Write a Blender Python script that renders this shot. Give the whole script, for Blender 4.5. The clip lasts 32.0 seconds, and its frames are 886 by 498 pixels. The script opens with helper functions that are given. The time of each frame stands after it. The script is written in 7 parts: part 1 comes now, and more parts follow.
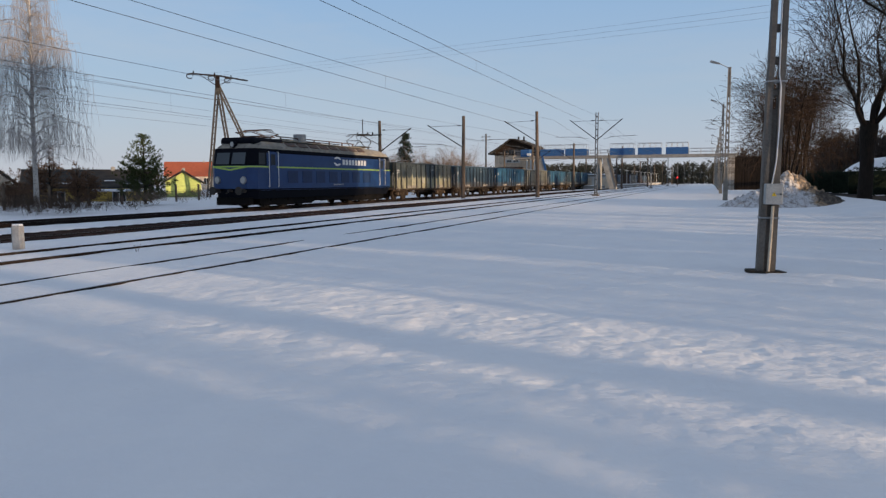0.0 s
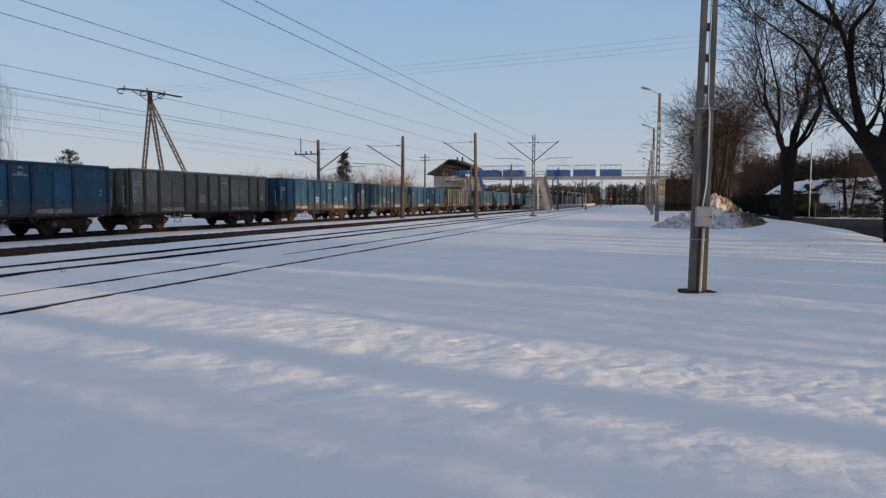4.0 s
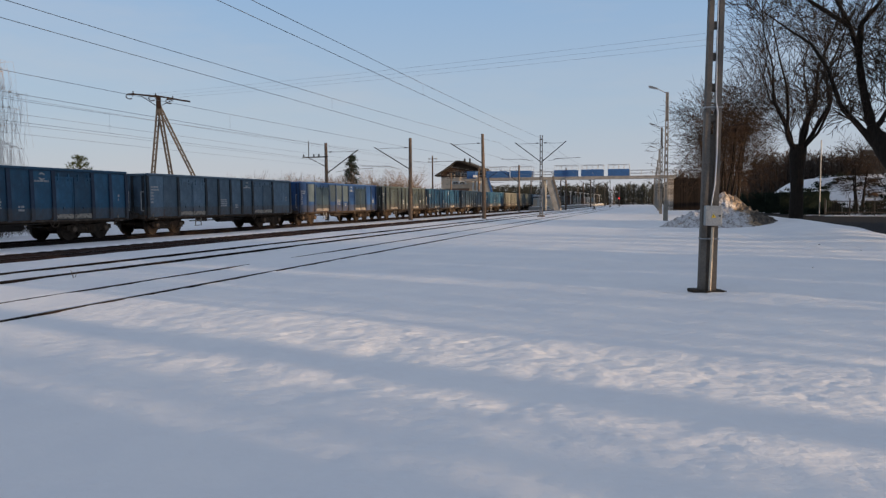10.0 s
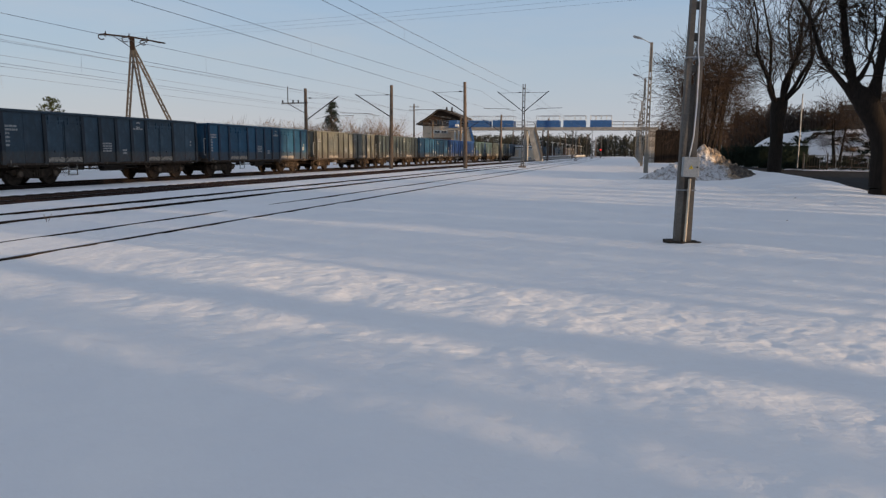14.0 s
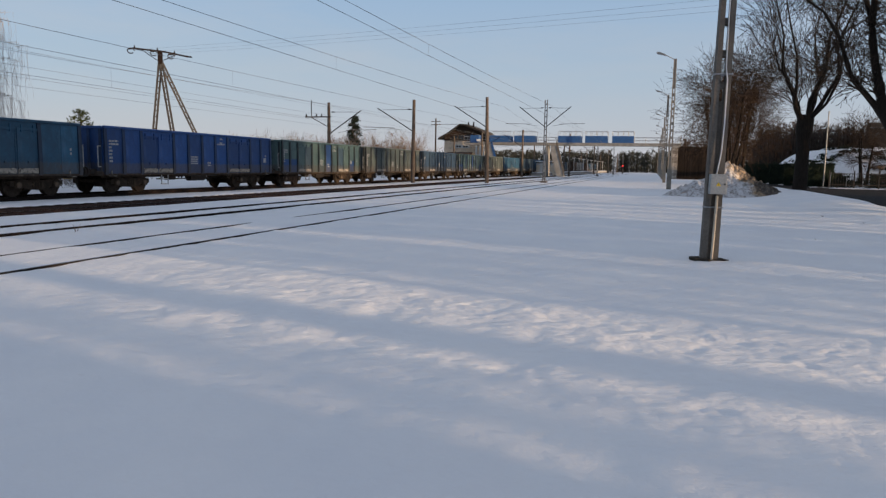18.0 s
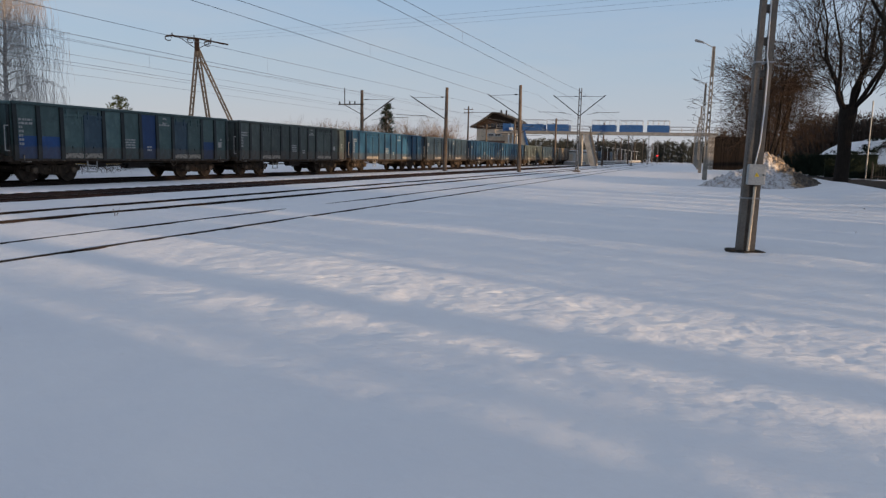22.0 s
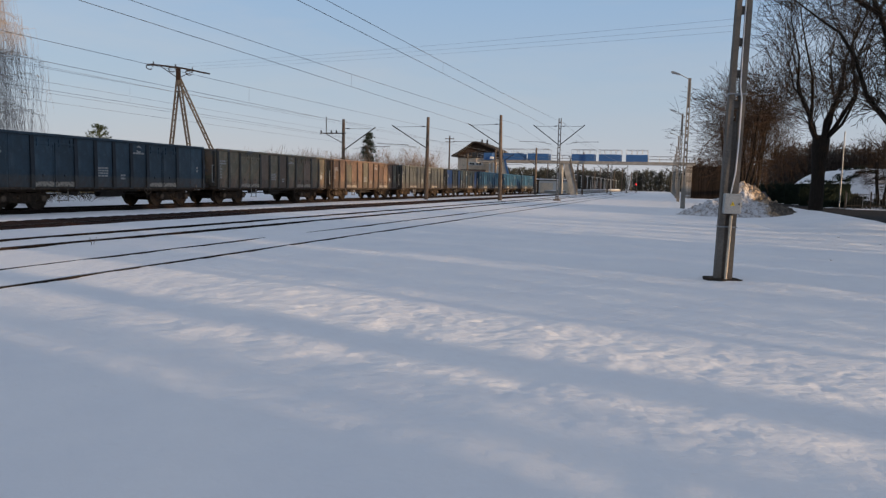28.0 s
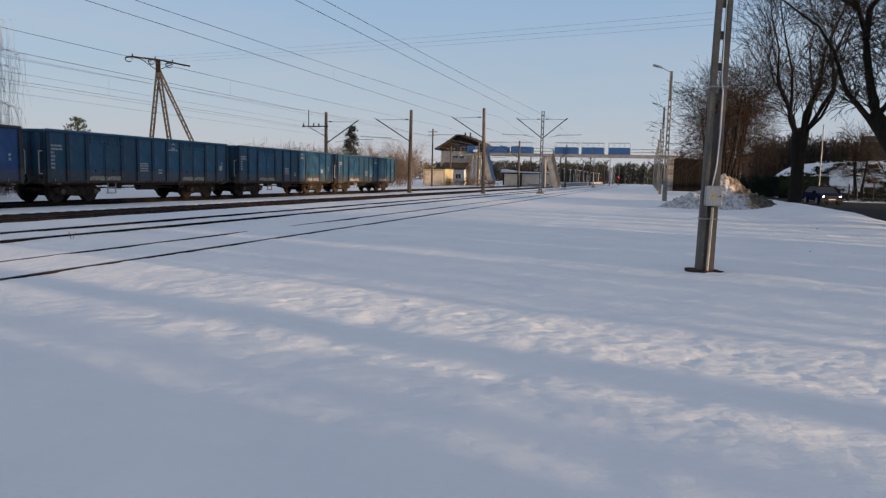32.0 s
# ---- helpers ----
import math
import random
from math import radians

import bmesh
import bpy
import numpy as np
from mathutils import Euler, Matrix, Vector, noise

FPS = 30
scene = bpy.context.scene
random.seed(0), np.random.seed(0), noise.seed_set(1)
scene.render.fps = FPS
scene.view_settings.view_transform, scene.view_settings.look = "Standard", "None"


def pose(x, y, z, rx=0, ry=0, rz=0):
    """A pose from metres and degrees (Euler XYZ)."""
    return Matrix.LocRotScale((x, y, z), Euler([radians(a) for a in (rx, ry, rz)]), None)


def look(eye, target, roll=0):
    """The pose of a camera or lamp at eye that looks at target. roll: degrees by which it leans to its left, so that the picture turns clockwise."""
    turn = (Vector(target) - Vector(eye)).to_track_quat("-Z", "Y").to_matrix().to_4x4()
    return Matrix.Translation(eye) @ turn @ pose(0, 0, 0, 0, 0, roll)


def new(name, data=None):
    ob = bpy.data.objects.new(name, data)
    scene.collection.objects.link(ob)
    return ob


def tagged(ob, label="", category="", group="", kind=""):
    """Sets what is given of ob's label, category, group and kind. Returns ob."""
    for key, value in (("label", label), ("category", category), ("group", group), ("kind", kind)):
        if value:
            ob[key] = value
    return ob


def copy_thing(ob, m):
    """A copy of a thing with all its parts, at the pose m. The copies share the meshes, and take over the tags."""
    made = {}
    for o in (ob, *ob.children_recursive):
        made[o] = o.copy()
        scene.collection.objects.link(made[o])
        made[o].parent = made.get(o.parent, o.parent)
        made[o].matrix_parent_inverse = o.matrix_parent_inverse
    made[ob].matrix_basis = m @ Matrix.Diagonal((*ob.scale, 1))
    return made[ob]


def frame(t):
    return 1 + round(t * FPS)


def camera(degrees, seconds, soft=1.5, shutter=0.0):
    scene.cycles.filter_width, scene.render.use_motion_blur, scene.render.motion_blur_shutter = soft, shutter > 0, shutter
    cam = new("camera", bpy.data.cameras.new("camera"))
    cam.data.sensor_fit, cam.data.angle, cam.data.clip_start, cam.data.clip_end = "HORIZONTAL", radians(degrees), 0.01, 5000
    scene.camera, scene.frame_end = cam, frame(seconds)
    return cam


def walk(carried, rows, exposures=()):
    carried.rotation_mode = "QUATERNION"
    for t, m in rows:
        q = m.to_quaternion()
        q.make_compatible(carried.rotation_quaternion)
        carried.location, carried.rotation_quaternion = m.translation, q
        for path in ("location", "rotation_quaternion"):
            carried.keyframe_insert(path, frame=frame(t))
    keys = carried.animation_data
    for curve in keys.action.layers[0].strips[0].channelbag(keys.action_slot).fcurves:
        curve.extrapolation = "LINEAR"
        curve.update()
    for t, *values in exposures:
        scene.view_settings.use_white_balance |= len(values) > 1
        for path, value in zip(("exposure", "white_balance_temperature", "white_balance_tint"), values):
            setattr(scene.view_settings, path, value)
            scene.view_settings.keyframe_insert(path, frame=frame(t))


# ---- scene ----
# The camera stands on the snow; the hand sways. Rows: seconds, sway in metres, heading to the right, tilt up, lean to the right.
cam = camera(64.19, 32.0, soft=1.33)
EYE = 1.55
ROWS = [
    (0.0, 0.055, 0.008, -0.012, -20.88, -5.50, 0.16),
    (0.5, 0.045, 0.008, -0.006, -20.80, -6.66, 0.66),
    (1.0, 0.022, 0.008, -0.012, -20.15, -6.26, 0.46),
    (1.5, 0.008, 0.008, 0.010, -17.01, -4.96, 1.49),
    (2.0, 0.008, 0.008, 0.010, -17.29, -4.66, 1.06),
    (2.5, 0.008, 0.008, 0.010, -16.71, -5.04, 0.67),
    (3.0, 0.008, 0.008, 0.010, -16.86, -4.53, -0.08),
    (3.5, 0.008, 0.008, 0.010, -16.24, -4.17, -0.55),
    (5.5, 0.014, 0.025, 0.019, -14.73, -3.37, 0.92),
    (6.0, 0.004, 0.022, 0.018, -14.49, -3.22, 0.76),
    (6.5, 0.002, 0.018, 0.022, -16.09, -2.89, 0.78),
    (7.0, 0.002, -0.006, 0.013, -17.48, -3.57, 0.38),
    (7.5, -0.005, 0.009, 0.015, -16.75, -3.54, 0.03),
    (8.0, 0.003, 0.024, 0.008, -16.62, -3.51, -0.13),
    (8.5, 0.002, 0.013, 0.012, -16.89, -3.83, 0.18),
    (9.0, 0.000, 0.000, 0.000, -17.08, -3.80, -0.00),
    (9.5, 0.005, 0.012, 0.012, -16.85, -3.69, 0.18),
    (10.0, 0.011, -0.001, 0.014, -16.58, -3.79, 0.33),
    (10.5, 0.007, 0.021, 0.012, -16.63, -3.86, 0.52),
    (11.0, 0.003, 0.014, 0.014, -16.72, -3.75, 0.23),
    (11.5, -0.016, 0.002, 0.015, -15.70, -3.38, -0.20),
    (12.0, -0.030, 0.009, 0.003, -14.53, -3.25, 0.10),
    (12.5, 0.002, 0.037, 0.003, -15.35, -3.60, -0.25),
    (13.0, 0.062, -0.006, -0.031, -16.44, -6.20, -1.34),
    (13.5, 0.078, 0.015, -0.011, -14.51, -7.48, 0.32),
    (14.0, 0.056, -0.001, -0.014, -15.01, -7.85, -0.48),
    (14.5, 0.051, -0.010, -0.015, -15.57, -7.68, -0.73),
    (16.5, 0.056, 0.012, -0.017, -14.58, -6.94, -0.50),
    (17.0, 0.049, -0.001, -0.009, -14.50, -7.31, -0.42),
    (17.5, 0.023, 0.010, -0.004, -14.01, -7.10, -0.27),
    (18.0, -0.019, -0.003, -0.011, -16.63, -6.72, -0.99),
    (18.5, -0.018, -0.003, -0.015, -17.25, -6.85, -1.12),
    (19.0, -0.009, -0.005, -0.010, -17.39, -6.85, -0.89),
    (19.5, -0.017, 0.000, -0.010, -16.25, -6.45, -1.09),
    (20.0, -0.015, 0.009, -0.009, -16.66, -6.30, -1.25),
    (20.5, -0.043, -0.021, -0.016, -20.78, -6.30, -1.16),
    (21.0, -0.030, -0.022, -0.019, -19.83, -6.52, -1.50),
    (21.5, -0.030, -0.019, -0.024, -19.08, -7.11, -1.02),
    (22.0, -0.032, -0.026, -0.020, -19.12, -7.71, -1.44),
    (22.5, -0.028, -0.029, -0.025, -18.97, -7.41, -1.60),
    (23.0, -0.021, -0.020, -0.020, -17.97, -7.32, -1.74),
    (23.5, -0.021, -0.014, -0.018, -17.89, -7.14, -0.76),
    (24.0, -0.020, -0.031, -0.021, -19.07, -8.25, -0.37),
    (24.5, -0.020, -0.014, -0.010, -19.67, -7.23, -0.76),
    (25.0, -0.005, -0.014, -0.009, -19.71, -5.89, -1.24),
    (25.5, -0.002, -0.029, -0.016, -19.45, -5.64, -1.55),
    (27.5, -0.016, -0.004, -0.012, -18.02, -5.38, -1.31),
    (28.0, -0.013, -0.014, -0.011, -17.68, -5.38, -1.51),
    (28.5, -0.009, 0.001, -0.019, -16.82, -5.52, -1.29),
    (29.0, -0.013, 0.002, -0.015, -16.60, -6.00, -1.23),
    (29.5, -0.012, -0.001, -0.013, -16.74, -5.65, -1.01),
    (30.0, -0.010, -0.001, -0.014, -16.68, -5.44, -1.33),
    (30.5, -0.007, -0.003, -0.010, -16.50, -5.40, -1.23),
    (31.0, -0.005, 0.010, -0.014, -16.46, -5.66, -1.21),
    (31.5, -0.006, -0.004, -0.014, -16.54, -5.79, -1.05),
    (32.0, -0.019, -0.013, -0.018, -16.33, -5.89, -1.40),
]


def eye_pose(t, x, y, z, heading, tilt, lean):
    a, p = radians(heading), radians(tilt)
    eye = Vector((x, y, EYE + z))
    return look(eye, eye + Vector((math.sin(a) * math.cos(p), math.cos(a) * math.cos(p), math.sin(p))), -lean)


# seconds, stops, white balance: the camera's picture starts bluer and settles
TINTS = ((0.0, 0.54, 6330, 13), (3.0, 0.54, 6480, 13.5), (6.0, 0.54, 6600, 14.5), (10.0, 0.54, 6650, 14.5), (14.0, 0.54, 6800, 14.5), (19.0, 0.54, 6700, 14.5), (32.0, 0.54, 6680, 14.5))
walk(cam, [(row[0], eye_pose(*row)) for row in ROWS], TINTS)

# ---- light ----
SUN_EL = radians(5.8)
SUN_AZ = radians(13.8)
SUN_TO = Vector((math.cos(SUN_AZ) * math.cos(SUN_EL), -math.sin(SUN_AZ) * math.cos(SUN_EL), math.sin(SUN_EL)))
world = bpy.data.worlds.new("winter_sky")
scene.world = world
world.use_nodes = True
wn = world.node_tree
sky = wn.nodes.new("ShaderNodeTexSky")
sky.sky_type = "NISHITA"
sky.sun_disc = False
sky.sun_elevation = SUN_EL
sky.sun_rotation = math.atan2(SUN_TO.x, SUN_TO.y)
sky.air_density, sky.dust_density, sky.ozone_density = 1.0, 1.0, 2.0
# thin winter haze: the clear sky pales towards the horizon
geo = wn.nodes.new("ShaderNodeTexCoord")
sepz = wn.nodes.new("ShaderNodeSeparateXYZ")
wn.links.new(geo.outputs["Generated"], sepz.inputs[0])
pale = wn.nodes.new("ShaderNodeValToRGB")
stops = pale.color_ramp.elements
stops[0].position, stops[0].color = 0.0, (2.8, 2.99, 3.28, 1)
# Unseen upper sky is whitened so that skylight tints the shaded snow less blue.
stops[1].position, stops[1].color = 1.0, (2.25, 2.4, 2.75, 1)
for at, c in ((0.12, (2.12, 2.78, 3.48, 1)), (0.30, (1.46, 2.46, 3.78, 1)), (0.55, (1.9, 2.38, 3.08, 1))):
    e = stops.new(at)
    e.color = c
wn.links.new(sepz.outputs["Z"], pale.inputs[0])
air = wn.nodes.new("ShaderNodeMix")
air.data_type = "RGBA"
thin = wn.nodes.new("ShaderNodeMapRange")
thin.inputs["From Max"].default_value, thin.inputs["To Min"].default_value, thin.inputs["To Max"].default_value = 0.5, 0.9, 0.78
wn.links.new(sepz.outputs["Z"], thin.inputs["Value"])
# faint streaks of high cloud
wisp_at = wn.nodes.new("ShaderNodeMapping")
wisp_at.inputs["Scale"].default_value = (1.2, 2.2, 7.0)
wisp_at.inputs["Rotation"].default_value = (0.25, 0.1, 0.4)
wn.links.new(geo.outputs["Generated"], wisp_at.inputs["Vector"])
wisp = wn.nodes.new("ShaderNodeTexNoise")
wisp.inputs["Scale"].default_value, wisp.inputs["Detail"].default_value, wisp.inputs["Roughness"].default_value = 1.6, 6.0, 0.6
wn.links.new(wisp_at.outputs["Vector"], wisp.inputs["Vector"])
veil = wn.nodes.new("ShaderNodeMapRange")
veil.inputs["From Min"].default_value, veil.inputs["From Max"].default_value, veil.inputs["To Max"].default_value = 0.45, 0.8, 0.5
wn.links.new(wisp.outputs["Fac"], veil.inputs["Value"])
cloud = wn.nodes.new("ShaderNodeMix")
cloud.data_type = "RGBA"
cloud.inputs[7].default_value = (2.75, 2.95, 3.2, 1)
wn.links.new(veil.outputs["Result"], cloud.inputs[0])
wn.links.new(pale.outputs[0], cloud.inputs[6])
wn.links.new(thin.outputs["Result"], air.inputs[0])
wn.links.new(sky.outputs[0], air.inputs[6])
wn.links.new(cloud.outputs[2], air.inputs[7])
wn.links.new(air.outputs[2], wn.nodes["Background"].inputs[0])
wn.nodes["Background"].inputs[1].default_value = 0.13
sun = new("sun", bpy.data.lights.new("sun", "SUN"))
sun.data.energy, sun.data.angle, sun.data.color = 4.15, radians(0.6), (1.0, 0.73, 0.45)
sun.matrix_world = look(SUN_TO * 100, (0, 0, 0))


# ---- materials ----
def nodes_of(name):
    m = bpy.data.materials.new(name)
    m.use_nodes = True
    nt = m.node_tree
    return m, nt, nt.nodes["Principled BSDF"]


def noise_node(nt, vec, scale, detail=4.0, rough=0.55, dist=0.0):
    n = nt.nodes.new("ShaderNodeTexNoise")
    n.inputs["Scale"].default_value, n.inputs["Detail"].default_value = scale, detail
    n.inputs["Roughness"].default_value, n.inputs["Distortion"].default_value = rough, dist
    nt.links.new(vec, n.inputs["Vector"])
    return n.outputs["Fac"]


def ramp(nt, fac, a, b, lo=0.0, hi=1.0):
    r = nt.nodes.new("ShaderNodeMapRange")
    r.inputs["From Min"].default_value, r.inputs["From Max"].default_value = a, b
    r.inputs["To Min"].default_value, r.inputs["To Max"].default_value = lo, hi
    nt.links.new(fac, r.inputs["Value"])
    return r.outputs["Result"]


def blend(nt, fac, c1, c2):
    m = nt.nodes.new("ShaderNodeMix")
    m.data_type = "RGBA"
    for sock, c in ((m.inputs[6], c1), (m.inputs[7], c2)):
        if hasattr(c, "links"):
            nt.links.new(c, sock)
        else:
            sock.default_value = (*c, 1)
    if hasattr(fac, "links"):
        nt.links.new(fac, m.inputs[0])
    else:
        m.inputs[0].default_value = fac
    return m.outputs[2]


def times(nt, a, b):
    m = nt.nodes.new("ShaderNodeMath")
    m.operation = "MULTIPLY"
    for sock, v in zip(m.inputs, (a, b)):
        if hasattr(v, "links"):
            nt.links.new(v, sock)
        else:
            sock.default_value = v
    return m.outputs[0]


def coords(nt, stretch=(1, 1, 1), space="Object"):
    tc = nt.nodes.new("ShaderNodeTexCoord")
    mp = nt.nodes.new("ShaderNodeMapping")
    mp.inputs["Scale"].default_value = stretch
    nt.links.new(tc.outputs[space], mp.inputs["Vector"])
    return mp.outputs["Vector"]


def bump(nt, bsdf, height, strength=0.3, dist=0.02):
    b = nt.nodes.new("ShaderNodeBump")
    b.inputs["Strength"].default_value, b.inputs["Distance"].default_value = strength, dist
    nt.links.new(height, b.inputs["Height"])
    nt.links.new(b.outputs["Normal"], bsdf.inputs["Normal"])


def surface(name, c1, c2, scale=3.0, rough=0.7, metal=0.0, grain=40.0, bumps=0.25, stretch=(1, 1, 1), c3=None, cut=(0.55, 0.7), by_piece=0.0):
    """Two-tone surface with broad stains, fine grain and, with c3, patches of a third colour."""
    m, nt, p = nodes_of(name)
    v = coords(nt, stretch)
    broad = noise_node(nt, v, scale, 5)
    col = blend(nt, ramp(nt, broad, 0.35, 0.65), c1, c2)
    fine = noise_node(nt, v, grain, 3)
    if c3:
        spots = noise_node(nt, v, scale * 2.3, 6, 0.65, 0.4)
        col = blend(nt, ramp(nt, spots, *cut), col, c3)
    hs = nt.nodes.new("ShaderNodeHueSaturation")
    nt.links.new(col, hs.inputs["Color"])
    nt.links.new(ramp(nt, fine, 0.3, 0.7, 0.82, 1.15), hs.inputs["Value"])
    col = hs.outputs[0]
    if by_piece:
        oi = nt.nodes.new("ShaderNodeObjectInfo")
        h2 = nt.nodes.new("ShaderNodeHueSaturation")
        nt.links.new(col, h2.inputs["Color"])
        nt.links.new(ramp(nt, oi.outputs["Random"], 0, 1, 1 - by_piece, 1 + by_piece), h2.inputs["Value"])
        col = h2.outputs[0]
    nt.links.new(col, p.inputs["Base Color"])
    p.inputs["Roughness"].default_value, p.inputs["Metallic"].default_value = rough, metal
    if rough > 0.8:
        p.inputs["Specular IOR Level"].default_value = 0.12
    if bumps:
        bump(nt, p, fine, bumps)
    return m


def plain(name, c, rough=0.6, metal=0.0, emit=0.0):
    m, nt, p = nodes_of(name)
    p.inputs["Base Color"].default_value = (*c, 1)
    p.inputs["Roughness"].default_value, p.inputs["Metallic"].default_value = rough, metal
    if rough > 0.8:
        p.inputs["Specular IOR Level"].default_value = 0.1
    if emit:
        p.inputs["Emission Color"].default_value = (*c, 1)
        p.inputs["Emission Strength"].default_value = emit
    return m


def wagon_paint(name, c1, c2, rust=0.5, low=None, low_z=0.0, scrawls=()):
    """Weathered wagon paint: faded plates, streaks running down, a rubbed grimy band and rust along the lower edge."""
    m, nt, p = nodes_of(name)
    v = coords(nt)
    tall = coords(nt, (1.6, 1.6, 0.25))
    broad = noise_node(nt, v, 1.3, 6, 0.68)
    streak = noise_node(nt, tall, 3.2, 5, 0.62)
    col = blend(nt, ramp(nt, broad, 0.35, 0.68), c1, c2)
    col = blend(nt, ramp(nt, streak, 0.52, 0.72, 0, 0.42), col, tuple(0.055 + 0.95 * a for a in c2))
    band = nt.nodes.new("ShaderNodeSeparateXYZ")
    nt.links.new(v, band.inputs[0])
    wob = nt.nodes.new("ShaderNodeMath")
    wob.operation = "MULTIPLY_ADD"
    nt.links.new(streak, wob.inputs[0])
    wob.inputs[1].default_value = -0.5
    nt.links.new(band.outputs["Z"], wob.inputs[2])
    col = blend(nt, ramp(nt, wob.outputs[0], 1.06, 1.16, 0.58, 0.0), col, (0.075, 0.066, 0.056))
    blotch = noise_node(nt, coords(nt, (1, 1, 0.8)), 1.9, 9, 0.72, 0.8)
    col = blend(nt, ramp(nt, blotch, 0.46, 0.68, 0, 0.55 + 0.3 * rust), col, tuple(0.5 * a + 0.006 for a in c1))
    scuff = noise_node(nt, coords(nt, (1.4, 1.4, 0.9)), 4.2, 9, 0.78, 0.6)
    col = blend(nt, ramp(nt, scuff, 0.54, 0.70, 0, 0.18 + 0.6 * rust), col, tuple(1.5 * a + 0.03 for a in c2))
    for k, (tint, cut) in enumerate(scrawls):
        patch = noise_node(nt, coords(nt, (1.0, 0.75 + 0.1 * k, 0.8)), 0.9 + 0.35 * k, 6, 0.66, 0.9 + 0.4 * k)
        col = blend(nt, ramp(nt, patch, cut, cut + 0.07, 0, 0.75), col, tint)
    # Sunlight reaching only the lower side, painted as a pale ragged band.
    if low:
        sep = nt.nodes.new("ShaderNodeSeparateXYZ")
        nt.links.new(v, sep.inputs[0])
        add = nt.nodes.new("ShaderNodeMath")
        add.operation = "MULTIPLY_ADD"
        nt.links.new(streak, add.inputs[0])
        add.inputs[1].default_value = -1.1
        nt.links.new(sep.outputs["Z"], add.inputs[2])
        col = blend(nt, ramp(nt, add.outputs[0], low_z - 0.55, low_z - 0.35, 0.85, 0), col, low)
    r = noise_node(nt, coords(nt, (1, 1, 0.7)), 2.4, 7, 0.7, 0.3)
    sep2 = nt.nodes.new("ShaderNodeSeparateXYZ")
    nt.links.new(v, sep2.inputs[0])
    edge = ramp(nt, sep2.outputs["Z"], 1.1, 1.75, 0.17, 0.0)
    s = nt.nodes.new("ShaderNodeMath")
    s.operation = "ADD"
    nt.links.new(r, s.inputs[0])
    nt.links.new(edge, s.inputs[1])
    col = blend(nt, ramp(nt, s.outputs[0], 0.70 - 0.16 * rust, 0.82 - 0.1 * rust, 0, 0.85), col, (0.085, 0.045, 0.028))
    own = nt.nodes.new("ShaderNodeObjectInfo")
    shade = nt.nodes.new("ShaderNodeHueSaturation")
    nt.links.new(col, shade.inputs["Color"])
    nt.links.new(ramp(nt, own.outputs["Random"], 0, 1, 0.72, 1.22), shade.inputs["Value"])
    nt.links.new(shade.outputs[0], p.inputs["Base Color"])
    p.inputs["Roughness"].default_value = 0.62
    bump(nt, p, r, 0.2, 0.03)
    return m


MAT = dict(
    concrete=surface("weathered_concrete", (0.165, 0.145, 0.125), (0.115, 0.103, 0.092), 2.2, 0.9, c3=(0.07, 0.063, 0.056), cut=(0.6, 0.75)),
    old_wood=surface("creosoted_wood", (0.10, 0.075, 0.055), (0.16, 0.12, 0.09), 3, 0.9, stretch=(4, 4, 0.4)),
    rail_side=surface("rusted_rail_steel", (0.02, 0.014, 0.012), (0.014, 0.010, 0.009), 6, 0.9),
    rail_top=surface("worn_rail_head", (0.03, 0.025, 0.022), (0.018, 0.015, 0.013), 5, 0.6, metal=0.2),
    ballast=surface("brown_ballast", (0.038, 0.019, 0.014), (0.026, 0.014, 0.011), 3, 0.95, grain=26, bumps=0.8),
    dark_steel=surface("grimy_steel", (0.02, 0.017, 0.015), (0.034, 0.027, 0.022), 5, 0.8, c3=(0.06, 0.04, 0.028)),
    bogie=surface("dusty_bogie_steel", (0.03, 0.022, 0.017), (0.058, 0.042, 0.03), 4, 0.9, c3=(0.17, 0.125, 0.085), cut=(0.58, 0.76)),
    wheel=surface("wheel_steel", (0.03, 0.023, 0.018), (0.055, 0.041, 0.032), 6, 0.85),
    black=plain("black_cable", (0.012, 0.012, 0.013), 0.6),
    wire=plain("copper_wire_dull", (0.10, 0.11, 0.12), 0.6, 0.3),
    galv=surface("galvanised_steel", (0.30, 0.31, 0.32), (0.22, 0.23, 0.24), 4, 0.5, metal=0.5),
    white_mark=surface("faded_white_paint", (0.40, 0.40, 0.39), (0.24, 0.25, 0.25), 9, 0.7, bumps=0),
    yellow_mark=surface("yellow_paint", (0.62, 0.45, 0.04), (0.5, 0.35, 0.05), 6, 0.6, bumps=0),
    bark=surface("tree_bark", (0.045, 0.034, 0.026), (0.026, 0.021, 0.017), 5, 0.95, stretch=(3, 3, 0.6), bumps=0.7),
    twig=plain("bare_twigs", (0.065, 0.045, 0.032), 0.9),
    blue_panel=surface("blue_painted_panel", (0.025, 0.10, 0.27), (0.022, 0.085, 0.23), 2, 0.45, bumps=0.05),
    asphalt=surface("wet_asphalt", (0.02, 0.018, 0.0175), (0.013, 0.012, 0.012), 1.5, 0.95, grain=60),
)


# ---- mesh helpers ----
def box(bm, lo, hi, bevel=0.0):
    r = bmesh.ops.create_cube(bm, size=1.0)
    for v in r["verts"]:
        v.co = Vector(lo[k] + (v.co[k] + 0.5) * (hi[k] - lo[k]) for k in range(3))
    if bevel:
        edges = list({e for v in r["verts"] for e in v.link_edges})
        bmesh.ops.bevel(bm, geom=edges, offset=bevel, segments=1, affect="EDGES")
    return bm


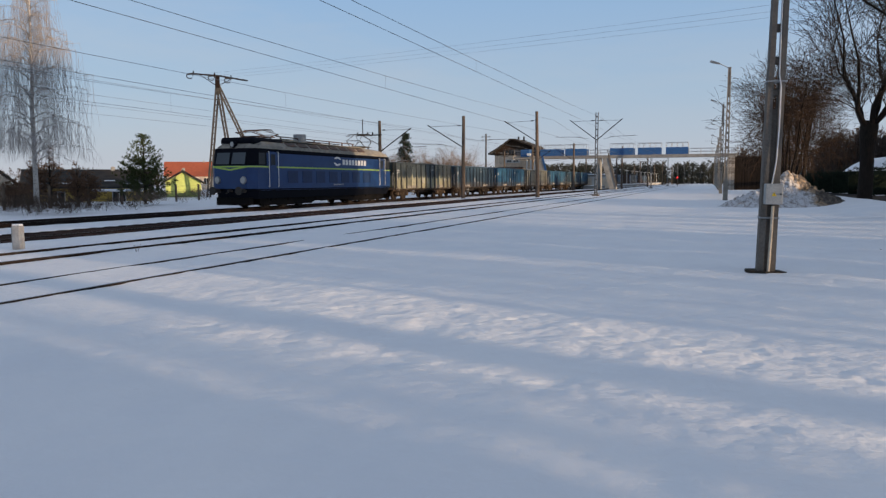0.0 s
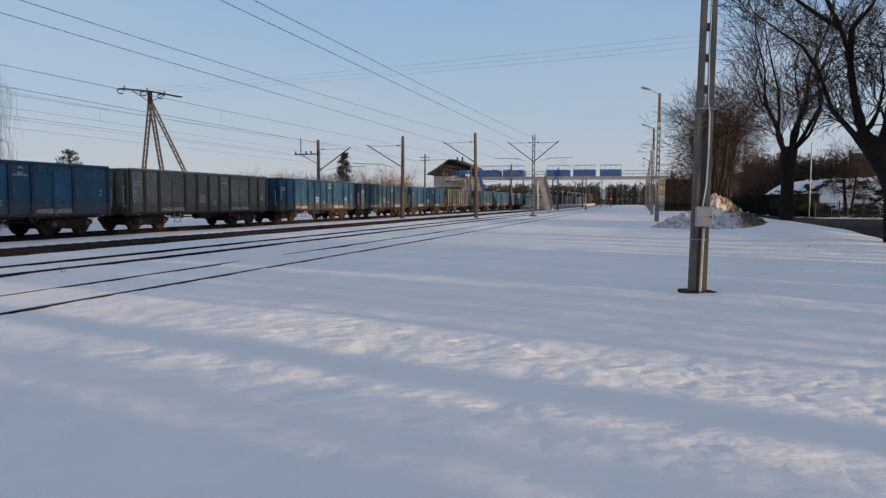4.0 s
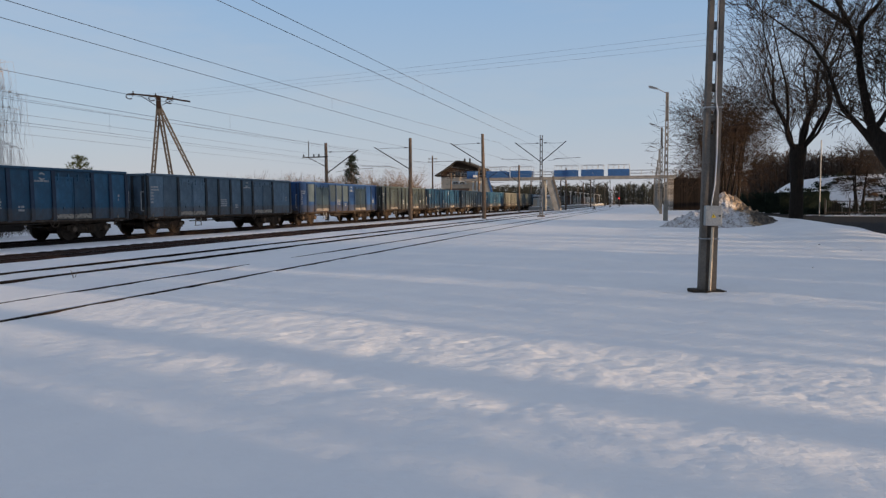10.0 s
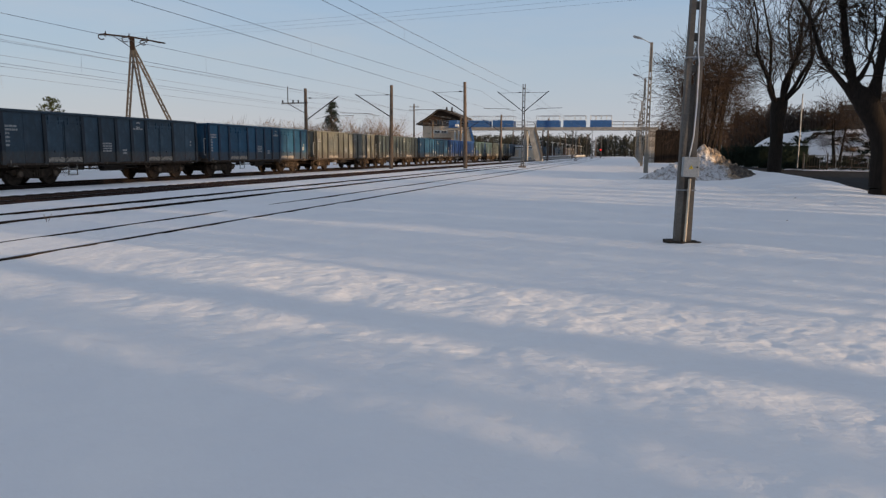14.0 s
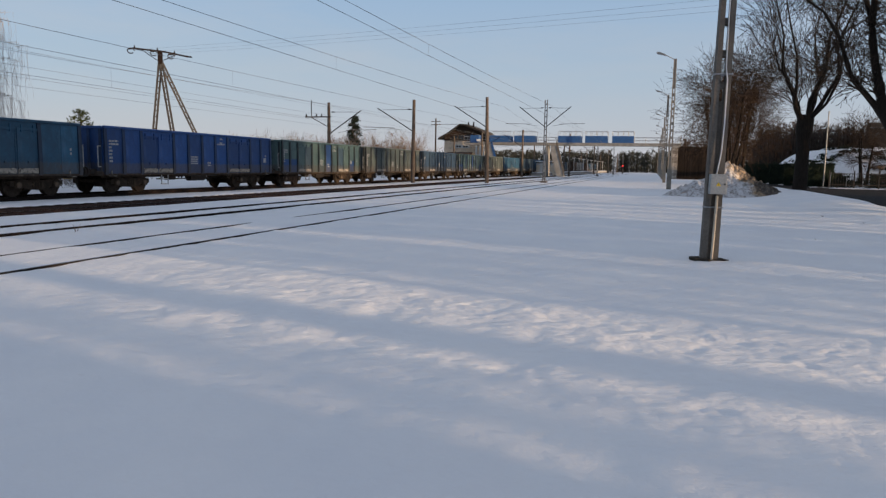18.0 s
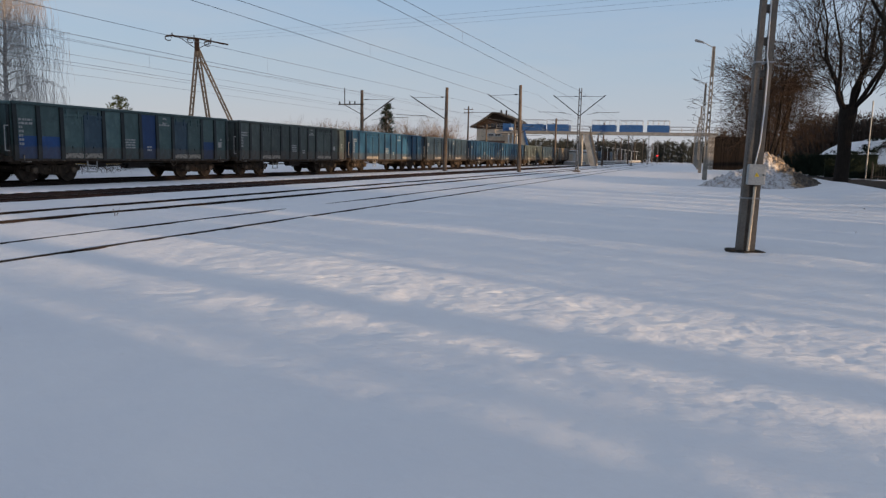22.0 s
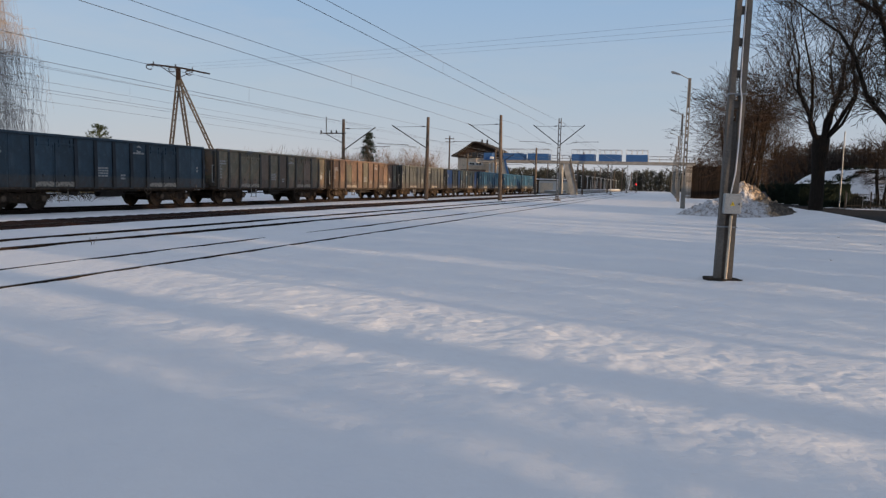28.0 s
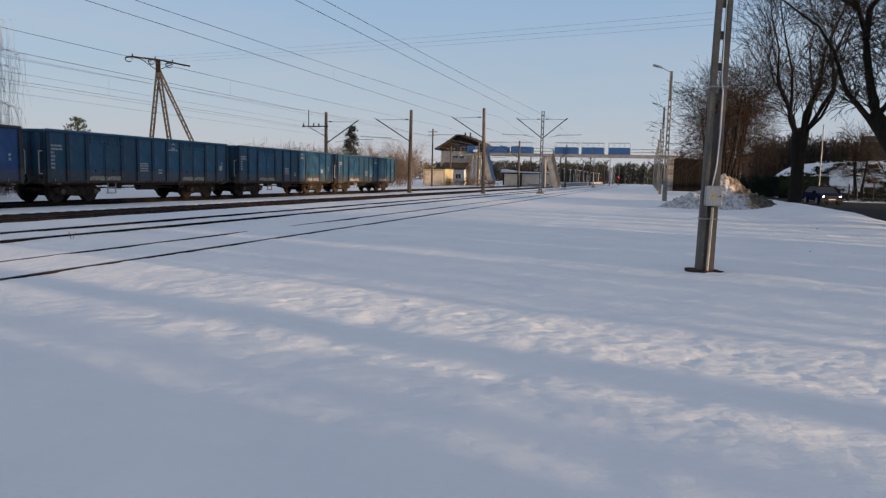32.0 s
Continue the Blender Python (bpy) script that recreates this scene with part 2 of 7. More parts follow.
def tube(bm, a, b, r1, r2=None, n=6, caps=True):
    """A tapered bar from a to b."""
    a, b = Vector(a), Vector(b)
    r2 = r1 if r2 is None else r2
    d = (b - a).normalized()
    u = d.orthogonal().normalized()
    w = d.cross(u)
    rings = []
    for c, r in ((a, r1), (b, r2)):
        rings.append([bm.verts.new(c + (u * math.cos(k * 2 * math.pi / n) + w * math.sin(k * 2 * math.pi / n)) * r) for k in range(n)])
    for k in range(n):
        bm.faces.new((rings[0][k], rings[0][(k + 1) % n], rings[1][(k + 1) % n], rings[1][k]))
    if caps:
        bm.faces.new(rings[0][::-1])
        bm.faces.new(rings[1])
    return bm


def bar(bm, a, b, w, h):
    """A square-edged bar from a to b, w wide sideways, h high."""
    a, b = Vector(a), Vector(b)
    d = (b - a).normalized()
    side = d.cross(Vector((0, 0, 1)))
    side = side.normalized() if side.length > 1e-3 else Vector((1, 0, 0))
    up = side.cross(d).normalized()
    vs = [bm.verts.new(p + side * sx * w / 2 + up * sz * h / 2) for p in (a, b) for sx, sz in ((-1, -1), (1, -1), (1, 1), (-1, 1))]
    for f in ((0, 1, 2, 3), (7, 6, 5, 4), (0, 4, 5, 1), (1, 5, 6, 2), (2, 6, 7, 3), (3, 7, 4, 0)):
        bm.faces.new([vs[k] for k in f])
    return bm


def prism(bm, outline, axis, lo, hi):
    """A flat outline pushed along an axis (0, 1 or 2) from lo to hi."""
    def place(p, t):
        c = list(p)
        c.insert(axis, t)
        return c
    r1 = [bm.verts.new(place(p, lo)) for p in outline]
    r2 = [bm.verts.new(place(p, hi)) for p in outline]
    n = len(outline)
    for k in range(n):
        bm.faces.new((r1[k], r1[(k + 1) % n], r2[(k + 1) % n], r2[k]))
    bm.faces.new(r1[::-1])
    bm.faces.new(r2)
    return bm


def finish(bm, name, smooth=False):
    bmesh.ops.recalc_face_normals(bm, faces=bm.faces)
    me = bpy.data.meshes.new(name)
    bm.to_mesh(me)
    bm.free()
    if smooth:
        me.polygons.foreach_set("use_smooth", [True] * len(me.polygons))
    return me


def put(name, me, material, parent=None, m=None, label=""):
    """An object on a mesh that may be shared, with a material of its own."""
    if not me.materials:
        me.materials.append(material)
    ob = new(name, me)
    if me.materials[0] != material:
        ob.material_slots[0].link = "OBJECT"
        ob.material_slots[0].material = material
    if parent:
        ob.parent = parent
    if m is not None:
        ob.matrix_basis = m
    if label:
        ob["label"] = label
    return ob


def part(name, bm, material, parent=None, label="", m=None, smooth=False):
    return put(name, finish(bm, name, smooth), material, parent, m, label)


def thing(name, m, label, category, group="", kind=""):
    ob = new(name)
    ob.empty_display_size = 0.2
    ob.matrix_basis = m
    return tagged(ob, label, category, group, kind)


B = bmesh.new

# ---- ground: snow, tracks, road ----
RAIL_TOP = {"a": 0.018, "b": 0.042, "c": 0.03, "d": 0.04}
TRACK_X = {"a": -9.08, "b": -13.15, "c": -18.15, "d": -24.65}
GAUGE = 1.505


def along(y, knots):
    """Straight pieces through (y, x) knots."""
    for (y0, x0), (y1, x1) in zip(knots, knots[1:]):
        if y < y1:
            return x0 + (x1 - x0) * max(0.0, y - y0) / (y1 - y0)
    return knots[-1][1]


ROAD_NEAR = ((-40, 9.6), (30, 9.6), (46, 10.5), (62, 10.2), (110, 7.4), (175, 5.0), (420, 9.0))
ROAD_FAR = ((76, 16.4), (114, 11.9), (175, 9.0), (420, 13.0))


def road_near(y):
    return along(y, ROAD_NEAR)


def road_far(y):
    return 60.0 if y < 76 else along(y, ROAD_FAR)


def snow_height(x, y):
    p = Vector((x, y, 0))
    z = 0.042 * noise.noise(p * 0.35) + 0.03 * noise.noise(Vector((x * 0.16, y * 0.75, 4))) * (1 if y < 60 else 0) + 0.022 * noise.noise(p * 1.3 + Vector((7, 3, 1)))
    if y < 30 and -14 < x < 16:
        z += 0.012 * noise.noise(p * 3.4) + 0.005 * noise.noise(p * 9.0)
    if x < -6.5:
        near = min(1.0, (-6.5 - x) / 1.5)
        z = z * (1 - 0.6 * near) + near * 0.0
    for k, depth in (("a", 0.0), ("b", 0.008)):
        for s in (-0.5, 0.5):
            e = abs(x - TRACK_X[k] - s * GAUGE)
            if e < 0.3:
                z -= (1 - e / 0.3) * depth
            if k == "a":
                lift = x - TRACK_X[k] - s * GAUGE + 0.34
                z += 0.03 * math.exp(-(lift / 0.17) ** 2) * (0.35 + noise.noise(Vector((x * 0.3, y * 0.45, s * 5))))
    if y < 9 and -8 < x < 9:
        lane = 0.2385 * x + 0.9711 * y
        z += 0.013 * (math.exp(-((lane - 3.47) / 0.07) ** 2) - math.exp(-((lane - 3.33) / 0.06) ** 2) - math.exp(-((lane - 3.62) / 0.06) ** 2)) * (0.7 + noise.noise(p * 1.7))
    if -10.6 < x < -9.3:
        z += 0.03 * math.exp(-((y - 16.4) / 1.3) ** 2 - ((x + 9.9) / 0.3) ** 2)
    if -19.55 < x < -16.7:
        z -= 0.26 * min(1.0, (x + 19.55) / 0.14, (-16.7 - x) / 0.14)
    if x < -20.5:
        z -= 0.07 * min(1.0, (-20.5 - x) / 1.5)
        e = abs(x - TRACK_X["d"])
        if e < 1.5:
            z -= 0.04 * min(1.0, (1.5 - e) / 0.4)
    if 7.6 < y < 30 and -9 < x < 12:
        lane = 0.2385 * x + 0.9711 * y + 0.25 * noise.noise(Vector((x * 0.15, y * 0.15, 3)))
        z += 0.010 * noise.noise(Vector((x * 0.12, lane * 2.6, 7))) + 0.006 * noise.noise(Vector((x * 0.3, lane * 6.0, 2)))
        z += 0.03 * math.exp(-((lane - 12.1 - 0.045 * (x + 2)) / 0.14) ** 2) * (0.8 + 0.8 * noise.noise(Vector((x * 0.9, 1, 1))))
    if x > 4:
        n = road_near(y)
        bank = math.exp(-((x - n + 2.2) / 2.0) ** 2) * 0.40 * min(1.0, max(0.0, (y - 24) / 14)) * min(1.0, max(0.0, (75 - y) / 15))
        z += bank
        far = road_far(y)
        if n - 0.5 < x < far + 0.5 and y < 415:
            z -= 0.45 * min(1.0, (x - n + 0.5) / 0.5, (far + 0.5 - x) / 0.5) * (1.0 if x < 20 or y < 74 else 0.0 if y > 77 else (77 - y) / 3)
    return z


random.seed(4)
FEET = []
# trampled lanes: start, end, how many prints, spread across the lane
LANES = (
    (-4.4, 7.95, 7.0, 5.15, 400, 0.40, 0.9), (-1.0, 7.1, 7.0, 5.3, 80, 0.34, 1.4), (-5.4, 6.15, 6.4, 3.3, 260, 0.30, 0.9), (-1.2, 4.9, 5.0, 3.2, 40, 0.4, 1.4),
    (-1.0, 9.6, 9.0, 8.0, 40, 0.4, 1.2), (-3.4, 4.9, 3.4, 3.0, 70, 0.45, 1.0), (-6.0, 14.2, 12.0, 11.4, 70, 0.25, 1.0), (-7, 12.3, 10, 9.3, 90, 0.9, 1.0), (-5.0, 6.9, 7.2, 3.9, 150, 0.8, 0.8))
for x0, y0, x1, y1, count, wide, deep in LANES:
    for k in range(count):
        u = (k + random.uniform(-0.3, 0.3)) / count
        FEET.append((x0 + (x1 - x0) * u, y0 + (y1 - y0) * u + random.gauss(0, wide), random.uniform(0.003, 0.010) * deep, random.uniform(-0.9, 0.9)))


def lines(lo, hi, spots):
    """Grid lines from lo to hi: fine within the spots (a, b, step), growing outside them."""
    out, v = [], lo
    while v < hi:
        out.append(v)
        step = min([s + max(0.0, a - v, v - b) * 0.16 for a, b, s in spots])
        v += step
    return out + [hi]


def build_ground():
    xs = lines(-700, 700, [(-8.0, 8.5, 0.052), (-10.4, -8.0, 0.12), (-14.5, -12.0, 0.12), (-19.9, -16.4, 0.1), (-26.4, -22.8, 0.25), (8.5, 24, 0.3)])
    ys = lines(-160, 1500, [(2.2, 12.5, 0.046), (13.5, 24, 0.22)])
    rows = [[snow_height(x, y) for x in xs] for y in ys]
    for fx, fy, depth, turn in FEET:
        for j, y in enumerate(ys):
            if abs(y - fy) < 0.2:
                for i, x in enumerate(xs):
                    if abs(x - fx) < 0.2:
                        dx, dy = x - fx, y - fy
                        a, b = dx * math.cos(turn) + dy * math.sin(turn), -dx * math.sin(turn) + dy * math.cos(turn)
                        q = (a / 0.064) ** 2 + (b / 0.046) ** 2
                        rows[j][i] += -depth * math.exp(-q) + depth * 0.35 * math.exp(-((math.sqrt(q) - 1.6) / 0.5) ** 2)
    verts = [(x, y, rows[j][i]) for j, y in enumerate(ys) for i, x in enumerate(xs)]
    w = len(xs)
    faces = [(j * w + i, j * w + i + 1, (j + 1) * w + i + 1, (j + 1) * w + i) for j in range(len(ys) - 1) for i in range(w - 1)]
    me = bpy.data.meshes.new("ground")
    me.from_pydata(verts, [], faces)
    me.polygons.foreach_set("use_smooth", [True] * len(faces))
    m, nt, p = nodes_of("snow")
    v = coords(nt)
    crust = noise_node(nt, v, 0.8, 5)
    dirt = noise_node(nt, v, 1.7, 7, 0.7)
    col = blend(nt, ramp(nt, crust, 0.3, 0.7), (0.81, 0.81, 0.815), (0.735, 0.75, 0.78))
    col = blend(nt, ramp(nt, dirt, 0.66, 0.82, 0, 0.35), col, (0.52, 0.50, 0.48))
    nt.links.new(col, p.inputs["Base Color"])
    p.inputs["Roughness"].default_value = 0.72
    bump(nt, p, noise_node(nt, coords(nt, (0.8, 1.3, 1)), 6.5, 5, 0.58), 0.42, 0.05)
    me.materials.append(m)
    return tagged(new("ground", me), "trampled bluish white snow over the station yard", "snow", kind="structure")


def build_track(key, label, ballast=0.0):
    x = TRACK_X[key]
    top = RAIL_TOP[key]
    track = thing("railway_track", pose(x, 0, 0), label, "railway track", kind="structure")
    head = [(-0.036, 0), (-0.036, -0.035), (-0.009, -0.05), (-0.009, -0.13), (-0.07, -0.15), (-0.07, -0.165), (0.07, -0.165), (0.07, -0.15), (0.009, -0.13), (0.009, -0.05), (0.036, -0.035), (0.036, 0)]
    for s in (-0.5, 0.5):
        rail = part("rail", prism(B(), [(s * GAUGE + a, top + b) for a, b in head], 1, -90, 620), MAT["rail_side"], track)
        part("rail_head", prism(B(), [(s * GAUGE + a, top + b) for a, b in ((-0.027, 0.003), (-0.027, 0.0), (0.027, 0.0), (0.027, 0.003))], 1, -90, 620), MAT["rail_top"], rail)
    if ballast:
        xs = [ballast * q for q in (-1, -0.91, -0.81, -0.65, -0.49, -0.32, -0.16, 0, 0.16, 0.32, 0.49, 0.65, 0.81, 0.91, 1)]
        ys = lines(-90, 620, [(2, 45, 0.16)])
        verts = []
        for yy in ys:
            for xx in xs:
                edge = max(0.0, abs(xx) - ballast + 0.15) / 0.15
                rough = noise.noise(Vector((xx * 4, yy * 4, 1))) * 0.025 + noise.noise(Vector((xx, yy * 0.7, 8))) * 0.05 * edge
                verts.append((xx, yy, 0.0 - 0.25 * edge + rough))
        n = len(xs)
        me = bpy.data.meshes.new("ballast_bed")
        me.from_pydata(verts, [], [(j * n + i, j * n + i + 1, (j + 1) * n + i + 1, (j + 1) * n + i) for j in range(len(ys) - 1) for i in range(n - 1)])
        put("ballast_bed", me, MAT["ballast"], track, None, "brown stone ballast swept free of snow")
        me = finish(box(B(), (-1.25, -0.13, -0.15), (1.25, 0.13, 0.012), 0.02), "sleeper")
        for k in range(160):
            put("sleeper", me, MAT["ballast"], track, pose(0, 8 + 0.62 * k, 0))
    return track


build_ground()
build_track("a", "snowed-in siding with rusty rails")
build_track("b", "siding with dark rails above the snow")
build_track("c", "main line track with brown ballast bed", 1.4)
WEEDS = ((-11.8, 12.1),)
build_track("d", "main line track under the freight train, snow between rails")


# ---- train ----
CACHE = {}


def shared(key, build, smooth=False):
    if key not in CACHE:
        CACHE[key] = finish(build(), key.split(":")[0], smooth)
    return CACHE[key]


def wheelset_mesh(r, back):
    bm = B()
    tube(bm, (-0.95, 0, 0), (0.95, 0, 0), 0.08, n=8)
    for s in (-1, 1):
        x = s * GAUGE / 2
        tube(bm, (x - 0.065 * s, 0, 0), (x + 0.065 * s, 0, 0), r, r - 0.012, n=20)
        tube(bm, (x - 0.065 * s, 0, 0), (x - 0.095 * s, 0, 0), r + 0.028, n=20)
        tube(bm, (x + 0.065 * s, 0, 0), (x + 0.10 * s, 0, 0), r * 0.42, r * 0.3, n=10)
        for k in range(3):
            a = k * 2.094
            tube(bm, (x + 0.06 * s, 0.6 * r * math.cos(a), 0.6 * r * math.sin(a)), (x + 0.075 * s, 0.6 * r * math.cos(a), 0.6 * r * math.sin(a)), r * 0.13, n=8)
    return bm


def bogie_frame():
    bm = B()
    for s in (-1, 1):
        x = s * 1.02
        prism(bm, [(-1.25, 0.46), (-1.25, 0.62), (-0.75, 0.72), (-0.35, 0.66), (0.35, 0.66), (0.75, 0.72), (1.25, 0.62), (1.25, 0.46), (1.05, 0.40), (0.75, 0.42), (0.42, 0.30), (-0.42, 0.30), (-0.75, 0.42), (-1.05, 0.40)], 0, x - 0.06, x + 0.06)
        for y in (-0.9, 0.9):
            box(bm, (x - 0.13, y - 0.16, 0.33), (x + 0.13, y + 0.16, 0.62), 0.03)
        for k in range(4):
            box(bm, (x - 0.11, -0.24 + 0.13 * k, 0.34), (x + 0.11, -0.15 + 0.13 * k, 0.6), 0.02)
    box(bm, (-1.0, -0.25, 0.5), (1.0, 0.25, 0.78), 0.03)
    for y in (-1.2, 1.2):
        box(bm, (-1.0, y - 0.06, 0.5), (1.0, y + 0.06, 0.6))
    for y in (-0.38, 0.38):
        box(bm, (-0.85, y - 0.05, 0.25), (0.85, y + 0.05, 0.4))
    return bm


MAT["axle_cap"] = surface("dusty_brown_castings", (0.15, 0.11, 0.08), (0.085, 0.065, 0.05), 6, 0.85)
SPIN = {"wagon": [], "loco": []}


def wheelset(parent, y, r, kind):
    w = put("wheelset", shared("wheelset:%s" % kind, lambda: wheelset_mesh(r, 0)), MAT["wheel"] if kind == "wagon" else MAT["dark_steel"], parent)
    w.matrix_parent_inverse = Matrix.Translation((0, y, r))
    SPIN[kind].append(w)
    return w


def buffer_mesh():
    bm = B()
    tube(bm, (0, 0.0, 0), (0, 0.34, 0), 0.13, 0.11, 10)
    tube(bm, (0, 0.34, 0), (0, 0.56, 0), 0.08, n=8)
    tube(bm, (0, 0.55, 0), (0, 0.60, 0), 0.225, n=14)
    return bm


def door_leaf(bay):
    """One leaf of a double unloading door: pressed plate with a rolled frame, hinges above and a latch."""
    def make():
        w = bay * 0.475
        bm = box(B(), (0.03, -w, 1.1), (0.05, w, 2.62), 0.008)
        for y0, y1, z0, z1 in ((-w, w, 2.56, 2.66), (-w, -w + 0.05, 1.1, 2.6), (w - 0.05, w, 1.1, 2.6)):
            box(bm, (0.045, y0, z0), (0.075, y1, z1), 0.008)
        for y in (-0.55 * w, 0.55 * w):
            box(bm, (0.05, y - 0.035, 2.5), (0.09, y + 0.035, 2.78))
        box(bm, (0.05, -0.06, 1.32), (0.10, 0.06, 1.42), 0.01)
        return bm
    return make


def stake_mesh():
    """Pressed hat-section stake, tapering out towards its foot."""
    return prism(B(), [(0.03, 0.86), (0.09, 0.86), (0.12, 1.0), (0.105, 2.1), (0.075, 2.9), (0.03, 2.92)], 1, -0.085, 0.085)


def step_frame():
    bm = B()
    for y in (-0.24, 0.24):
        box(bm, (1.36, y - 0.02, 0.36), (1.40, y + 0.02, 0.9), 0.006)
    for z in (0.36, 0.62):
        box(bm, (1.30, -0.24, z), (1.42, 0.24, z + 0.035), 0.006)
    return bm


def marks(w, n, hgt, seed):
    """Plain bars for one block of small lettering on a wagon's side."""
    def make():
        bm = B()
        rnd = random.Random(seed)
        for k in range(n):
            a = 0.0
            while a < w - 0.05:
                b = min(w, a + rnd.uniform(0.08, 0.22))
                box(bm, (0, a, -k * hgt * 1.7), (0.006, b - 0.03, -k * hgt * 1.7 + hgt))
                a = b
        return bm
    return make


def emblem():
    bm = B()
    for s in (0, math.pi):
        pts = []
        for k in range(8):
            a = s + 0.3 + k * 0.33
            pts.append((0.17 * math.cos(a), 0.15 * math.sin(a)))
        for k in range(7, -1, -1):
            a = s + 0.3 + k * 0.33
            r = 0.09 if k not in (0, 7) else 0.16
            pts.append((r * math.cos(a), r * math.sin(a)))
        prism(bm, pts, 0, 0, 0.006)
    return bm


def build_wagon(paint, length, label, style, bays=""):
    """Open high-sided bogie wagon; y runs along it, z from the rail head, origin at its middle.
    Twelve bays a side: two at each end, two double doors, four plates between them."""
    h = length / 2 - 0.62
    w = thing("open_wagon", pose(0, 0, 0), label, "freight wagon", "wagons of the freight train")
    tag = "%.1f" % h
    bay = 2 * h / 12
    mid = [-h + bay * (k + 0.5) for k in range(12)]
    wide_end = style % 4 == 2
    doors = (2, 3, 8, 9)
    coats = bays.split() or ["-"] * 12
    wall = shared("side_wall:" + tag, lambda: box(B(), (-0.03, -h, 0.88), (0.03, h, 2.93)))
    for s in (1, -1):
        sw = put("side_wall", wall, paint, w, pose(s * 1.36, 0, 0, 0, 0, 0 if s > 0 else 180))
        for k in range(13):
            if k in (3, 9) or (wide_end and k in (1, 11)):
                continue
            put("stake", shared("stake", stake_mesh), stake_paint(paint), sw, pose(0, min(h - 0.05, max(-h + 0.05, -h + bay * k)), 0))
        put("top_rim", shared("top_rim:" + tag, lambda: box(B(), (-0.07, -h, 2.88), (0.11, h, 3.0), 0.03)), paint, sw)
        put("lower_rim", shared("lower_rim:" + tag, lambda: box(B(), (-0.02, -h, 0.82), (0.085, h, 0.9), 0.015)), MAT["sill"], sw)
        if s < 0:
            continue
        for k in range(12):
            if k in doors:
                coat = REPAINT[coats[k]] if coats[k] in "btokr" else paint
                put("unloading_door", shared("door_leaf:" + tag, door_leaf(bay)), coat, sw, pose(0, mid[k], 0))
                put("rubbed_edge", shared("rubbed_edge:" + tag, lambda: box(B(), (0.045, -bay * 0.47, 0.93), (0.066, bay * 0.47, 1.13), 0.008)), MAT["rubbed"], sw, pose(0, mid[k], 0))
            elif coats[k] == "h":
                put("panel", shared("half_panel:" + tag, lambda: box(B(), (0.028, -bay * 0.46, 0.92), (0.042, bay * 0.46, 1.75))), REPAINT["b"], sw, pose(0, mid[k], 0))
            elif coats[k] == "u":
                put("panel", shared("upper_panel:" + tag, lambda: box(B(), (0.028, -bay * 0.46, 1.62), (0.042, bay * 0.46, 2.84))), REPAINT["o"], sw, pose(0, mid[k], 0))
            else:
                put("panel", shared("plate:" + tag, lambda: box(B(), (0.028, -bay * 0.46, 0.92), (0.042, bay * 0.46, 2.86), 0.004)), REPAINT.get(coats[k], paint), sw, pose(0, mid[k], 0))
        for j, (y, z, wid, rows, hgt) in enumerate(((mid[0] - 0.3, 2.3, 0.6, 2, 0.08), (mid[0] - 0.3, 2.02, 0.22, 4 + style % 2, 0.09), (mid[5] - 0.38, 1.7, 0.62, 4, 0.065), (mid[6] - 0.1, 1.4, 0.3, 2, 0.08), (mid[7] - 0.36, 2.42, 0.72, 1, 0.07), (mid[11] - 0.05, 1.85, 0.13, 2, 0.1))):
            tagged(put("lettering", shared("lettering:%d%d" % (j, style), marks(wid, rows, hgt, 10 * style + j)), MAT["white_mark"], sw, pose(0.044, y, z)), kind="stuff")
        if style in (0, 3):
            put("data_plate", shared("data_plate", lambda: box(B(), (0.03, -0.14, 1.5), (0.052, 0.14, 1.76))), MAT["white_mark"], sw, pose(0, mid[10 + style % 2] - 0.1, 0))
        put("emblem", shared("emblem", emblem), MAT["white_mark"], sw, pose(0.044, mid[7], 2.64))
    for s in (1, -1):
        ew = put("end_wall", shared("end_wall", lambda: box(B(), (-1.36, -0.03, 0.95), (1.36, 0.03, 2.93))), paint, w, pose(0, s * h, 0, 0, 0, 0 if s > 0 else 180))
        for k in range(5):
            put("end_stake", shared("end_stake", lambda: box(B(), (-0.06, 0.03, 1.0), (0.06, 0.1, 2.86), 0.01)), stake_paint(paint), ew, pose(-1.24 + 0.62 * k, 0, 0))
        put("end_rim", shared("end_rim", lambda: box(B(), (-1.36, 0.03, 2.86), (1.36, 0.11, 2.98), 0.02)), paint, ew)
        put("head_beam", shared("head_beam", lambda: box(B(), (-1.36, 0.03, 0.8), (1.36, 0.14, 1.0), 0.02)), MAT["sill"], ew)
        put("grab_rail", shared("grab_rail", lambda: tube(tube(tube(B(), (1.28, 0.26, 1.2), (1.28, 0.26, 2.1), 0.022), (1.28, 0.26, 1.2), (1.28, 0.1, 1.2), 0.022), (1.28, 0.26, 2.1), (1.28, 0.1, 2.1), 0.022)), MAT["white_mark"], ew, Matrix.Diagonal((s, 1, 1, 1)))
        for x in (-0.87, 0.87):
            put("buffer", shared("buffer", buffer_mesh), MAT["dark_steel"], w, pose(x, s * (h + 0.02), 0.98, 0, 0, 0 if s > 0 else 180))
        put("coupling", shared("coupling", lambda: tube(box(B(), (-0.06, 0, 0.9), (0.06, 0.3, 1.05), 0.02), (0, 0.25, 0.95), (0, 0.62, 0.88), 0.035)), MAT["dark_steel"], w, pose(0, s * h, 0, 0, 0, 0 if s > 0 else 180))
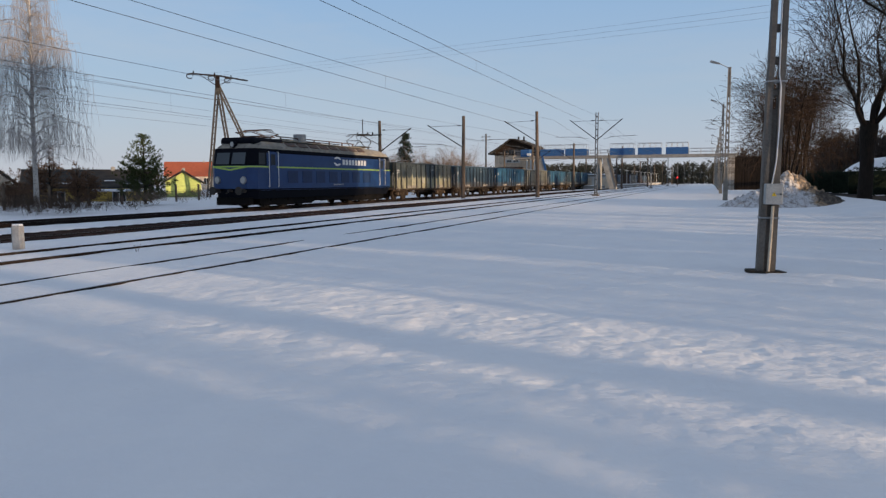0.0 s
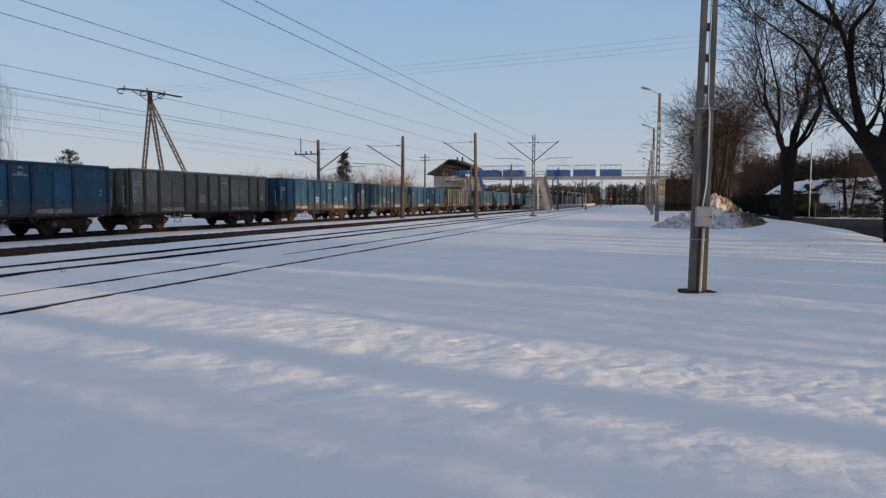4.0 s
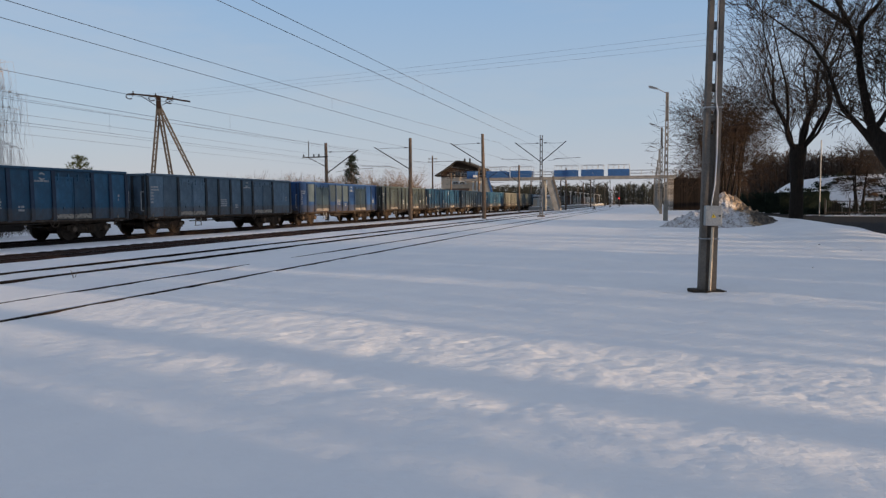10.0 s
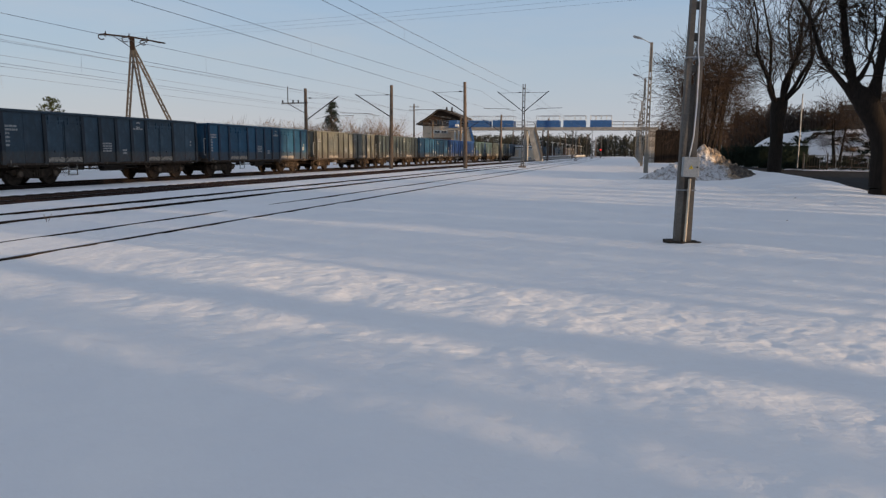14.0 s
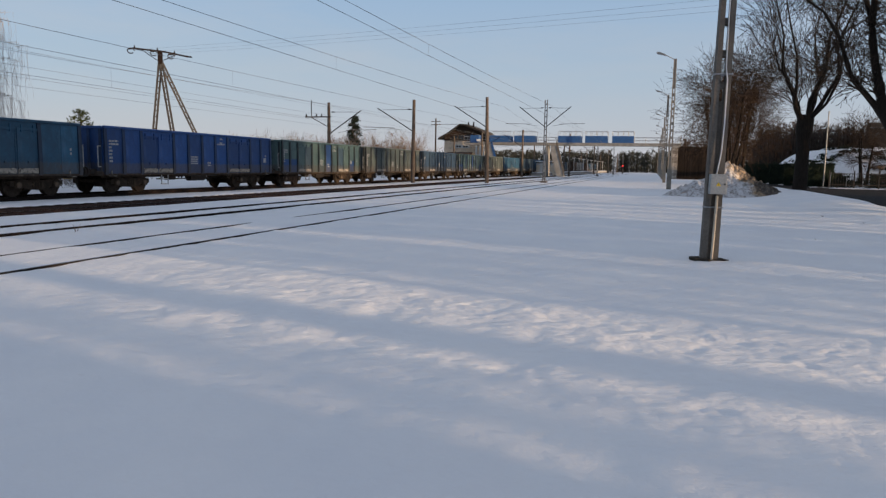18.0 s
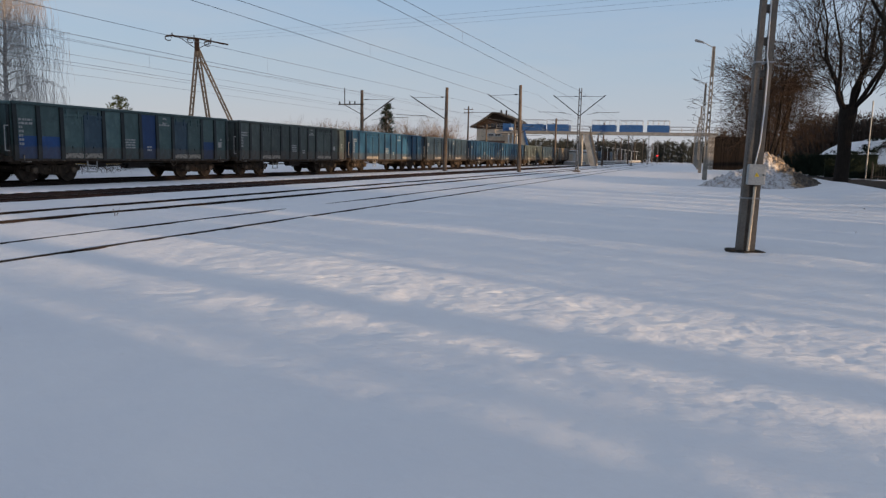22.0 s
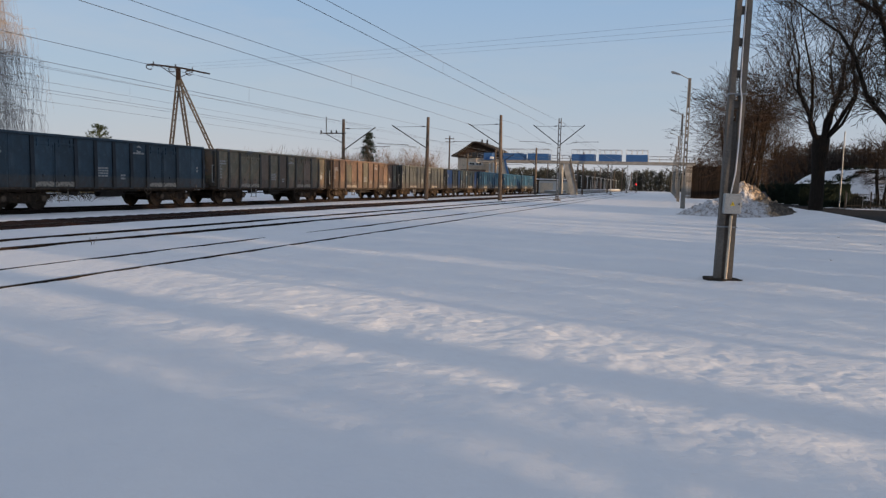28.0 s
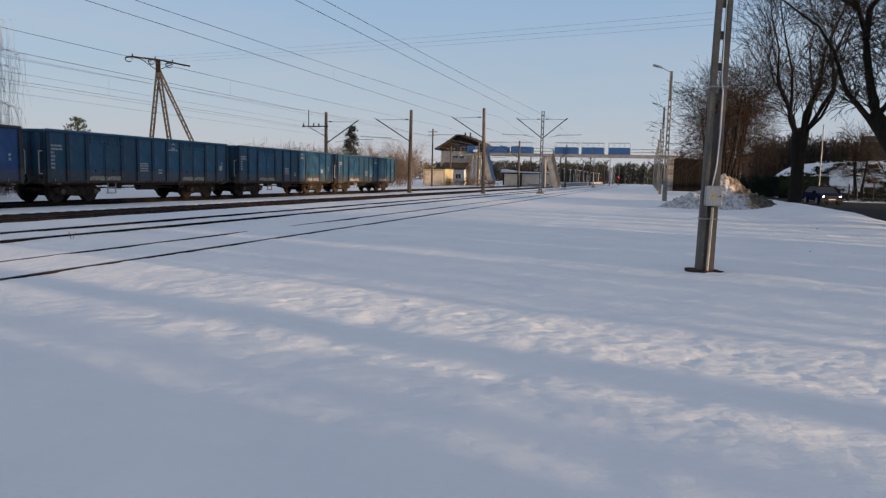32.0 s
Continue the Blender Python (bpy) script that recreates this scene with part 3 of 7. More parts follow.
        put("corner_step", shared("corner_step", lambda: box(box(B(), (1.3, -0.16, 0.78), (1.46, 0.16, 0.81), 0.006), (1.42, -0.16, 0.78), (1.46, -0.12, 1.05), 0.006)), MAT["rubbed"], w, pose(0, s * (h - 0.5), 0))
    put("step_frame", shared("step_frame", step_frame), MAT["white_mark"] if style % 2 else MAT["rubbed"], w, pose(0, mid[3] - 0.1, 0))
    def floor():
        bm = box(B(), (-1.33, -h, 0.96), (1.33, h, 1.1))
        for x in (-1.12, 1.12):
            box(bm, (x - 0.07, -h, 0.72), (x + 0.07, h, 1.0), 0.01)
        box(bm, (-0.3, -h, 0.78), (0.3, h, 1.02))
        for k in range(9):
            y = -h + 0.4 + (2 * h - 0.8) * k / 8
            box(bm, (-1.3, y - 0.05, 0.8), (1.3, y + 0.05, 0.98))
        return bm
    put("underframe", shared("underframe:" + tag, floor), MAT["bogie"], w)
    def hand_wheel():
        bm = B()
        for k in range(12):
            a, c = k * math.pi / 6, (k + 1) * math.pi / 6
            tube(bm, (1.42, 0.22 * math.cos(a), 0.22 * math.sin(a)), (1.42, 0.22 * math.cos(c), 0.22 * math.sin(c)), 0.016, n=4, caps=False)
        for k in range(3):
            tube(bm, (1.42, 0, 0), (1.42, 0.22 * math.cos(k * 2.09), 0.22 * math.sin(k * 2.09)), 0.012, n=4)
        return bm
    put("brake_wheel", shared("brake_wheel", hand_wheel), MAT["axle_cap"], w, pose(0, mid[8] - 0.5, 0.82))
    put("brake_tank", shared("brake_tank", lambda: tube(B(), (-0.1, -0.6, 0.66), (-0.1, 0.7, 0.66), 0.2, n=12)), MAT["dark_steel"], w, pose(0.6, 0.6, 0))
    put("brake_rigging", shared("brake_rigging", lambda: tube(tube(box(B(), (0.4, -1.9, 0.55), (0.75, -1.3, 0.85), 0.04), (0.55, -2.6, 0.6), (0.55, 2.5, 0.6), 0.03), (1.2, -0.9, 0.75), (1.2, 1.6, 0.75), 0.03)), MAT["dark_steel"], w)
    for s in (-1, 1):
        b = put("bogie", shared("bogie", bogie_frame), MAT["bogie"], w, pose(0, s * (h - 1.95), 0))
        for y in (-0.9, 0.9):
            wheelset(b, y, 0.46, "wagon")
            put("axle_cap", shared("axle_cap", lambda: tube(B(), (1.14, 0, 0.47), (1.18, 0, 0.47), 0.13, 0.10, 10)), MAT["axle_cap"], b, pose(0, y, 0))
    return w


BLUE, TEAL, NAVY, GREY, OLIVE = (0.010, 0.062, 0.116), (0.018, 0.052, 0.082), (0.02, 0.044, 0.066), (0.052, 0.067, 0.062), (0.125, 0.125, 0.10)
PALE = (0.31, 0.29, 0.185)


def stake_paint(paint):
    """The same coat, in a darker tone for the stakes."""
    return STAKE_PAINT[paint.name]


def lighter(c, k):
    return tuple(min(1.0, a * k) for a in c)


MAT["rubbed"] = surface("rubbed_pale_paint", (0.36, 0.32, 0.27), (0.20, 0.175, 0.145), 2.6, 0.8, c3=(0.06, 0.048, 0.038), cut=(0.47, 0.58))
MAT["sill"] = surface("rusty_wagon_sill", (0.05, 0.036, 0.028), (0.08, 0.062, 0.05), 3, 0.85, c3=(0.17, 0.14, 0.11), cut=(0.56, 0.68))
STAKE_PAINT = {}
REPAINT = {
    "b": wagon_paint("repainted_blue", (0.011, 0.052, 0.165), (0.014, 0.062, 0.19), 0.2),
    "o": wagon_paint("weathered_pale_blue", (0.062, 0.092, 0.108), (0.095, 0.128, 0.142), 0.3),
    "t": wagon_paint("repainted_teal", (0.024, 0.052, 0.078), (0.034, 0.068, 0.095), 0.3),
    "r": wagon_paint("faded_salmon", (0.19, 0.13, 0.09), (0.15, 0.115, 0.09), 0.6),
    "k": wagon_paint("faded_khaki", (0.19, 0.17, 0.115), (0.14, 0.125, 0.09), 0.8),
}
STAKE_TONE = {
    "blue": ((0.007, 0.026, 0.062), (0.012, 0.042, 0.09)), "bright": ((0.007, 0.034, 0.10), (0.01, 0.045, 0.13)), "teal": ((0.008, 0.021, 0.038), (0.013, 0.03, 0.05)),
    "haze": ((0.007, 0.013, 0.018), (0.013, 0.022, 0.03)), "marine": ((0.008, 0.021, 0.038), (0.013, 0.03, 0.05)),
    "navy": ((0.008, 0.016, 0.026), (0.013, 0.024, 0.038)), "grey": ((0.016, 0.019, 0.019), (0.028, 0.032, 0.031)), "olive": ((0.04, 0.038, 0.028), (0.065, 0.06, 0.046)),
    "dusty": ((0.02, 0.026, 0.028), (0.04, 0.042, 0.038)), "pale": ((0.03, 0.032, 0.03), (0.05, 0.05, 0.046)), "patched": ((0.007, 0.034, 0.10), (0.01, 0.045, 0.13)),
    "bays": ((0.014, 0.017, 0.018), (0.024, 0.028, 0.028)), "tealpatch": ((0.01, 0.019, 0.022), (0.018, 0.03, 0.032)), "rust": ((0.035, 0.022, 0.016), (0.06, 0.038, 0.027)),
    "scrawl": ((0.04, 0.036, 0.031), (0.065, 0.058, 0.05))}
PAINT = {
    "blue": (wagon_paint("blue_wagon_paint", BLUE, lighter(BLUE, 1.5), 0.25), "faded blue open freight wagon with white lettering"),
    "bright": (wagon_paint("bright_blue_wagon_paint", (0.006, 0.05, 0.185), (0.009, 0.06, 0.21), 0.08), "freshly painted bright blue open freight wagon"),
    "teal": (wagon_paint("teal_wagon_paint", TEAL, lighter(TEAL, 1.35), 0.3), "dark teal-blue open freight wagon, dusty sides"),
    "haze": (wagon_paint("hazy_blue_wagon_paint", (0.058, 0.105, 0.155), (0.092, 0.155, 0.21), 0.35), "chalky blue-grey open freight wagon, dusty sides"),
    "marine": (wagon_paint("marine_blue_wagon_paint", (0.015, 0.042, 0.08), (0.022, 0.056, 0.10), 0.3), "dark marine-blue open freight wagon with rubbed doors"),
    "navy": (wagon_paint("navy_wagon_paint", NAVY, lighter(NAVY, 1.5), 0.35), "dark navy open freight wagon with grimy frame"),
    "grey": (wagon_paint("grey_wagon_paint", GREY, lighter(GREY, 1.5), 0.5), "dark grey open freight wagon, rust along lower edge"),
    "olive": (wagon_paint("olive_wagon_paint", OLIVE, lighter(OLIVE, 1.5), 0.55), "olive-grey weathered open freight wagon"),
    # Sun on this wagon's lower half is painted into its coat.
    "dusty": (wagon_paint("low_sunlit_wagon_paint", (0.035, 0.05, 0.055), (0.055, 0.07, 0.072), 0.4, PALE, 1.72), "dark grey open wagon with sunlight painted pale on lower sides"),
    "pale": (wagon_paint("pale_wagon_paint", (0.085, 0.088, 0.078), (0.13, 0.13, 0.113), 0.6), "dark grey open freight wagon, faded and scuffed"),
    "patched": (wagon_paint("patched_blue_wagon_paint", (0.013, 0.066, 0.20), (0.018, 0.08, 0.23), 0.3), "bright blue open wagon with paler weathered upper panels"),
    "bays": (wagon_paint("mixed_bay_wagon_paint", (0.03, 0.036, 0.036), (0.045, 0.052, 0.05), 0.5), "dark grey open wagon with repainted blue bays"),
    "tealpatch": (wagon_paint("patched_teal_wagon_paint", (0.05, 0.096, 0.098), (0.075, 0.13, 0.128), 0.4), "grey-green open wagon with blue painted patches"),
    "rust": (wagon_paint("rusty_wagon_paint", (0.15, 0.09, 0.06), (0.20, 0.13, 0.088), 0.85, scrawls=(((0.17, 0.14, 0.10), 0.52), ((0.05, 0.075, 0.11), 0.6), ((0.30, 0.27, 0.23), 0.66))), "rusty brown-grey open freight wagon"),
    "scrawl": (wagon_paint("scrawled_wagon_paint", (0.13, 0.112, 0.075), (0.18, 0.155, 0.105), 0.6, scrawls=(((0.21, 0.135, 0.09), 0.5), ((0.075, 0.105, 0.14), 0.57), ((0.30, 0.22, 0.16), 0.64))), "rust-stained grey open wagon with faded coloured patches"),
}
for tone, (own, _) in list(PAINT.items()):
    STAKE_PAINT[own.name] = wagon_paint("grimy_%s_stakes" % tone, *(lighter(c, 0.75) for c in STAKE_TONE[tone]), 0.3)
SPEED, BASE, UNIT = 16.11, -5.79, 13.96
# rear ends of the vehicles along the line at the start, in units of one wagon, with each wagon's coat
GAPS = [3.94, 4.97, 5.95, 6.95, 7.93, 8.97, 9.93, 10.92, 11.92, 12.9, 13.92, 14.99, 16.10, 17.08, 18.06, 19.03, 20.02, 21.05, 21.95, 22.93, 24.04, 25.03, 26.12, 27.10, 28.08, 29.04, 30.12, 31.12, 32.09, 33.06, 34.0, 34.98, 35.96, 36.94, 37.91, 38.89, 39.87, 40.85, 41.81]
COATS = "dusty navy blue olive blue teal blue olive teal blue haze patched grey blue navy blue olive grey blue bright tealpatch grey marine tealpatch grey blue navy blue blue grey navy scrawl rust pale bays blue blue blue".split()
BAYS = {
    "bays": "b b - - b t - t - t - b",
    "patched": "b u t t u u u - t t - -",
    "tealpatch": "h h h t - - b - t - h -",
    "scrawl": "- - - - r - r - - r - -",
    "rust": "- - k - - k - - - - - k"}
TRAIN = []
for k, coat in enumerate(COATS):
    front, rear = BASE + UNIT * GAPS[k], BASE + UNIT * GAPS[k + 1]
    wagon = build_wagon(PAINT[coat][0], 15.2 if rear - front > 14.9 else 13.75, PAINT[coat][1], k % 4, BAYS.get(coat, ""))
    TRAIN.append((wagon, (front + rear) / 2 + 0.55))


# ---- locomotive ----
MAT.update(
    loco_blue=surface("loco_blue_paint", (0.003, 0.03, 0.115), (0.005, 0.04, 0.145), 1.2, 0.5, bumps=0.05),
    loco_dark=plain("loco_dark_blue_paint", (0.004, 0.005, 0.009), 0.85),
    loco_roof=surface("sooty_grey_roof", (0.27, 0.25, 0.21), (0.18, 0.165, 0.14), 2, 0.8, c3=(0.09, 0.08, 0.07)),
    grille_blue=surface("dusty_blue_grille", (0.003, 0.02, 0.072), (0.005, 0.026, 0.09), 3, 0.6, bumps=0.05),
    roof_tan=surface("tan_roof_hatch", (0.24, 0.22, 0.18), (0.18, 0.165, 0.135), 3, 0.8),
    cab_glass=plain("cab_glass", (0.05, 0.056, 0.062), 0.08),
    lime=plain("lime_stripe", (0.32, 0.46, 0.08), 0.5),
    glass=plain("dark_window_glass", (0.02, 0.025, 0.03), 0.06),
    white=surface("white_enamel", (0.72, 0.72, 0.70), (0.6, 0.6, 0.58), 6, 0.5, bumps=0),
    lamp_glass=plain("headlight_lens", (0.34, 0.34, 0.33), 0.1),
    loco_under=plain("oily_black_running_gear", (0.008, 0.007, 0.0065), 0.92),
    rust_roof=surface("rusty_roof_gear", (0.09, 0.05, 0.035), (0.06, 0.045, 0.04), 4, 0.8),
)


def loco_loops(levels, hollow=False):
    """Walls through plan outlines: (height, half width, half length, corner cut)."""
    bm = B()
    rings = []
    for z, w, e, c in levels:
        pts = [(w, -e + c), (w, e - c), (w * 0.72, e), (-w * 0.72, e), (-w, e - c), (-w, -e + c), (-w * 0.72, -e), (w * 0.72, -e)]
        rings.append([bm.verts.new((x, y, z)) for x, y in pts])
    for a, b in zip(rings, rings[1:]):
        for k in range(8):
            bm.faces.new((a[k], a[(k + 1) % 8], b[(k + 1) % 8], b[k]))
    bm.faces.new(rings[0][::-1])
    bm.faces.new(rings[-1])
    return bm


def panto(parent, raised, label, mat, m):
    """Diamond pantograph: base frame, lower arms, upper arms, bow."""
    top = 0.95 if raised else 0.42
    mid = 0.48 if raised else 0.25
    reach = 0.95 if raised else 1.35
    bm = B()
    for s in (-1, 1):
        tube(bm, (s * 0.6, -0.8, 0.06), (s * 0.6, 0.8, 0.06), 0.035, n=5)
        tube(bm, (-0.6, 0.6 * s, 0.06), (0.6, 0.6 * s, 0.06), 0.035, n=5)
    base = part("pantograph", bm, mat, parent, label, m)
    for s in (-1, 1):
        for x in (-0.6, 0.6):
            part("lower_arm", tube(B(), (x, 0.35 * s, 0.08), (x * 0.9, reach * s, mid), 0.028, n=5), mat, base)
            part("upper_arm", tube(B(), (x * 0.9, reach * s, mid), (x * 0.55, 0.12 * s, top), 0.02, n=5), mat, base)
            part("insulator", tube(B(), (x * 0.75, 0.6 * s, -0.1), (x * 0.75, 0.6 * s, 0.06), 0.06, n=8), mat, base)
        part("cross_tube", tube(B(), (-0.54, reach * s, mid), (0.54, reach * s, mid), 0.022, n=5), mat, base)
        bm = tube(B(), (-0.8, 0.14 * s, top + 0.03), (0.8, 0.14 * s, top + 0.03), 0.028, n=5)
        for e in (-1, 1):
            tube(bm, (0.8 * e, 0.14 * s, top + 0.03), (1.0 * e, 0.14 * s, top - 0.12), 0.022, n=5)
        part("contact_strip", bm, mat, base)


SHORTER = 0.98


def build_loco():
    lo = thing("electric_locomotive", pose(0, 0, 0), "blue electric locomotive with lime stripe and grey roof", "locomotive")
    body = part("body", loco_loops([(1.02, 1.45, 8.75, 0.4), (1.1, 1.48, 9.05, 0.42), (2.1, 1.48, 9.05, 0.42), (2.95, 1.46, 8.78, 0.4)]), MAT["loco_blue"], lo)
    part("roof", loco_loops([(2.95, 1.47, 8.79, 0.4), (3.12, 1.40, 8.6, 0.42), (3.34, 1.12, 8.2, 0.5), (3.46, 0.6, 7.9, 0.5)]), MAT["loco_roof"], lo)
    part("front_roof_cap", box(B(), (-1.12, -8.45, 3.14), (1.12, -5.4, 3.52), 0.12), MAT["loco_dark"], lo)
    part("cab_visor", loco_loops([(2.8, 1.475, 8.87, 0.4), (2.99, 1.475, 8.85, 0.4)]), MAT["loco_dark"], lo)
    part("stripe", loco_loops([(2.10, 1.487, 9.06, 0.42), (2.17, 1.487, 9.04, 0.42)]), MAT["lime"], lo)
    part("skirt", loco_loops([(0.55, 1.3, 8.9, 0.5), (0.98, 1.43, 8.92, 0.42), (1.1, 1.486, 9.056, 0.42)]), MAT["loco_dark"], lo)
    for s in (-1, 1):
        part("stripe_chevron", bar(bar(B(), (-1.06, s * 9.07, 2.12), (0, s * 9.09, 1.98), 0.03, 0.075), (1.06, s * 9.07, 2.12), (0, s * 9.09, 1.98), 0.03, 0.075), MAT["lime"], lo)
        for x in (-0.52, 0.52):
            bm = B()
            vs = [bm.verts.new(p) for p in ((x - 0.44, s * 9.05, 2.24), (x + 0.44, s * 9.05, 2.24), (x + 0.42, s * 8.875, 2.78), (x - 0.42, s * 8.875, 2.78))]
            bm.faces.new(vs)
            r = bmesh.ops.extrude_face_region(bm, geom=bm.faces[:])
            bmesh.ops.translate(bm, vec=(0, s * 0.03, 0.008), verts=[g for g in r["geom"] if isinstance(g, bmesh.types.BMVert)])
            part("windscreen", bm, MAT["cab_glass"], body)
        for x in (-0.85, 0.85):
            lamp = part("headlight", tube(B(), (x, s * 9.0, 1.5), (x, s * 9.14, 1.5), 0.2, 0.17, 14), MAT["galv"], body)
            part("lens", tube(B(), (x, s * 9.14, 1.5), (x, s * 9.15, 1.5), 0.14, n=12), MAT["lamp_glass"], lamp)
            part("buffer", buffer_mesh(), MAT["dark_steel"], lo, "", pose(x, s * 8.95, 1.0, 0, 0, 0 if s > 0 else 180))
        top = part("top_lamp", tube(B(), (0, s * 8.55, 3.18), (0, s * 8.85, 3.18), 0.16, 0.15, 12), MAT["loco_dark"], lo)
        part("lens", tube(B(), (0, s * 8.85, 3.18), (0, s * 8.86, 3.18), 0.12, n=12), MAT["lamp_glass"], top)
        part("coupling", tube(box(B(), (-0.07, 8.95, 0.92), (0.07, 9.3, 1.06), 0.02), (0, 9.2, 0.95), (0, 9.5, 0.85), 0.035), MAT["dark_steel"], lo, "", pose(0, 0, 0, 0, 0, 0 if s > 0 else 180))
        part("snow_plough", prism(B(), [(-1.2, 8.7), (1.2, 8.7), (1.1, 8.9), (0, 9.05), (-1.1, 8.9)], 2, 0.2, 0.62), MAT["loco_under"], lo, "", pose(0, 0, 0, 0, 0, 0 if s > 0 else 180))
        bm = B()
        low = [(1.487, 7.75, 2.19), (1.487, 8.64, 2.19), (1.487 * 0.72, 9.045, 2.19), (-1.487 * 0.72, 9.045, 2.19), (-1.487, 8.64, 2.19), (-1.487, 7.75, 2.19)]
        high = [(1.475, 7.75, 2.84), (1.475, 8.45, 2.84), (1.475 * 0.72, 8.84, 2.84), (-1.475 * 0.72, 8.84, 2.84), (-1.475, 8.45, 2.84), (-1.475, 7.75, 2.84)]
        a = [bm.verts.new((x, y * s, z)) for x, y, z in low]
        b = [bm.verts.new((x, y * s, z)) for x, y, z in high]
        for k in range(5):
            bm.faces.new((a[k], a[k + 1], b[k + 1], b[k]))
        part("window_band", bm, MAT["loco_dark"], body)
    for sx in (1, -1):
        side = pose(sx * 1.48, 0, 0, 0, 0, 0 if sx > 0 else 180)
        for y in (-7.15, 7.15):
            door = part("cab_door", box(B(), (0.002, y - 0.36, 1.12), (0.02, y + 0.36, 2.86), 0.008), MAT["loco_blue"], body, "", side)
            part("door_window", box(B(), (0.021, y - 0.22, 2.22), (0.03, y + 0.22, 2.74)), MAT["cab_glass"], door)
            for d in (-0.46, 0.46):
                part("handrail", tube(tube(tube(B(), (0.07, y + d, 1.2), (0.07, y + d, 2.85), 0.02), (0.0, y + d, 1.2), (0.07, y + d, 1.2), 0.02), (0.0, y + d, 2.85), (0.07, y + d, 2.85), 0.02), MAT["white"], body, "", side)
        for y in (-8.2, 8.2):
            part("cab_window", box(B(), (0.0, y - 0.3, 2.24), (0.02, y + 0.3, 2.78), 0.006), MAT["cab_glass"], body, "", side)
        for k in range(7):
            y = -5.1 + 1.62 * k
            g = part("grille", box(B(), (0.0, y - 0.56, 1.36), (0.016, y + 0.56, 1.98), 0.006), MAT["grille_blue"], body, "", side)
            bm = B()
            for j in range(6):
                box(bm, (0.016, y - 0.52, 1.42 + 0.09 * j), (0.028, y + 0.52, 1.45 + 0.09 * j))
            tagged(part("slats", bm, MAT["grille_blue"], g), kind="stuff")
        for k in range(8):
            y = -4.9 + 1.3 * k
            bm = B()
            prism(bm, [(y - 0.5, 0), (y + 0.5, 0), (y + 0.5, 0.03), (y - 0.5, 0.03)], 0, -0.02, 0.3)
            part("roof_grille", bm, MAT["rust_roof"], lo, "", pose(sx * 1.12, 0, 3.345, 0, 38 if sx > 0 else -38 + 0, 0) if sx > 0 else pose(-1.12, 0, 3.345, 0, 142, 0) @ pose(0, 0, -0.03))
        # emblem and plain bars for the company lettering and numbers
        part("emblem", emblem(), MAT["white"], body, "white round emblem", side @ pose(0.006, 0.35, 2.56, 0, 0, 0) @ Matrix.Diagonal((1, 3.0, 2.0, 1)))
        bm = B()
        for k in range(8):
            box(bm, (0.002, 1.05 + 0.45 * k, 2.37), (0.008, 1.05 + 0.45 * k + 0.32, 2.67))
        tagged(part("company_lettering", bm, MAT["white"], body, "white plain bars of company lettering", side), kind="stuff")
        bm = B()
        for k in range(9):
            box(bm, (0.002, -0.2 + 0.15 * k, 1.22), (0.008, -0.2 + 0.15 * k + 0.1, 1.3))
        tagged(part("number_lettering", bm, MAT["white_mark"], body, "", side), kind="stuff")
    part("equipment_case", box(B(), (-1.2, -2.1, 0.3), (1.25, 2.1, 1.03), 0.05), MAT["loco_under"], lo)
    # roof gear
    part("vent_cylinder", tube(B(), (0.2, -2.2, 3.35), (0.2, -2.2, 3.95), 0.4, n=16), MAT["galv"], lo)
    part("resistor_box", box(B(), (-0.6, -4.6, 3.4), (0.6, -3.0, 3.62), 0.04), MAT["loco_roof"], lo)
    part("breaker_box", box(B(), (-0.4, -1.2, 3.4), (0.4, 0.2, 3.6), 0.04), MAT["rust_roof"], lo)
    part("roof_busbar", tube(tube(B(), (0.3, -5.0, 3.72), (0.3, 5.0, 3.72), 0.03), (-0.3, -3.0, 3.66), (-0.3, 4.0, 3.66), 0.025), MAT["rust_roof"], lo)
    for y in (-4.5, -2.6, -0.6, 1.4, 3.2, 4.8):
        part("insulator", tube(B(), (0.3, y, 3.42), (0.3, y, 3.72), 0.06, 0.05, 8), MAT["rust_roof"], lo)
    part("roof_walkway", box(B(), (0.62, -5.6, 3.46), (0.95, 5.6, 3.5)), MAT["loco_roof"], lo)
    panto(lo, False, "folded reddish-brown pantograph", MAT["rust_roof"], pose(0, -6.4, 3.58))
    panto(lo, True, "raised pantograph touching the wire", MAT["dark_steel"], pose(0, 6.4, 3.55))
    for s in (-1, 1):
        bm = B()
        for sx in (-1, 1):
            x = sx * 1.12
            prism(bm, [(-2.9, 0.3), (-2.9, 1.0), (2.9, 1.0), (2.9, 0.3), (2.4, 0.14), (1.4, 0.18), (0.5, 0.14), (-0.5, 0.14), (-1.4, 0.18), (-2.4, 0.14)], 0, x - 0.07, x + 0.07)
            for y in (-1.75, 0, 1.75):
                box(bm, (x - 0.15, y - 0.2, 0.4), (x + 0.15, y + 0.2, 0.78), 0.04)
                for d in (-0.42, 0.42):
                    tube(bm, (x + 0.05 * sx, y + d, 0.5), (x + 0.05 * sx, y + d, 0.86), 0.1, n=8)
        box(bm, (-1.02, -2.85, 0.2), (1.02, 2.85, 0.98))
        bogie = part("bogie", bm, MAT["loco_under"], lo, "", pose(0, s * 5.1, 0))
        for y in (-1.75, 0, 1.75):
            wheelset(bogie, y, 0.6, "loco")
    # the body is taller than it is drawn above: stretch everything over the frame
    def taller(z):
        return z if z < 1.1 else 1.1 + (z - 1.1) * 1.17
    done = set()
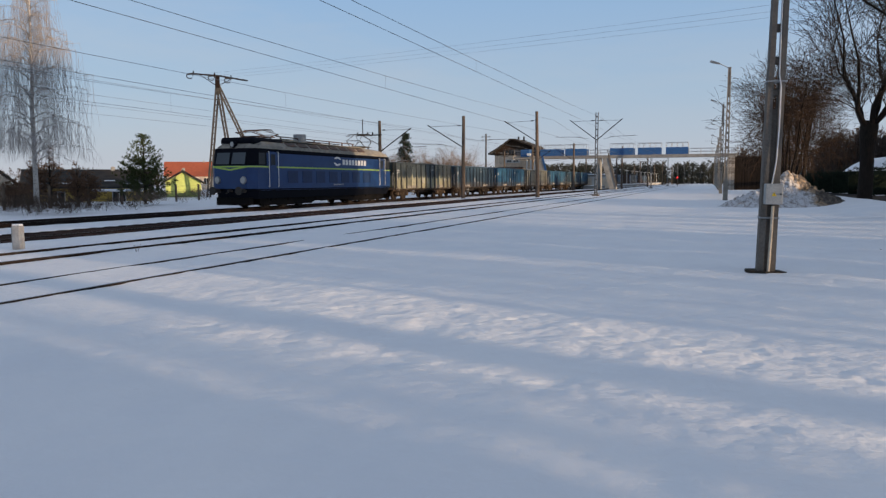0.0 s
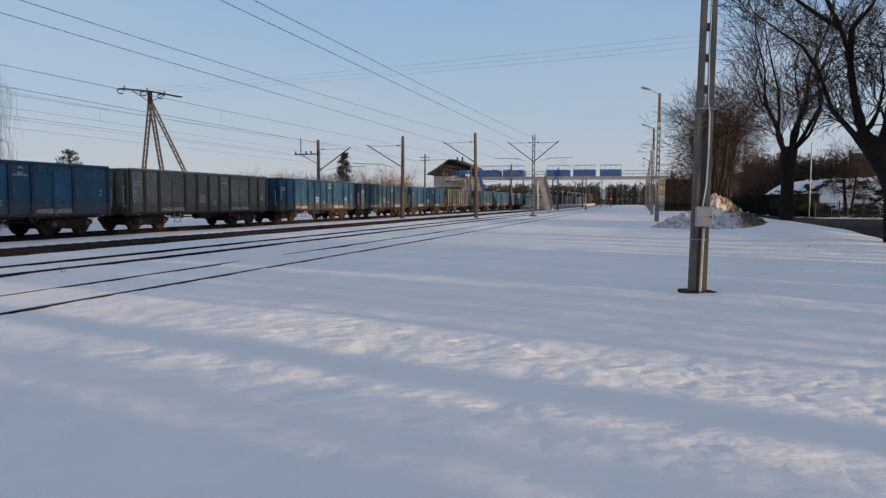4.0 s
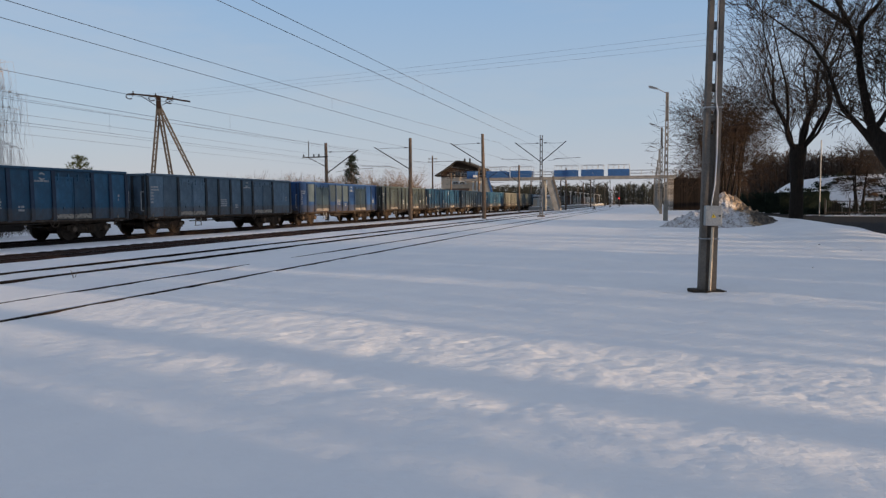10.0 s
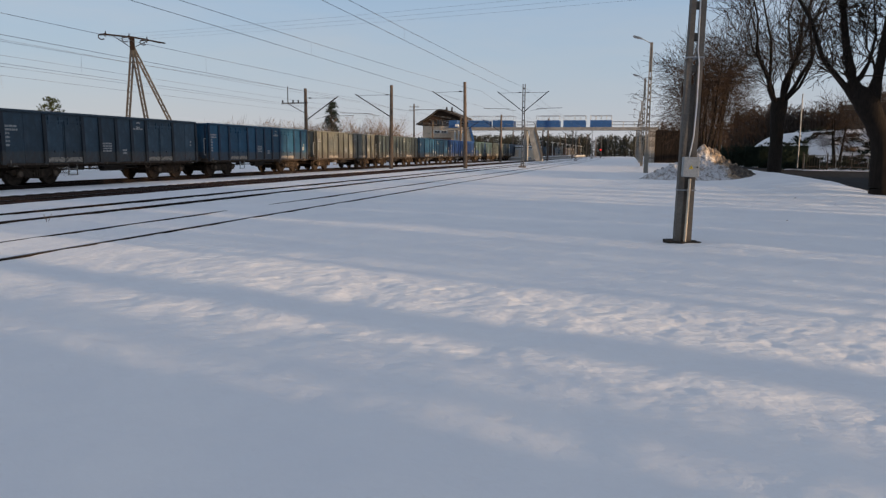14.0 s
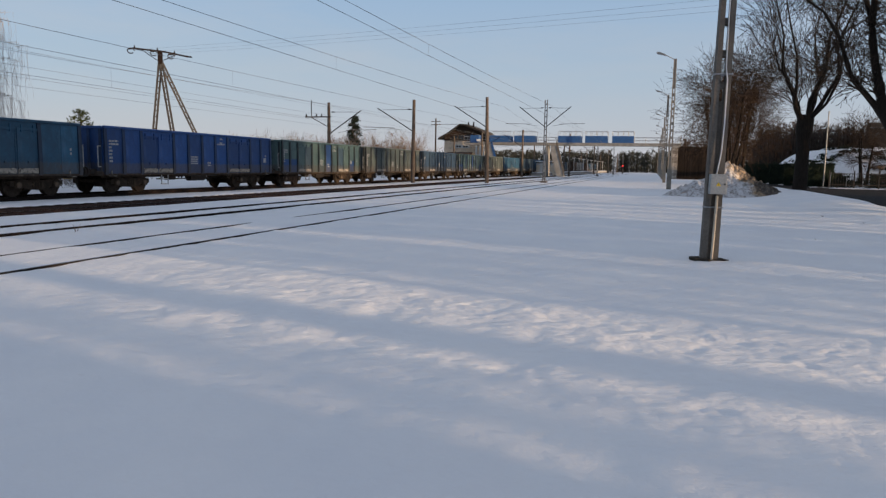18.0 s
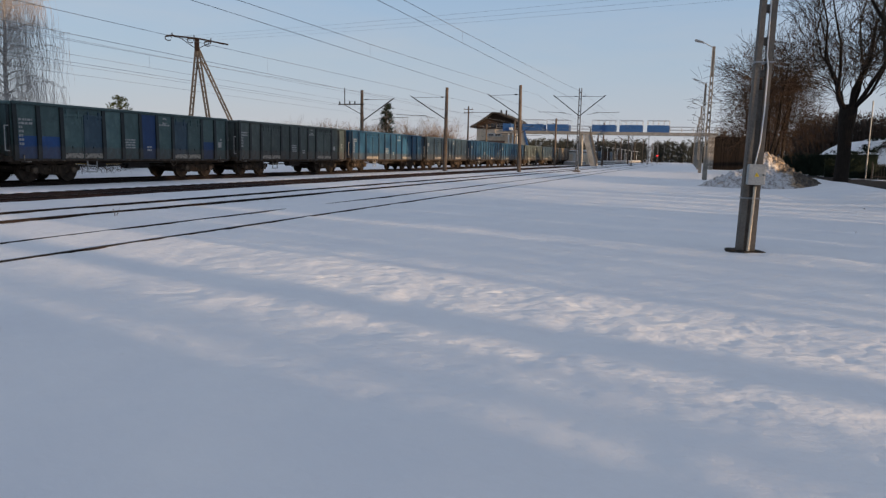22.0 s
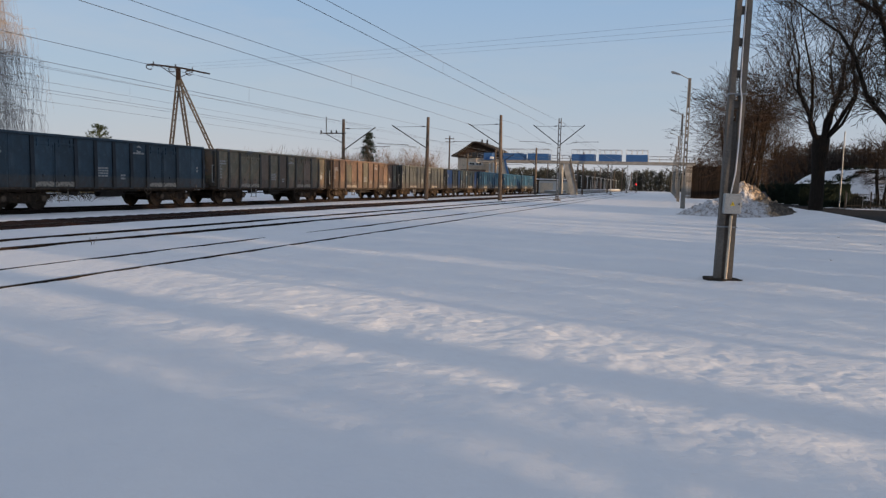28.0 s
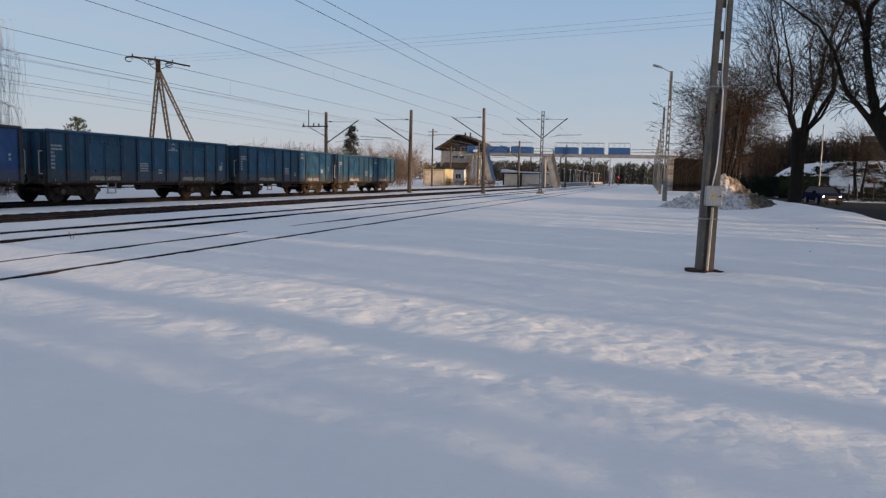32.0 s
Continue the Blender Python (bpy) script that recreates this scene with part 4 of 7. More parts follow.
    for ob in lo.children_recursive:
        name = ob.name.split(".")[0]
        ob.matrix_basis.translation.y *= SHORTER
        if name not in ("bogie", "wheelset", "buffer", "emblem") and ob.data and ob.data.name not in done:
            for v in ob.data.vertices:
                v.co.y *= SHORTER
        if name in ("bogie", "wheelset", "buffer", "snow_plough", "coupling", "equipment_case"):
            continue
        if ob.matrix_basis.translation.z > 0.1:
            ob.matrix_basis = Matrix.Translation((0, 0, taller(ob.matrix_basis.translation.z) - ob.matrix_basis.translation.z)) @ ob.matrix_basis
        elif ob.data and ob.data.name not in done:
            done.add(ob.data.name)
            for v in ob.data.vertices:
                v.co.z = taller(v.co.z)
    return lo


TRAIN.append((build_loco(), 41.05))


# ---- poles, masts, wires ----
def near_pole():
    """Twin-shaft concrete pole with square holes, a cable and a meter box; leans a little."""
    p = thing("utility_pole", pose(0.915, 13.0, -0.05, 0, 0.8, 6), "grey concrete twin-shaft pole with cable and meter box", "utility pole")
    H = 9.6
    for s in (-1, 1):
        bm = B()
        prism(bm, [(s * 0.092 - 0.048, 0), (s * 0.092 + 0.048, 0), (s * 0.07 + 0.03, H), (s * 0.07 - 0.03, H)], 1, -0.11, 0.11)
        part("shaft", bm, MAT["concrete"], p)
    bm = B()
    box(bm, (-0.055, -0.04, 0), (0.055, 0.04, 2.75))
    part("web", bm, MAT["concrete"], p)
    z = 2.95
    k = 0
    while z < H - 0.2:
        part("spacer", box(B(), (-0.055, -0.05, z), (0.055, 0.05, z + 0.13), 0.02), MAT["concrete"], p)
        z += 0.52
    boxp = part("meter_box", box(B(), (-0.11, -0.27, 1.19), (0.16, -0.115, 1.53), 0.012), surface("grey_box_paint", (0.34, 0.35, 0.35), (0.28, 0.29, 0.29), 5, 0.6), p, "grey steel meter box with yellow warning triangle")
    part("warning_sign", prism(B(), [(-0.012, 1.33), (0.06, 1.33), (0.024, 1.395)], 1, -0.277, -0.271), plain("sign_yellow", (0.75, 0.52, 0.03), 0.5), boxp)
    part("sign_mark", prism(B(), [(0.02, 1.338), (0.029, 1.338), (0.026, 1.352), (0.031, 1.357), (0.023, 1.378), (0.019, 1.357), (0.024, 1.354)], 1, -0.281, -0.277), MAT["black"], boxp)
    part("lock", tube(B(), (0.125, -0.27, 1.36), (0.125, -0.285, 1.36), 0.014, n=8), MAT["black"], boxp)
    pts = [(0.02, -0.16, 0.0), (0.03, -0.16, 0.6), (0.035, -0.17, 1.16)]
    bm = B()
    for a, b in zip(pts, pts[1:]):
        tube(bm, a, b, 0.024, n=8)
    part("conduit", bm, surface("beige_conduit", (0.55, 0.47, 0.36), (0.45, 0.38, 0.3), 5, 0.6), p)
    pts = [(0.0, -0.16, 1.5), (0.05, -0.17, 1.9), (0.065, -0.16, 2.4), (0.06, -0.15, 3.1), (0.03, -0.12, 3.3), (0.02, -0.1, 4.2), (0.02, -0.1, 9.0)]
    bm = B()
    for a, b in zip(pts, pts[1:]):
        tube(bm, a, b, 0.011, n=6)
    part("cable", bm, plain("white_cable", (0.62, 0.62, 0.62), 0.5), p)
    for z in (0.95, 3.18):
        part("strap", box(B(), (-0.15, -0.13, z), (0.15, 0.12, z + 0.025), 0.004), MAT["galv"], p)
    bm = B()
    rnd = random.Random(3)
    pts = [((0.29 + rnd.uniform(-0.08, 0.1)) * math.cos(k * 0.42), (0.22 + rnd.uniform(-0.05, 0.08)) * math.sin(k * 0.42)) for k in range(15)]
    prism(bm, pts, 2, 0.03, 0.075)
    part("bare_soil", bm, surface("bare_soil", (0.05, 0.042, 0.035), (0.03, 0.026, 0.022), 6, 0.95), p)


near_pole()


MAT["lamp_concrete"] = surface("pale_lamp_concrete", (0.30, 0.275, 0.24), (0.21, 0.19, 0.165), 2.5, 0.9)


def street_lamp(x, y, h, group_label):
    p = thing("street_lamp", pose(x, y, 0), group_label, "street lamp", "street lamps along the path")
    prop = (0.10, 0.075)
    for s in (-1, 1):
        part("shaft", prism(B(), [(s * 0.12 - 0.06, 0), (s * 0.12 + 0.06, 0), (s * 0.075 + 0.035, h), (s * 0.075 - 0.035, h)], 1, -0.09, 0.09), MAT["lamp_concrete"], p)
    part("web", box(B(), (-0.07, -0.05, 0), (0.07, 0.05, 2.6)), MAT["lamp_concrete"], p)
    me = shared("lamp_spacer", lambda: box(B(), (-0.07, -0.05, 0), (0.07, 0.05, 0.2)))
    z = 2.8
    while z < h - 2.2:
        put("spacer", me, MAT["lamp_concrete"], p, pose(0, 0, z))
        z += 0.55
    part("upper_web", box(B(), (-0.06, -0.05, h - 2.2), (0.06, 0.05, h)), MAT["lamp_concrete"], p)
    arm = part("arm", tube(B(), (0, 0, h - 0.1), (-0.75, -0.25, h + 0.28), 0.03, n=8), MAT["galv"], p)
    part("lantern", prism(B(), [(-0.7, h + 0.2), (-0.75, h + 0.32), (-1.3, h + 0.52), (-1.42, h + 0.47), (-1.35, h + 0.36)], 1, -0.42, -0.15), MAT["galv"], arm)


for lx, ly, lh in ((0.93, 58.3, 10.0), (0.85, 88.7, 10.3), (0.8, 119.9, 9.9), (0.7, 152, 10.0), (0.6, 185, 10.0), (0.4, 222, 10.0), (0.2, 262, 10.0)):
    street_lamp(lx, ly, lh, "concrete lattice street lamp with a single lantern")


MAT["grey_steel"] = surface("dull_grey_steel", (0.15, 0.15, 0.15), (0.10, 0.10, 0.10), 4, 0.7)
MAST_LABEL = "brown-grey concrete catenary mast with slanting bracket"


def mast(x, y, h, arms, steel=False, lean=0.0, label=MAST_LABEL):
    m = thing("catenary_mast", pose(x, y, 0, 0, lean, 0), label, "catenary mast", "catenary masts")
    if steel:
        for sx in (-1, 1):
            part("leg", prism(box(B(), (sx * 0.11 - 0.035, -0.09, 0), (sx * 0.11 + 0.035, 0.09, h - 0.02)), [(sx * 0.11 - 0.055, 0), (sx * 0.11 + 0.055, 0), (sx * 0.11 + 0.055, 0.5), (sx * 0.11 - 0.055, 0.5)], 1, -0.1, 0.1), MAT["grey_steel"], m)
        batten = shared("batten", lambda: box(B(), (-0.1, -0.07, -0.05), (0.1, 0.07, 0.05), 0.01))
        for k in range(int(h / 0.62)):
            put("batten", batten, MAT["grey_steel"], m, pose(0, 0, 0.4 + 0.62 * k))
        part("footing", box(B(), (-0.34, -0.34, -0.1), (0.34, 0.34, 0.16), 0.03), MAT["concrete"], m)
    else:
        part("shaft", tube(B(), (0, 0, 0), (0, 0, h), 0.19, 0.13, 10), surface_once("mast_concrete"), m)
    for s, reach in arms:
        br = part("bracket", bar(B(), (0, 0, h - 2.75), (s * reach, 0, h - 0.78), 0.06, 0.075), MAT["rail_side"], m)
        part("tie_rod", tube(B(), (0, 0, h - 0.82), (s * reach, 0, h - 0.86), 0.016, n=5), MAT["dark_steel"], br)
        part("insulator", tube(B(), (s * 0.3, 0, h - 0.82), (s * 0.55, 0, h - 0.82), 0.05, n=7), MAT["rail_side"], br)
        part("insulator", tube(B(), (s * (reach - 0.08), 0, h - 0.8), (s * (reach + 0.1), 0, h - 0.72), 0.035, n=7), MAT["rail_side"], br)
        part("registration_arm", tube(tube(B(), (s * (reach * 0.55), 0, h - 2.42), (s * (reach + 1.5), 0, h - 2.36), 0.02, n=5), (s * (reach * 0.8), 0, h - 2.4), (s * (reach * 0.3), 0, h - 2.62), 0.014, n=5), MAT["dark_steel"], m)
    return m


def surface_once(key):
    if key not in MAT:
        MAT[key] = surface(key, (0.13, 0.103, 0.084), (0.09, 0.072, 0.06), 2.5, 0.9, c3=(0.06, 0.048, 0.04))
    return MAT[key]


mast(-20.6, 59.2, 7.2, [(-1, 3.3)], lean=0.3)
mast(-15.1, 64.3, 7.85, [(-1, 3.0)], lean=-1.1)
mast(-10.95, 71.9, 8.3, [(-1, 2.6), (1, 2.4)], steel=True, label="slim steel lattice catenary mast with two brackets")
outer = mast(-28.0, 57.8, 6.9, [(1, 3.0)], lean=-0.3)
part("feeder_arm", box(B(), (-2.2, -0.25, 5.6), (0.3, -0.17, 5.7)), MAT["dark_steel"], outer)
part("feeder_upright", tube(B(), (-1.6, -0.2, 5.7), (-1.6, -0.2, 7.1), 0.04, n=6), MAT["dark_steel"], outer)
part("feeder_brace", bar(B(), (-1.6, -0.2, 5.6), (0.0, -0.2, 4.8), 0.05, 0.05), MAT["dark_steel"], outer)
for fx in (-2.1, -1.1, -0.6):
    part("feeder_insulator", tube(B(), (fx, -0.2, 5.7), (fx, -0.2, 5.92), 0.06, n=7), MAT["rail_side"], outer)
for y in (112, 165, 220, 275, 330):
    mast(-20.6, y, 7.4, [(-1, 3.0)])
    mast(-15.3, y + 18, 7.6, [(-1, 2.6)])
    mast(-28.2, y + 4, 7.2, [(1, 3.0)])
    mast(-11.2, y + 30, 7.6, [(-1, 2.0)], steel=True, label="slim steel lattice catenary mast with one bracket")


def line_wires():
    """Contact and carrier wires with droppers over each track."""
    masts = (-52.0, 62.0, 118.0, 172.0, 226.0, 280.0, 334.0, 400.0)
    for key, contact, carry, sag in (("a", 5.95, 6.55, 0.6), ("b", 5.48, 6.45, 0.95), ("c", 4.85, 5.6, 0.5), ("d", 4.9, 5.95, 0.6)):
        x = TRACK_X[key]
        line = thing("overhead_line", pose(x, 0, 0), "thin dark overhead wires on droppers above a track", "overhead line", "overhead lines", "structure")
        part("contact_wire", tube(B(), (0, masts[0], contact), (0, masts[-1], contact), 0.0085, n=4), MAT["wire"], line)
        bm = B()
        drops = []
        for a, b in zip(masts, masts[1:]):
            n = 10
            zs = [carry + 0.35 - sag * (1 - (2 * k / n - 1) ** 2) for k in range(n + 1)]
            for k in range(n):
                tube(bm, (0, a + (b - a) * k / n, zs[k]), (0, a + (b - a) * (k + 1) / n, zs[k + 1]), 0.0085, n=4, caps=False)
                if a < 200 and k in (3, 5, 7):
                    drops.append((a + (b - a) * k / n, zs[k]))
        part("carrier_wire", bm, MAT["wire"], line)
        for y, z in drops:
            if y > 2:
                part("dropper", tube(B(), (0, y, contact), (0, y, z), 0.004, n=3), MAT["wire"], line)


line_wires()


MAT["pylon"] = surface("grey_pylon_concrete", (0.08, 0.077, 0.074), (0.052, 0.05, 0.048), 2.5, 0.9)


def a_pylon():
    m = thing("power_pylon", pose(-45.0, 57.0, 0, 0, 0, 35), "three-legged concrete power pylon with crossarm", "power pylon")
    H = 11.7
    feet = ((-1.1, 0.4), (1.6, -0.6), (4.9, 0.9))
    for fx, fy in feet:
        leg = part("leg", bar(B(), (fx - 0.13, fy, 0), (-0.13 + 0.1, 0, H - 0.9), 0.1, 0.16), MAT["pylon"], m)
        part("leg_side", bar(B(), (fx + 0.13, fy, 0), (0.13 + 0.1, 0, H - 0.9), 0.1, 0.16), MAT["pylon"], leg)
        rung = shared("rung", lambda: box(B(), (-0.13, -0.04, -0.05), (0.13, 0.04, 0.05)))
        for k in range(20):
            put("rung", rung, MAT["pylon"], leg, Matrix.Translation(Vector((fx, fy, 0)).lerp(Vector((0.1, 0, H - 0.9)), (k + 0.5) / 20)))
    part("head", box(B(), (-0.13, -0.14, H - 1.15), (0.3, 0.14, H), 0.04), MAT["rail_side"], m)
    line = [(-2.3, H + 0.12), (-1.1, H + 0.05), (0.1, H), (1.3, H - 0.16), (2.5, H - 0.36)]
    for off in (-0.09, 0.09):
        part("crossarm", prism(B(), [(x, z - 0.06) for x, z in line] + [(x, z + 0.06) for x, z in reversed(line)], 1, off - 0.035, off + 0.035), MAT["rail_side"], m)
    for s in (-1, 1):
        part("strut", bar(B(), (0.05, 0, H - 1.0), (s * 1.5, 0, H - 0.1 - 0.12 * s), 0.06, 0.06), MAT["rail_side"], m)
    for x, z in ((-2.1, H + 0.1), (-0.15, H), (1.35, H - 0.2)):
        loop = B()
        for k in range(10):
            a, c = k * 0.55, (k + 1) * 0.55
            tube(loop, (x - 0.3 + 0.3 * math.cos(a), -0.25, z - 0.25 + 0.24 * math.sin(a)), (x - 0.3 + 0.3 * math.cos(c), -0.25, z - 0.25 + 0.24 * math.sin(c)), 0.05, n=5, caps=False)
        part("jumper_loop", loop, MAT["black"], m)
        part("insulator", tube(tube(B(), (x, 0, z), (x, 0.05, z + 0.28), 0.055, n=7), (x - 0.1, 0, z - 0.02), (x - 0.5, -0.25, z - 0.1), 0.07, n=8), MAT["rail_side"], m)
    part("insulator", tube(B(), (2.4, 0, H - 0.32), (2.9, -0.2, H - 0.42), 0.07, n=8), MAT["rail_side"], m)
    return m


a_pylon()


def span(name, a, b, sag, r, label, group):
    bm = B()
    a, b = Vector(a), Vector(b)
    n = 14
    pts = [a.lerp(b, k / n) - Vector((0, 0, sag * (1 - (2 * k / n - 1) ** 2))) for k in range(n + 1)]
    for p, q in zip(pts, pts[1:]):
        tube(bm, p, q, r, n=4, caps=False)
    ob = part(name, bm, MAT["wire"])
    return tagged(ob, label, "power line", group, "structure")


for k, off in enumerate((-2.0, 0.0, 2.0)):
    span("power_line", (-45 + off * 0.75, 57 + off * 0.6, 11.7), (40 + off, 36 + off, 11.3 + 0.15 * k), 0.5, 0.006, "thin power line wire high over the tracks", "power line wires")
for k, (z, x) in enumerate(((7.3, -31.0), (6.6, -31.5), (6.0, -31.2), (5.6, -31.6))):
    span("feeder_line", (x, -40, z), (x + 0.5, 120, z), 0.4, 0.0085, "thin feeder wire beside the main line", "feeder wires")


# wooden telegraph poles beyond the train
def wood_pole(x, y, h):
    p = thing("telegraph_pole", pose(x, y, 0), "dark wooden telegraph pole with short crossarms", "telegraph pole", "telegraph poles")
    part("shaft", tube(B(), (0, 0, 0), (0, 0, h), 0.15, 0.1, 8), MAT["old_wood"], p)
    for z in (h - 0.5, h - 0.95):
        part("crossarm", box(B(), (-0.7, -0.05, z), (0.7, 0.05, z + 0.09)), MAT["old_wood"], p)
        for s in (-0.6, 0.6):
            part("insulator", tube(B(), (s, 0, z + 0.09), (s, 0, z + 0.25), 0.045, 0.03, 7), MAT["white_mark"], p)


wood_pole(-31.3, 100, 8.4)
wood_pole(-33.6, 118, 6.6)


def marker_post():
    p = thing("track_marker", pose(-14.9, 11.7, -0.02, 0, 0, 20), "short white concrete marker post in the snow", "marker post")
    part("post", box(B(), (-0.11, -0.09, 0), (0.11, 0.09, 0.56), 0.025), surface("chipped_white_concrete", (0.46, 0.45, 0.43), (0.30, 0.29, 0.28), 5, 0.85), p)
    part("snow_cap", box(B(), (-0.1, -0.08, 0.555), (0.1, 0.08, 0.6), 0.02), bpy.data.materials["snow"], p)


marker_post()


# ---- footbridge, signal box, platform ----
MAT.update(
    deck=surface("bridge_concrete", (0.33, 0.32, 0.30), (0.24, 0.235, 0.225), 1.5, 0.85),
    cream=surface("cream_render", (0.72, 0.61, 0.48), (0.62, 0.52, 0.41), 1.2, 0.9, c3=(0.38, 0.32, 0.25)),
    roof_dark=surface("dark_felt_roof", (0.036, 0.034, 0.032), (0.058, 0.052, 0.047), 2, 0.9),
    brown_clad=surface("brown_boards", (0.06, 0.037, 0.024), (0.042, 0.027, 0.019), 2, 0.85, stretch=(3, 3, 0.3)),
    white_wall=surface("white_render", (0.66, 0.65, 0.62), (0.55, 0.54, 0.52), 1, 0.9),
)
MAT["tower_board"] = surface("dark_brown_boards", (0.022, 0.016, 0.013), (0.015, 0.012, 0.010), 2, 0.9, stretch=(3, 3, 0.3), by_piece=0.4)
MAT["pier_stone"] = surface("mottled_stone", (0.40, 0.37, 0.33), (0.20, 0.17, 0.14), 2.2, 0.9, by_piece=0.35)
DECK_Y = 125.0


def stone_pier(parent, x, w, y=0.0):
    me = shared("pier_block", lambda: box(B(), (-0.5, -0.42, 0), (0.5, 0.42, 0.5), 0.04))
    for k in range(10):
        put("block", me, MAT["pier_stone"], parent, pose(x, y, 0.52 * k) @ Matrix.Diagonal((w * (1 + 0.03 * (k % 2)), 1, 1, 1)))


def footbridge():
    br = thing("footbridge", pose(0, DECK_Y, 0), "concrete railway footbridge with blue panelled railings", "footbridge")
    part("deck", box(box(B(), (-33.5, -1.2, 5.35), (3.5, 1.2, 5.78), 0.03), (-33.5, -1.3, 5.7), (3.5, -1.18, 5.85)), MAT["deck"], br)
    for x0, x1 in ((-28.7, -24.95), (-24.3, -20.6), (-16.6, -12.7), (-12.0, -8.3), (-7.5, -4.0)):
        for y in (-1.25, 1.25):
            pan = part("railing_panel", box(B(), (x0, y - 0.04, 5.82), (x1, y + 0.04, 7.02), 0.01), MAT["blue_panel"], br)
            bm = B()
            tube(bm, (x0, y, 7.8), (x1, y, 7.8), 0.035, n=5)
            for k in range(5):
                u = x0 + (x1 - x0) * k / 4
                tube(bm, (u, y, 7.0), (u, y, 7.8), 0.03, n=5)
            part("mesh_frame", bm, MAT["galv"], pan)
    for x0, x1 in ((-33.4, -28.8), (-20.4, -16.7), (-3.9, 3.5)):
        for y in (-1.2, 1.2):
            for z in (6.3, 6.8):
                part("handrail", tube(B(), (x0, y, z), (x1, y, z), 0.03, n=5), MAT["galv"], br)
            n = max(2, int((x1 - x0) / 1.6))
            for k in range(n + 1):
                part("baluster", tube(B(), (x0 + (x1 - x0) * k / n, y, 5.78), (x0 + (x1 - x0) * k / n, y, 6.8), 0.028, n=5), MAT["galv"], br)
    part("landing_box", box(B(), (-32.2, -1.5, 5.75), (-30.6, 1.5, 7.05), 0.02), MAT["blue_panel"], br)
    part("floodlight", box(B(), (-31.0, -1.75, 5.95), (-30.3, -1.52, 6.35), 0.05), MAT["white"], br)
    # piers and stairs
    part("pier", box(B(), (-18.8, -0.8, 0), (-18.2, 0.8, 5.35), 0.04), MAT["deck"], br)
    for x in (-31.2, -30.45, -29.75):
        part("column", box(B(), (x - 0.13, -1.0, 0), (x + 0.13, -0.7, 5.35), 0.02), MAT["white_wall"], br)
    for z in (1.7, 3.5):
        part("column_beam", box(B(), (-31.06, -0.95, z), (-29.9, -0.75, z + 0.16), 0.01), MAT["white_wall"], br)
    for x in (-17.4, -28.8):
        blue = x < -20
        st = part("stair_flight", prism(B(), [(x - 0.2, 5.3), (x + 0.7, 5.3), (x + 2.1, 0.2), (x + 2.1, 0), (x + 1.0, 0), (x - 0.2, 4.2)], 1, -2.6, -1.3), MAT["deck"] if not blue else MAT["deck"], br)
        part("stair_railing", prism(B(), [(x + 0.6, 5.6), (x + 0.8, 6.3), (x + 2.25, 1.0), (x + 2.1, 0.2)], 1, -2.66, -2.6), MAT["blue_panel"] if blue else MAT["concrete"], st)
    stone_pier(br, 2.65, 0.95, -2.1)
    part("pier_beam", box(B(), (2.2, -2.5, 5.2), (3.1, 1.2, 5.36), 0.02), MAT["deck"], br)
    tower = part("stair_tower", box(B(), (3.2, -1.6, 0.0), (8.0, 1.8, 5.2), 0.03), MAT["brown_clad"], br, "brown boarded stair enclosure")
    me = shared("cladding_board", lambda: box(B(), (-0.09, -0.03, 0.05), (0.09, 0.0, 5.3), 0.01))
    for k in range(24):
        put("board", me, MAT["tower_board"], tower, pose(3.3 + 0.2 * k, -1.602, 0))


footbridge()


def window(parent, x0, x1, y, z0, z1, frame_mat="white"):
    w = part("window", box(B(), (x0, y - 0.03, z0), (x1, y + 0.05, z1), 0.01), MAT["glass"], parent)
    bm = B()
    for a, b in (((x0, z0), (x1, z0)), ((x0, z1), (x1, z1)), ((x0, z0), (x0, z1)), ((x1, z0), (x1, z1)), (((x0 + x1) / 2, z0), ((x0 + x1) / 2, z1))):
        bar(bm, (a[0], y - 0.05, a[1]), (b[0] + 0.001, y - 0.05, b[1]), 0.06, 0.06)
    part("window_frame", bm, MAT[frame_mat], w)
    return w


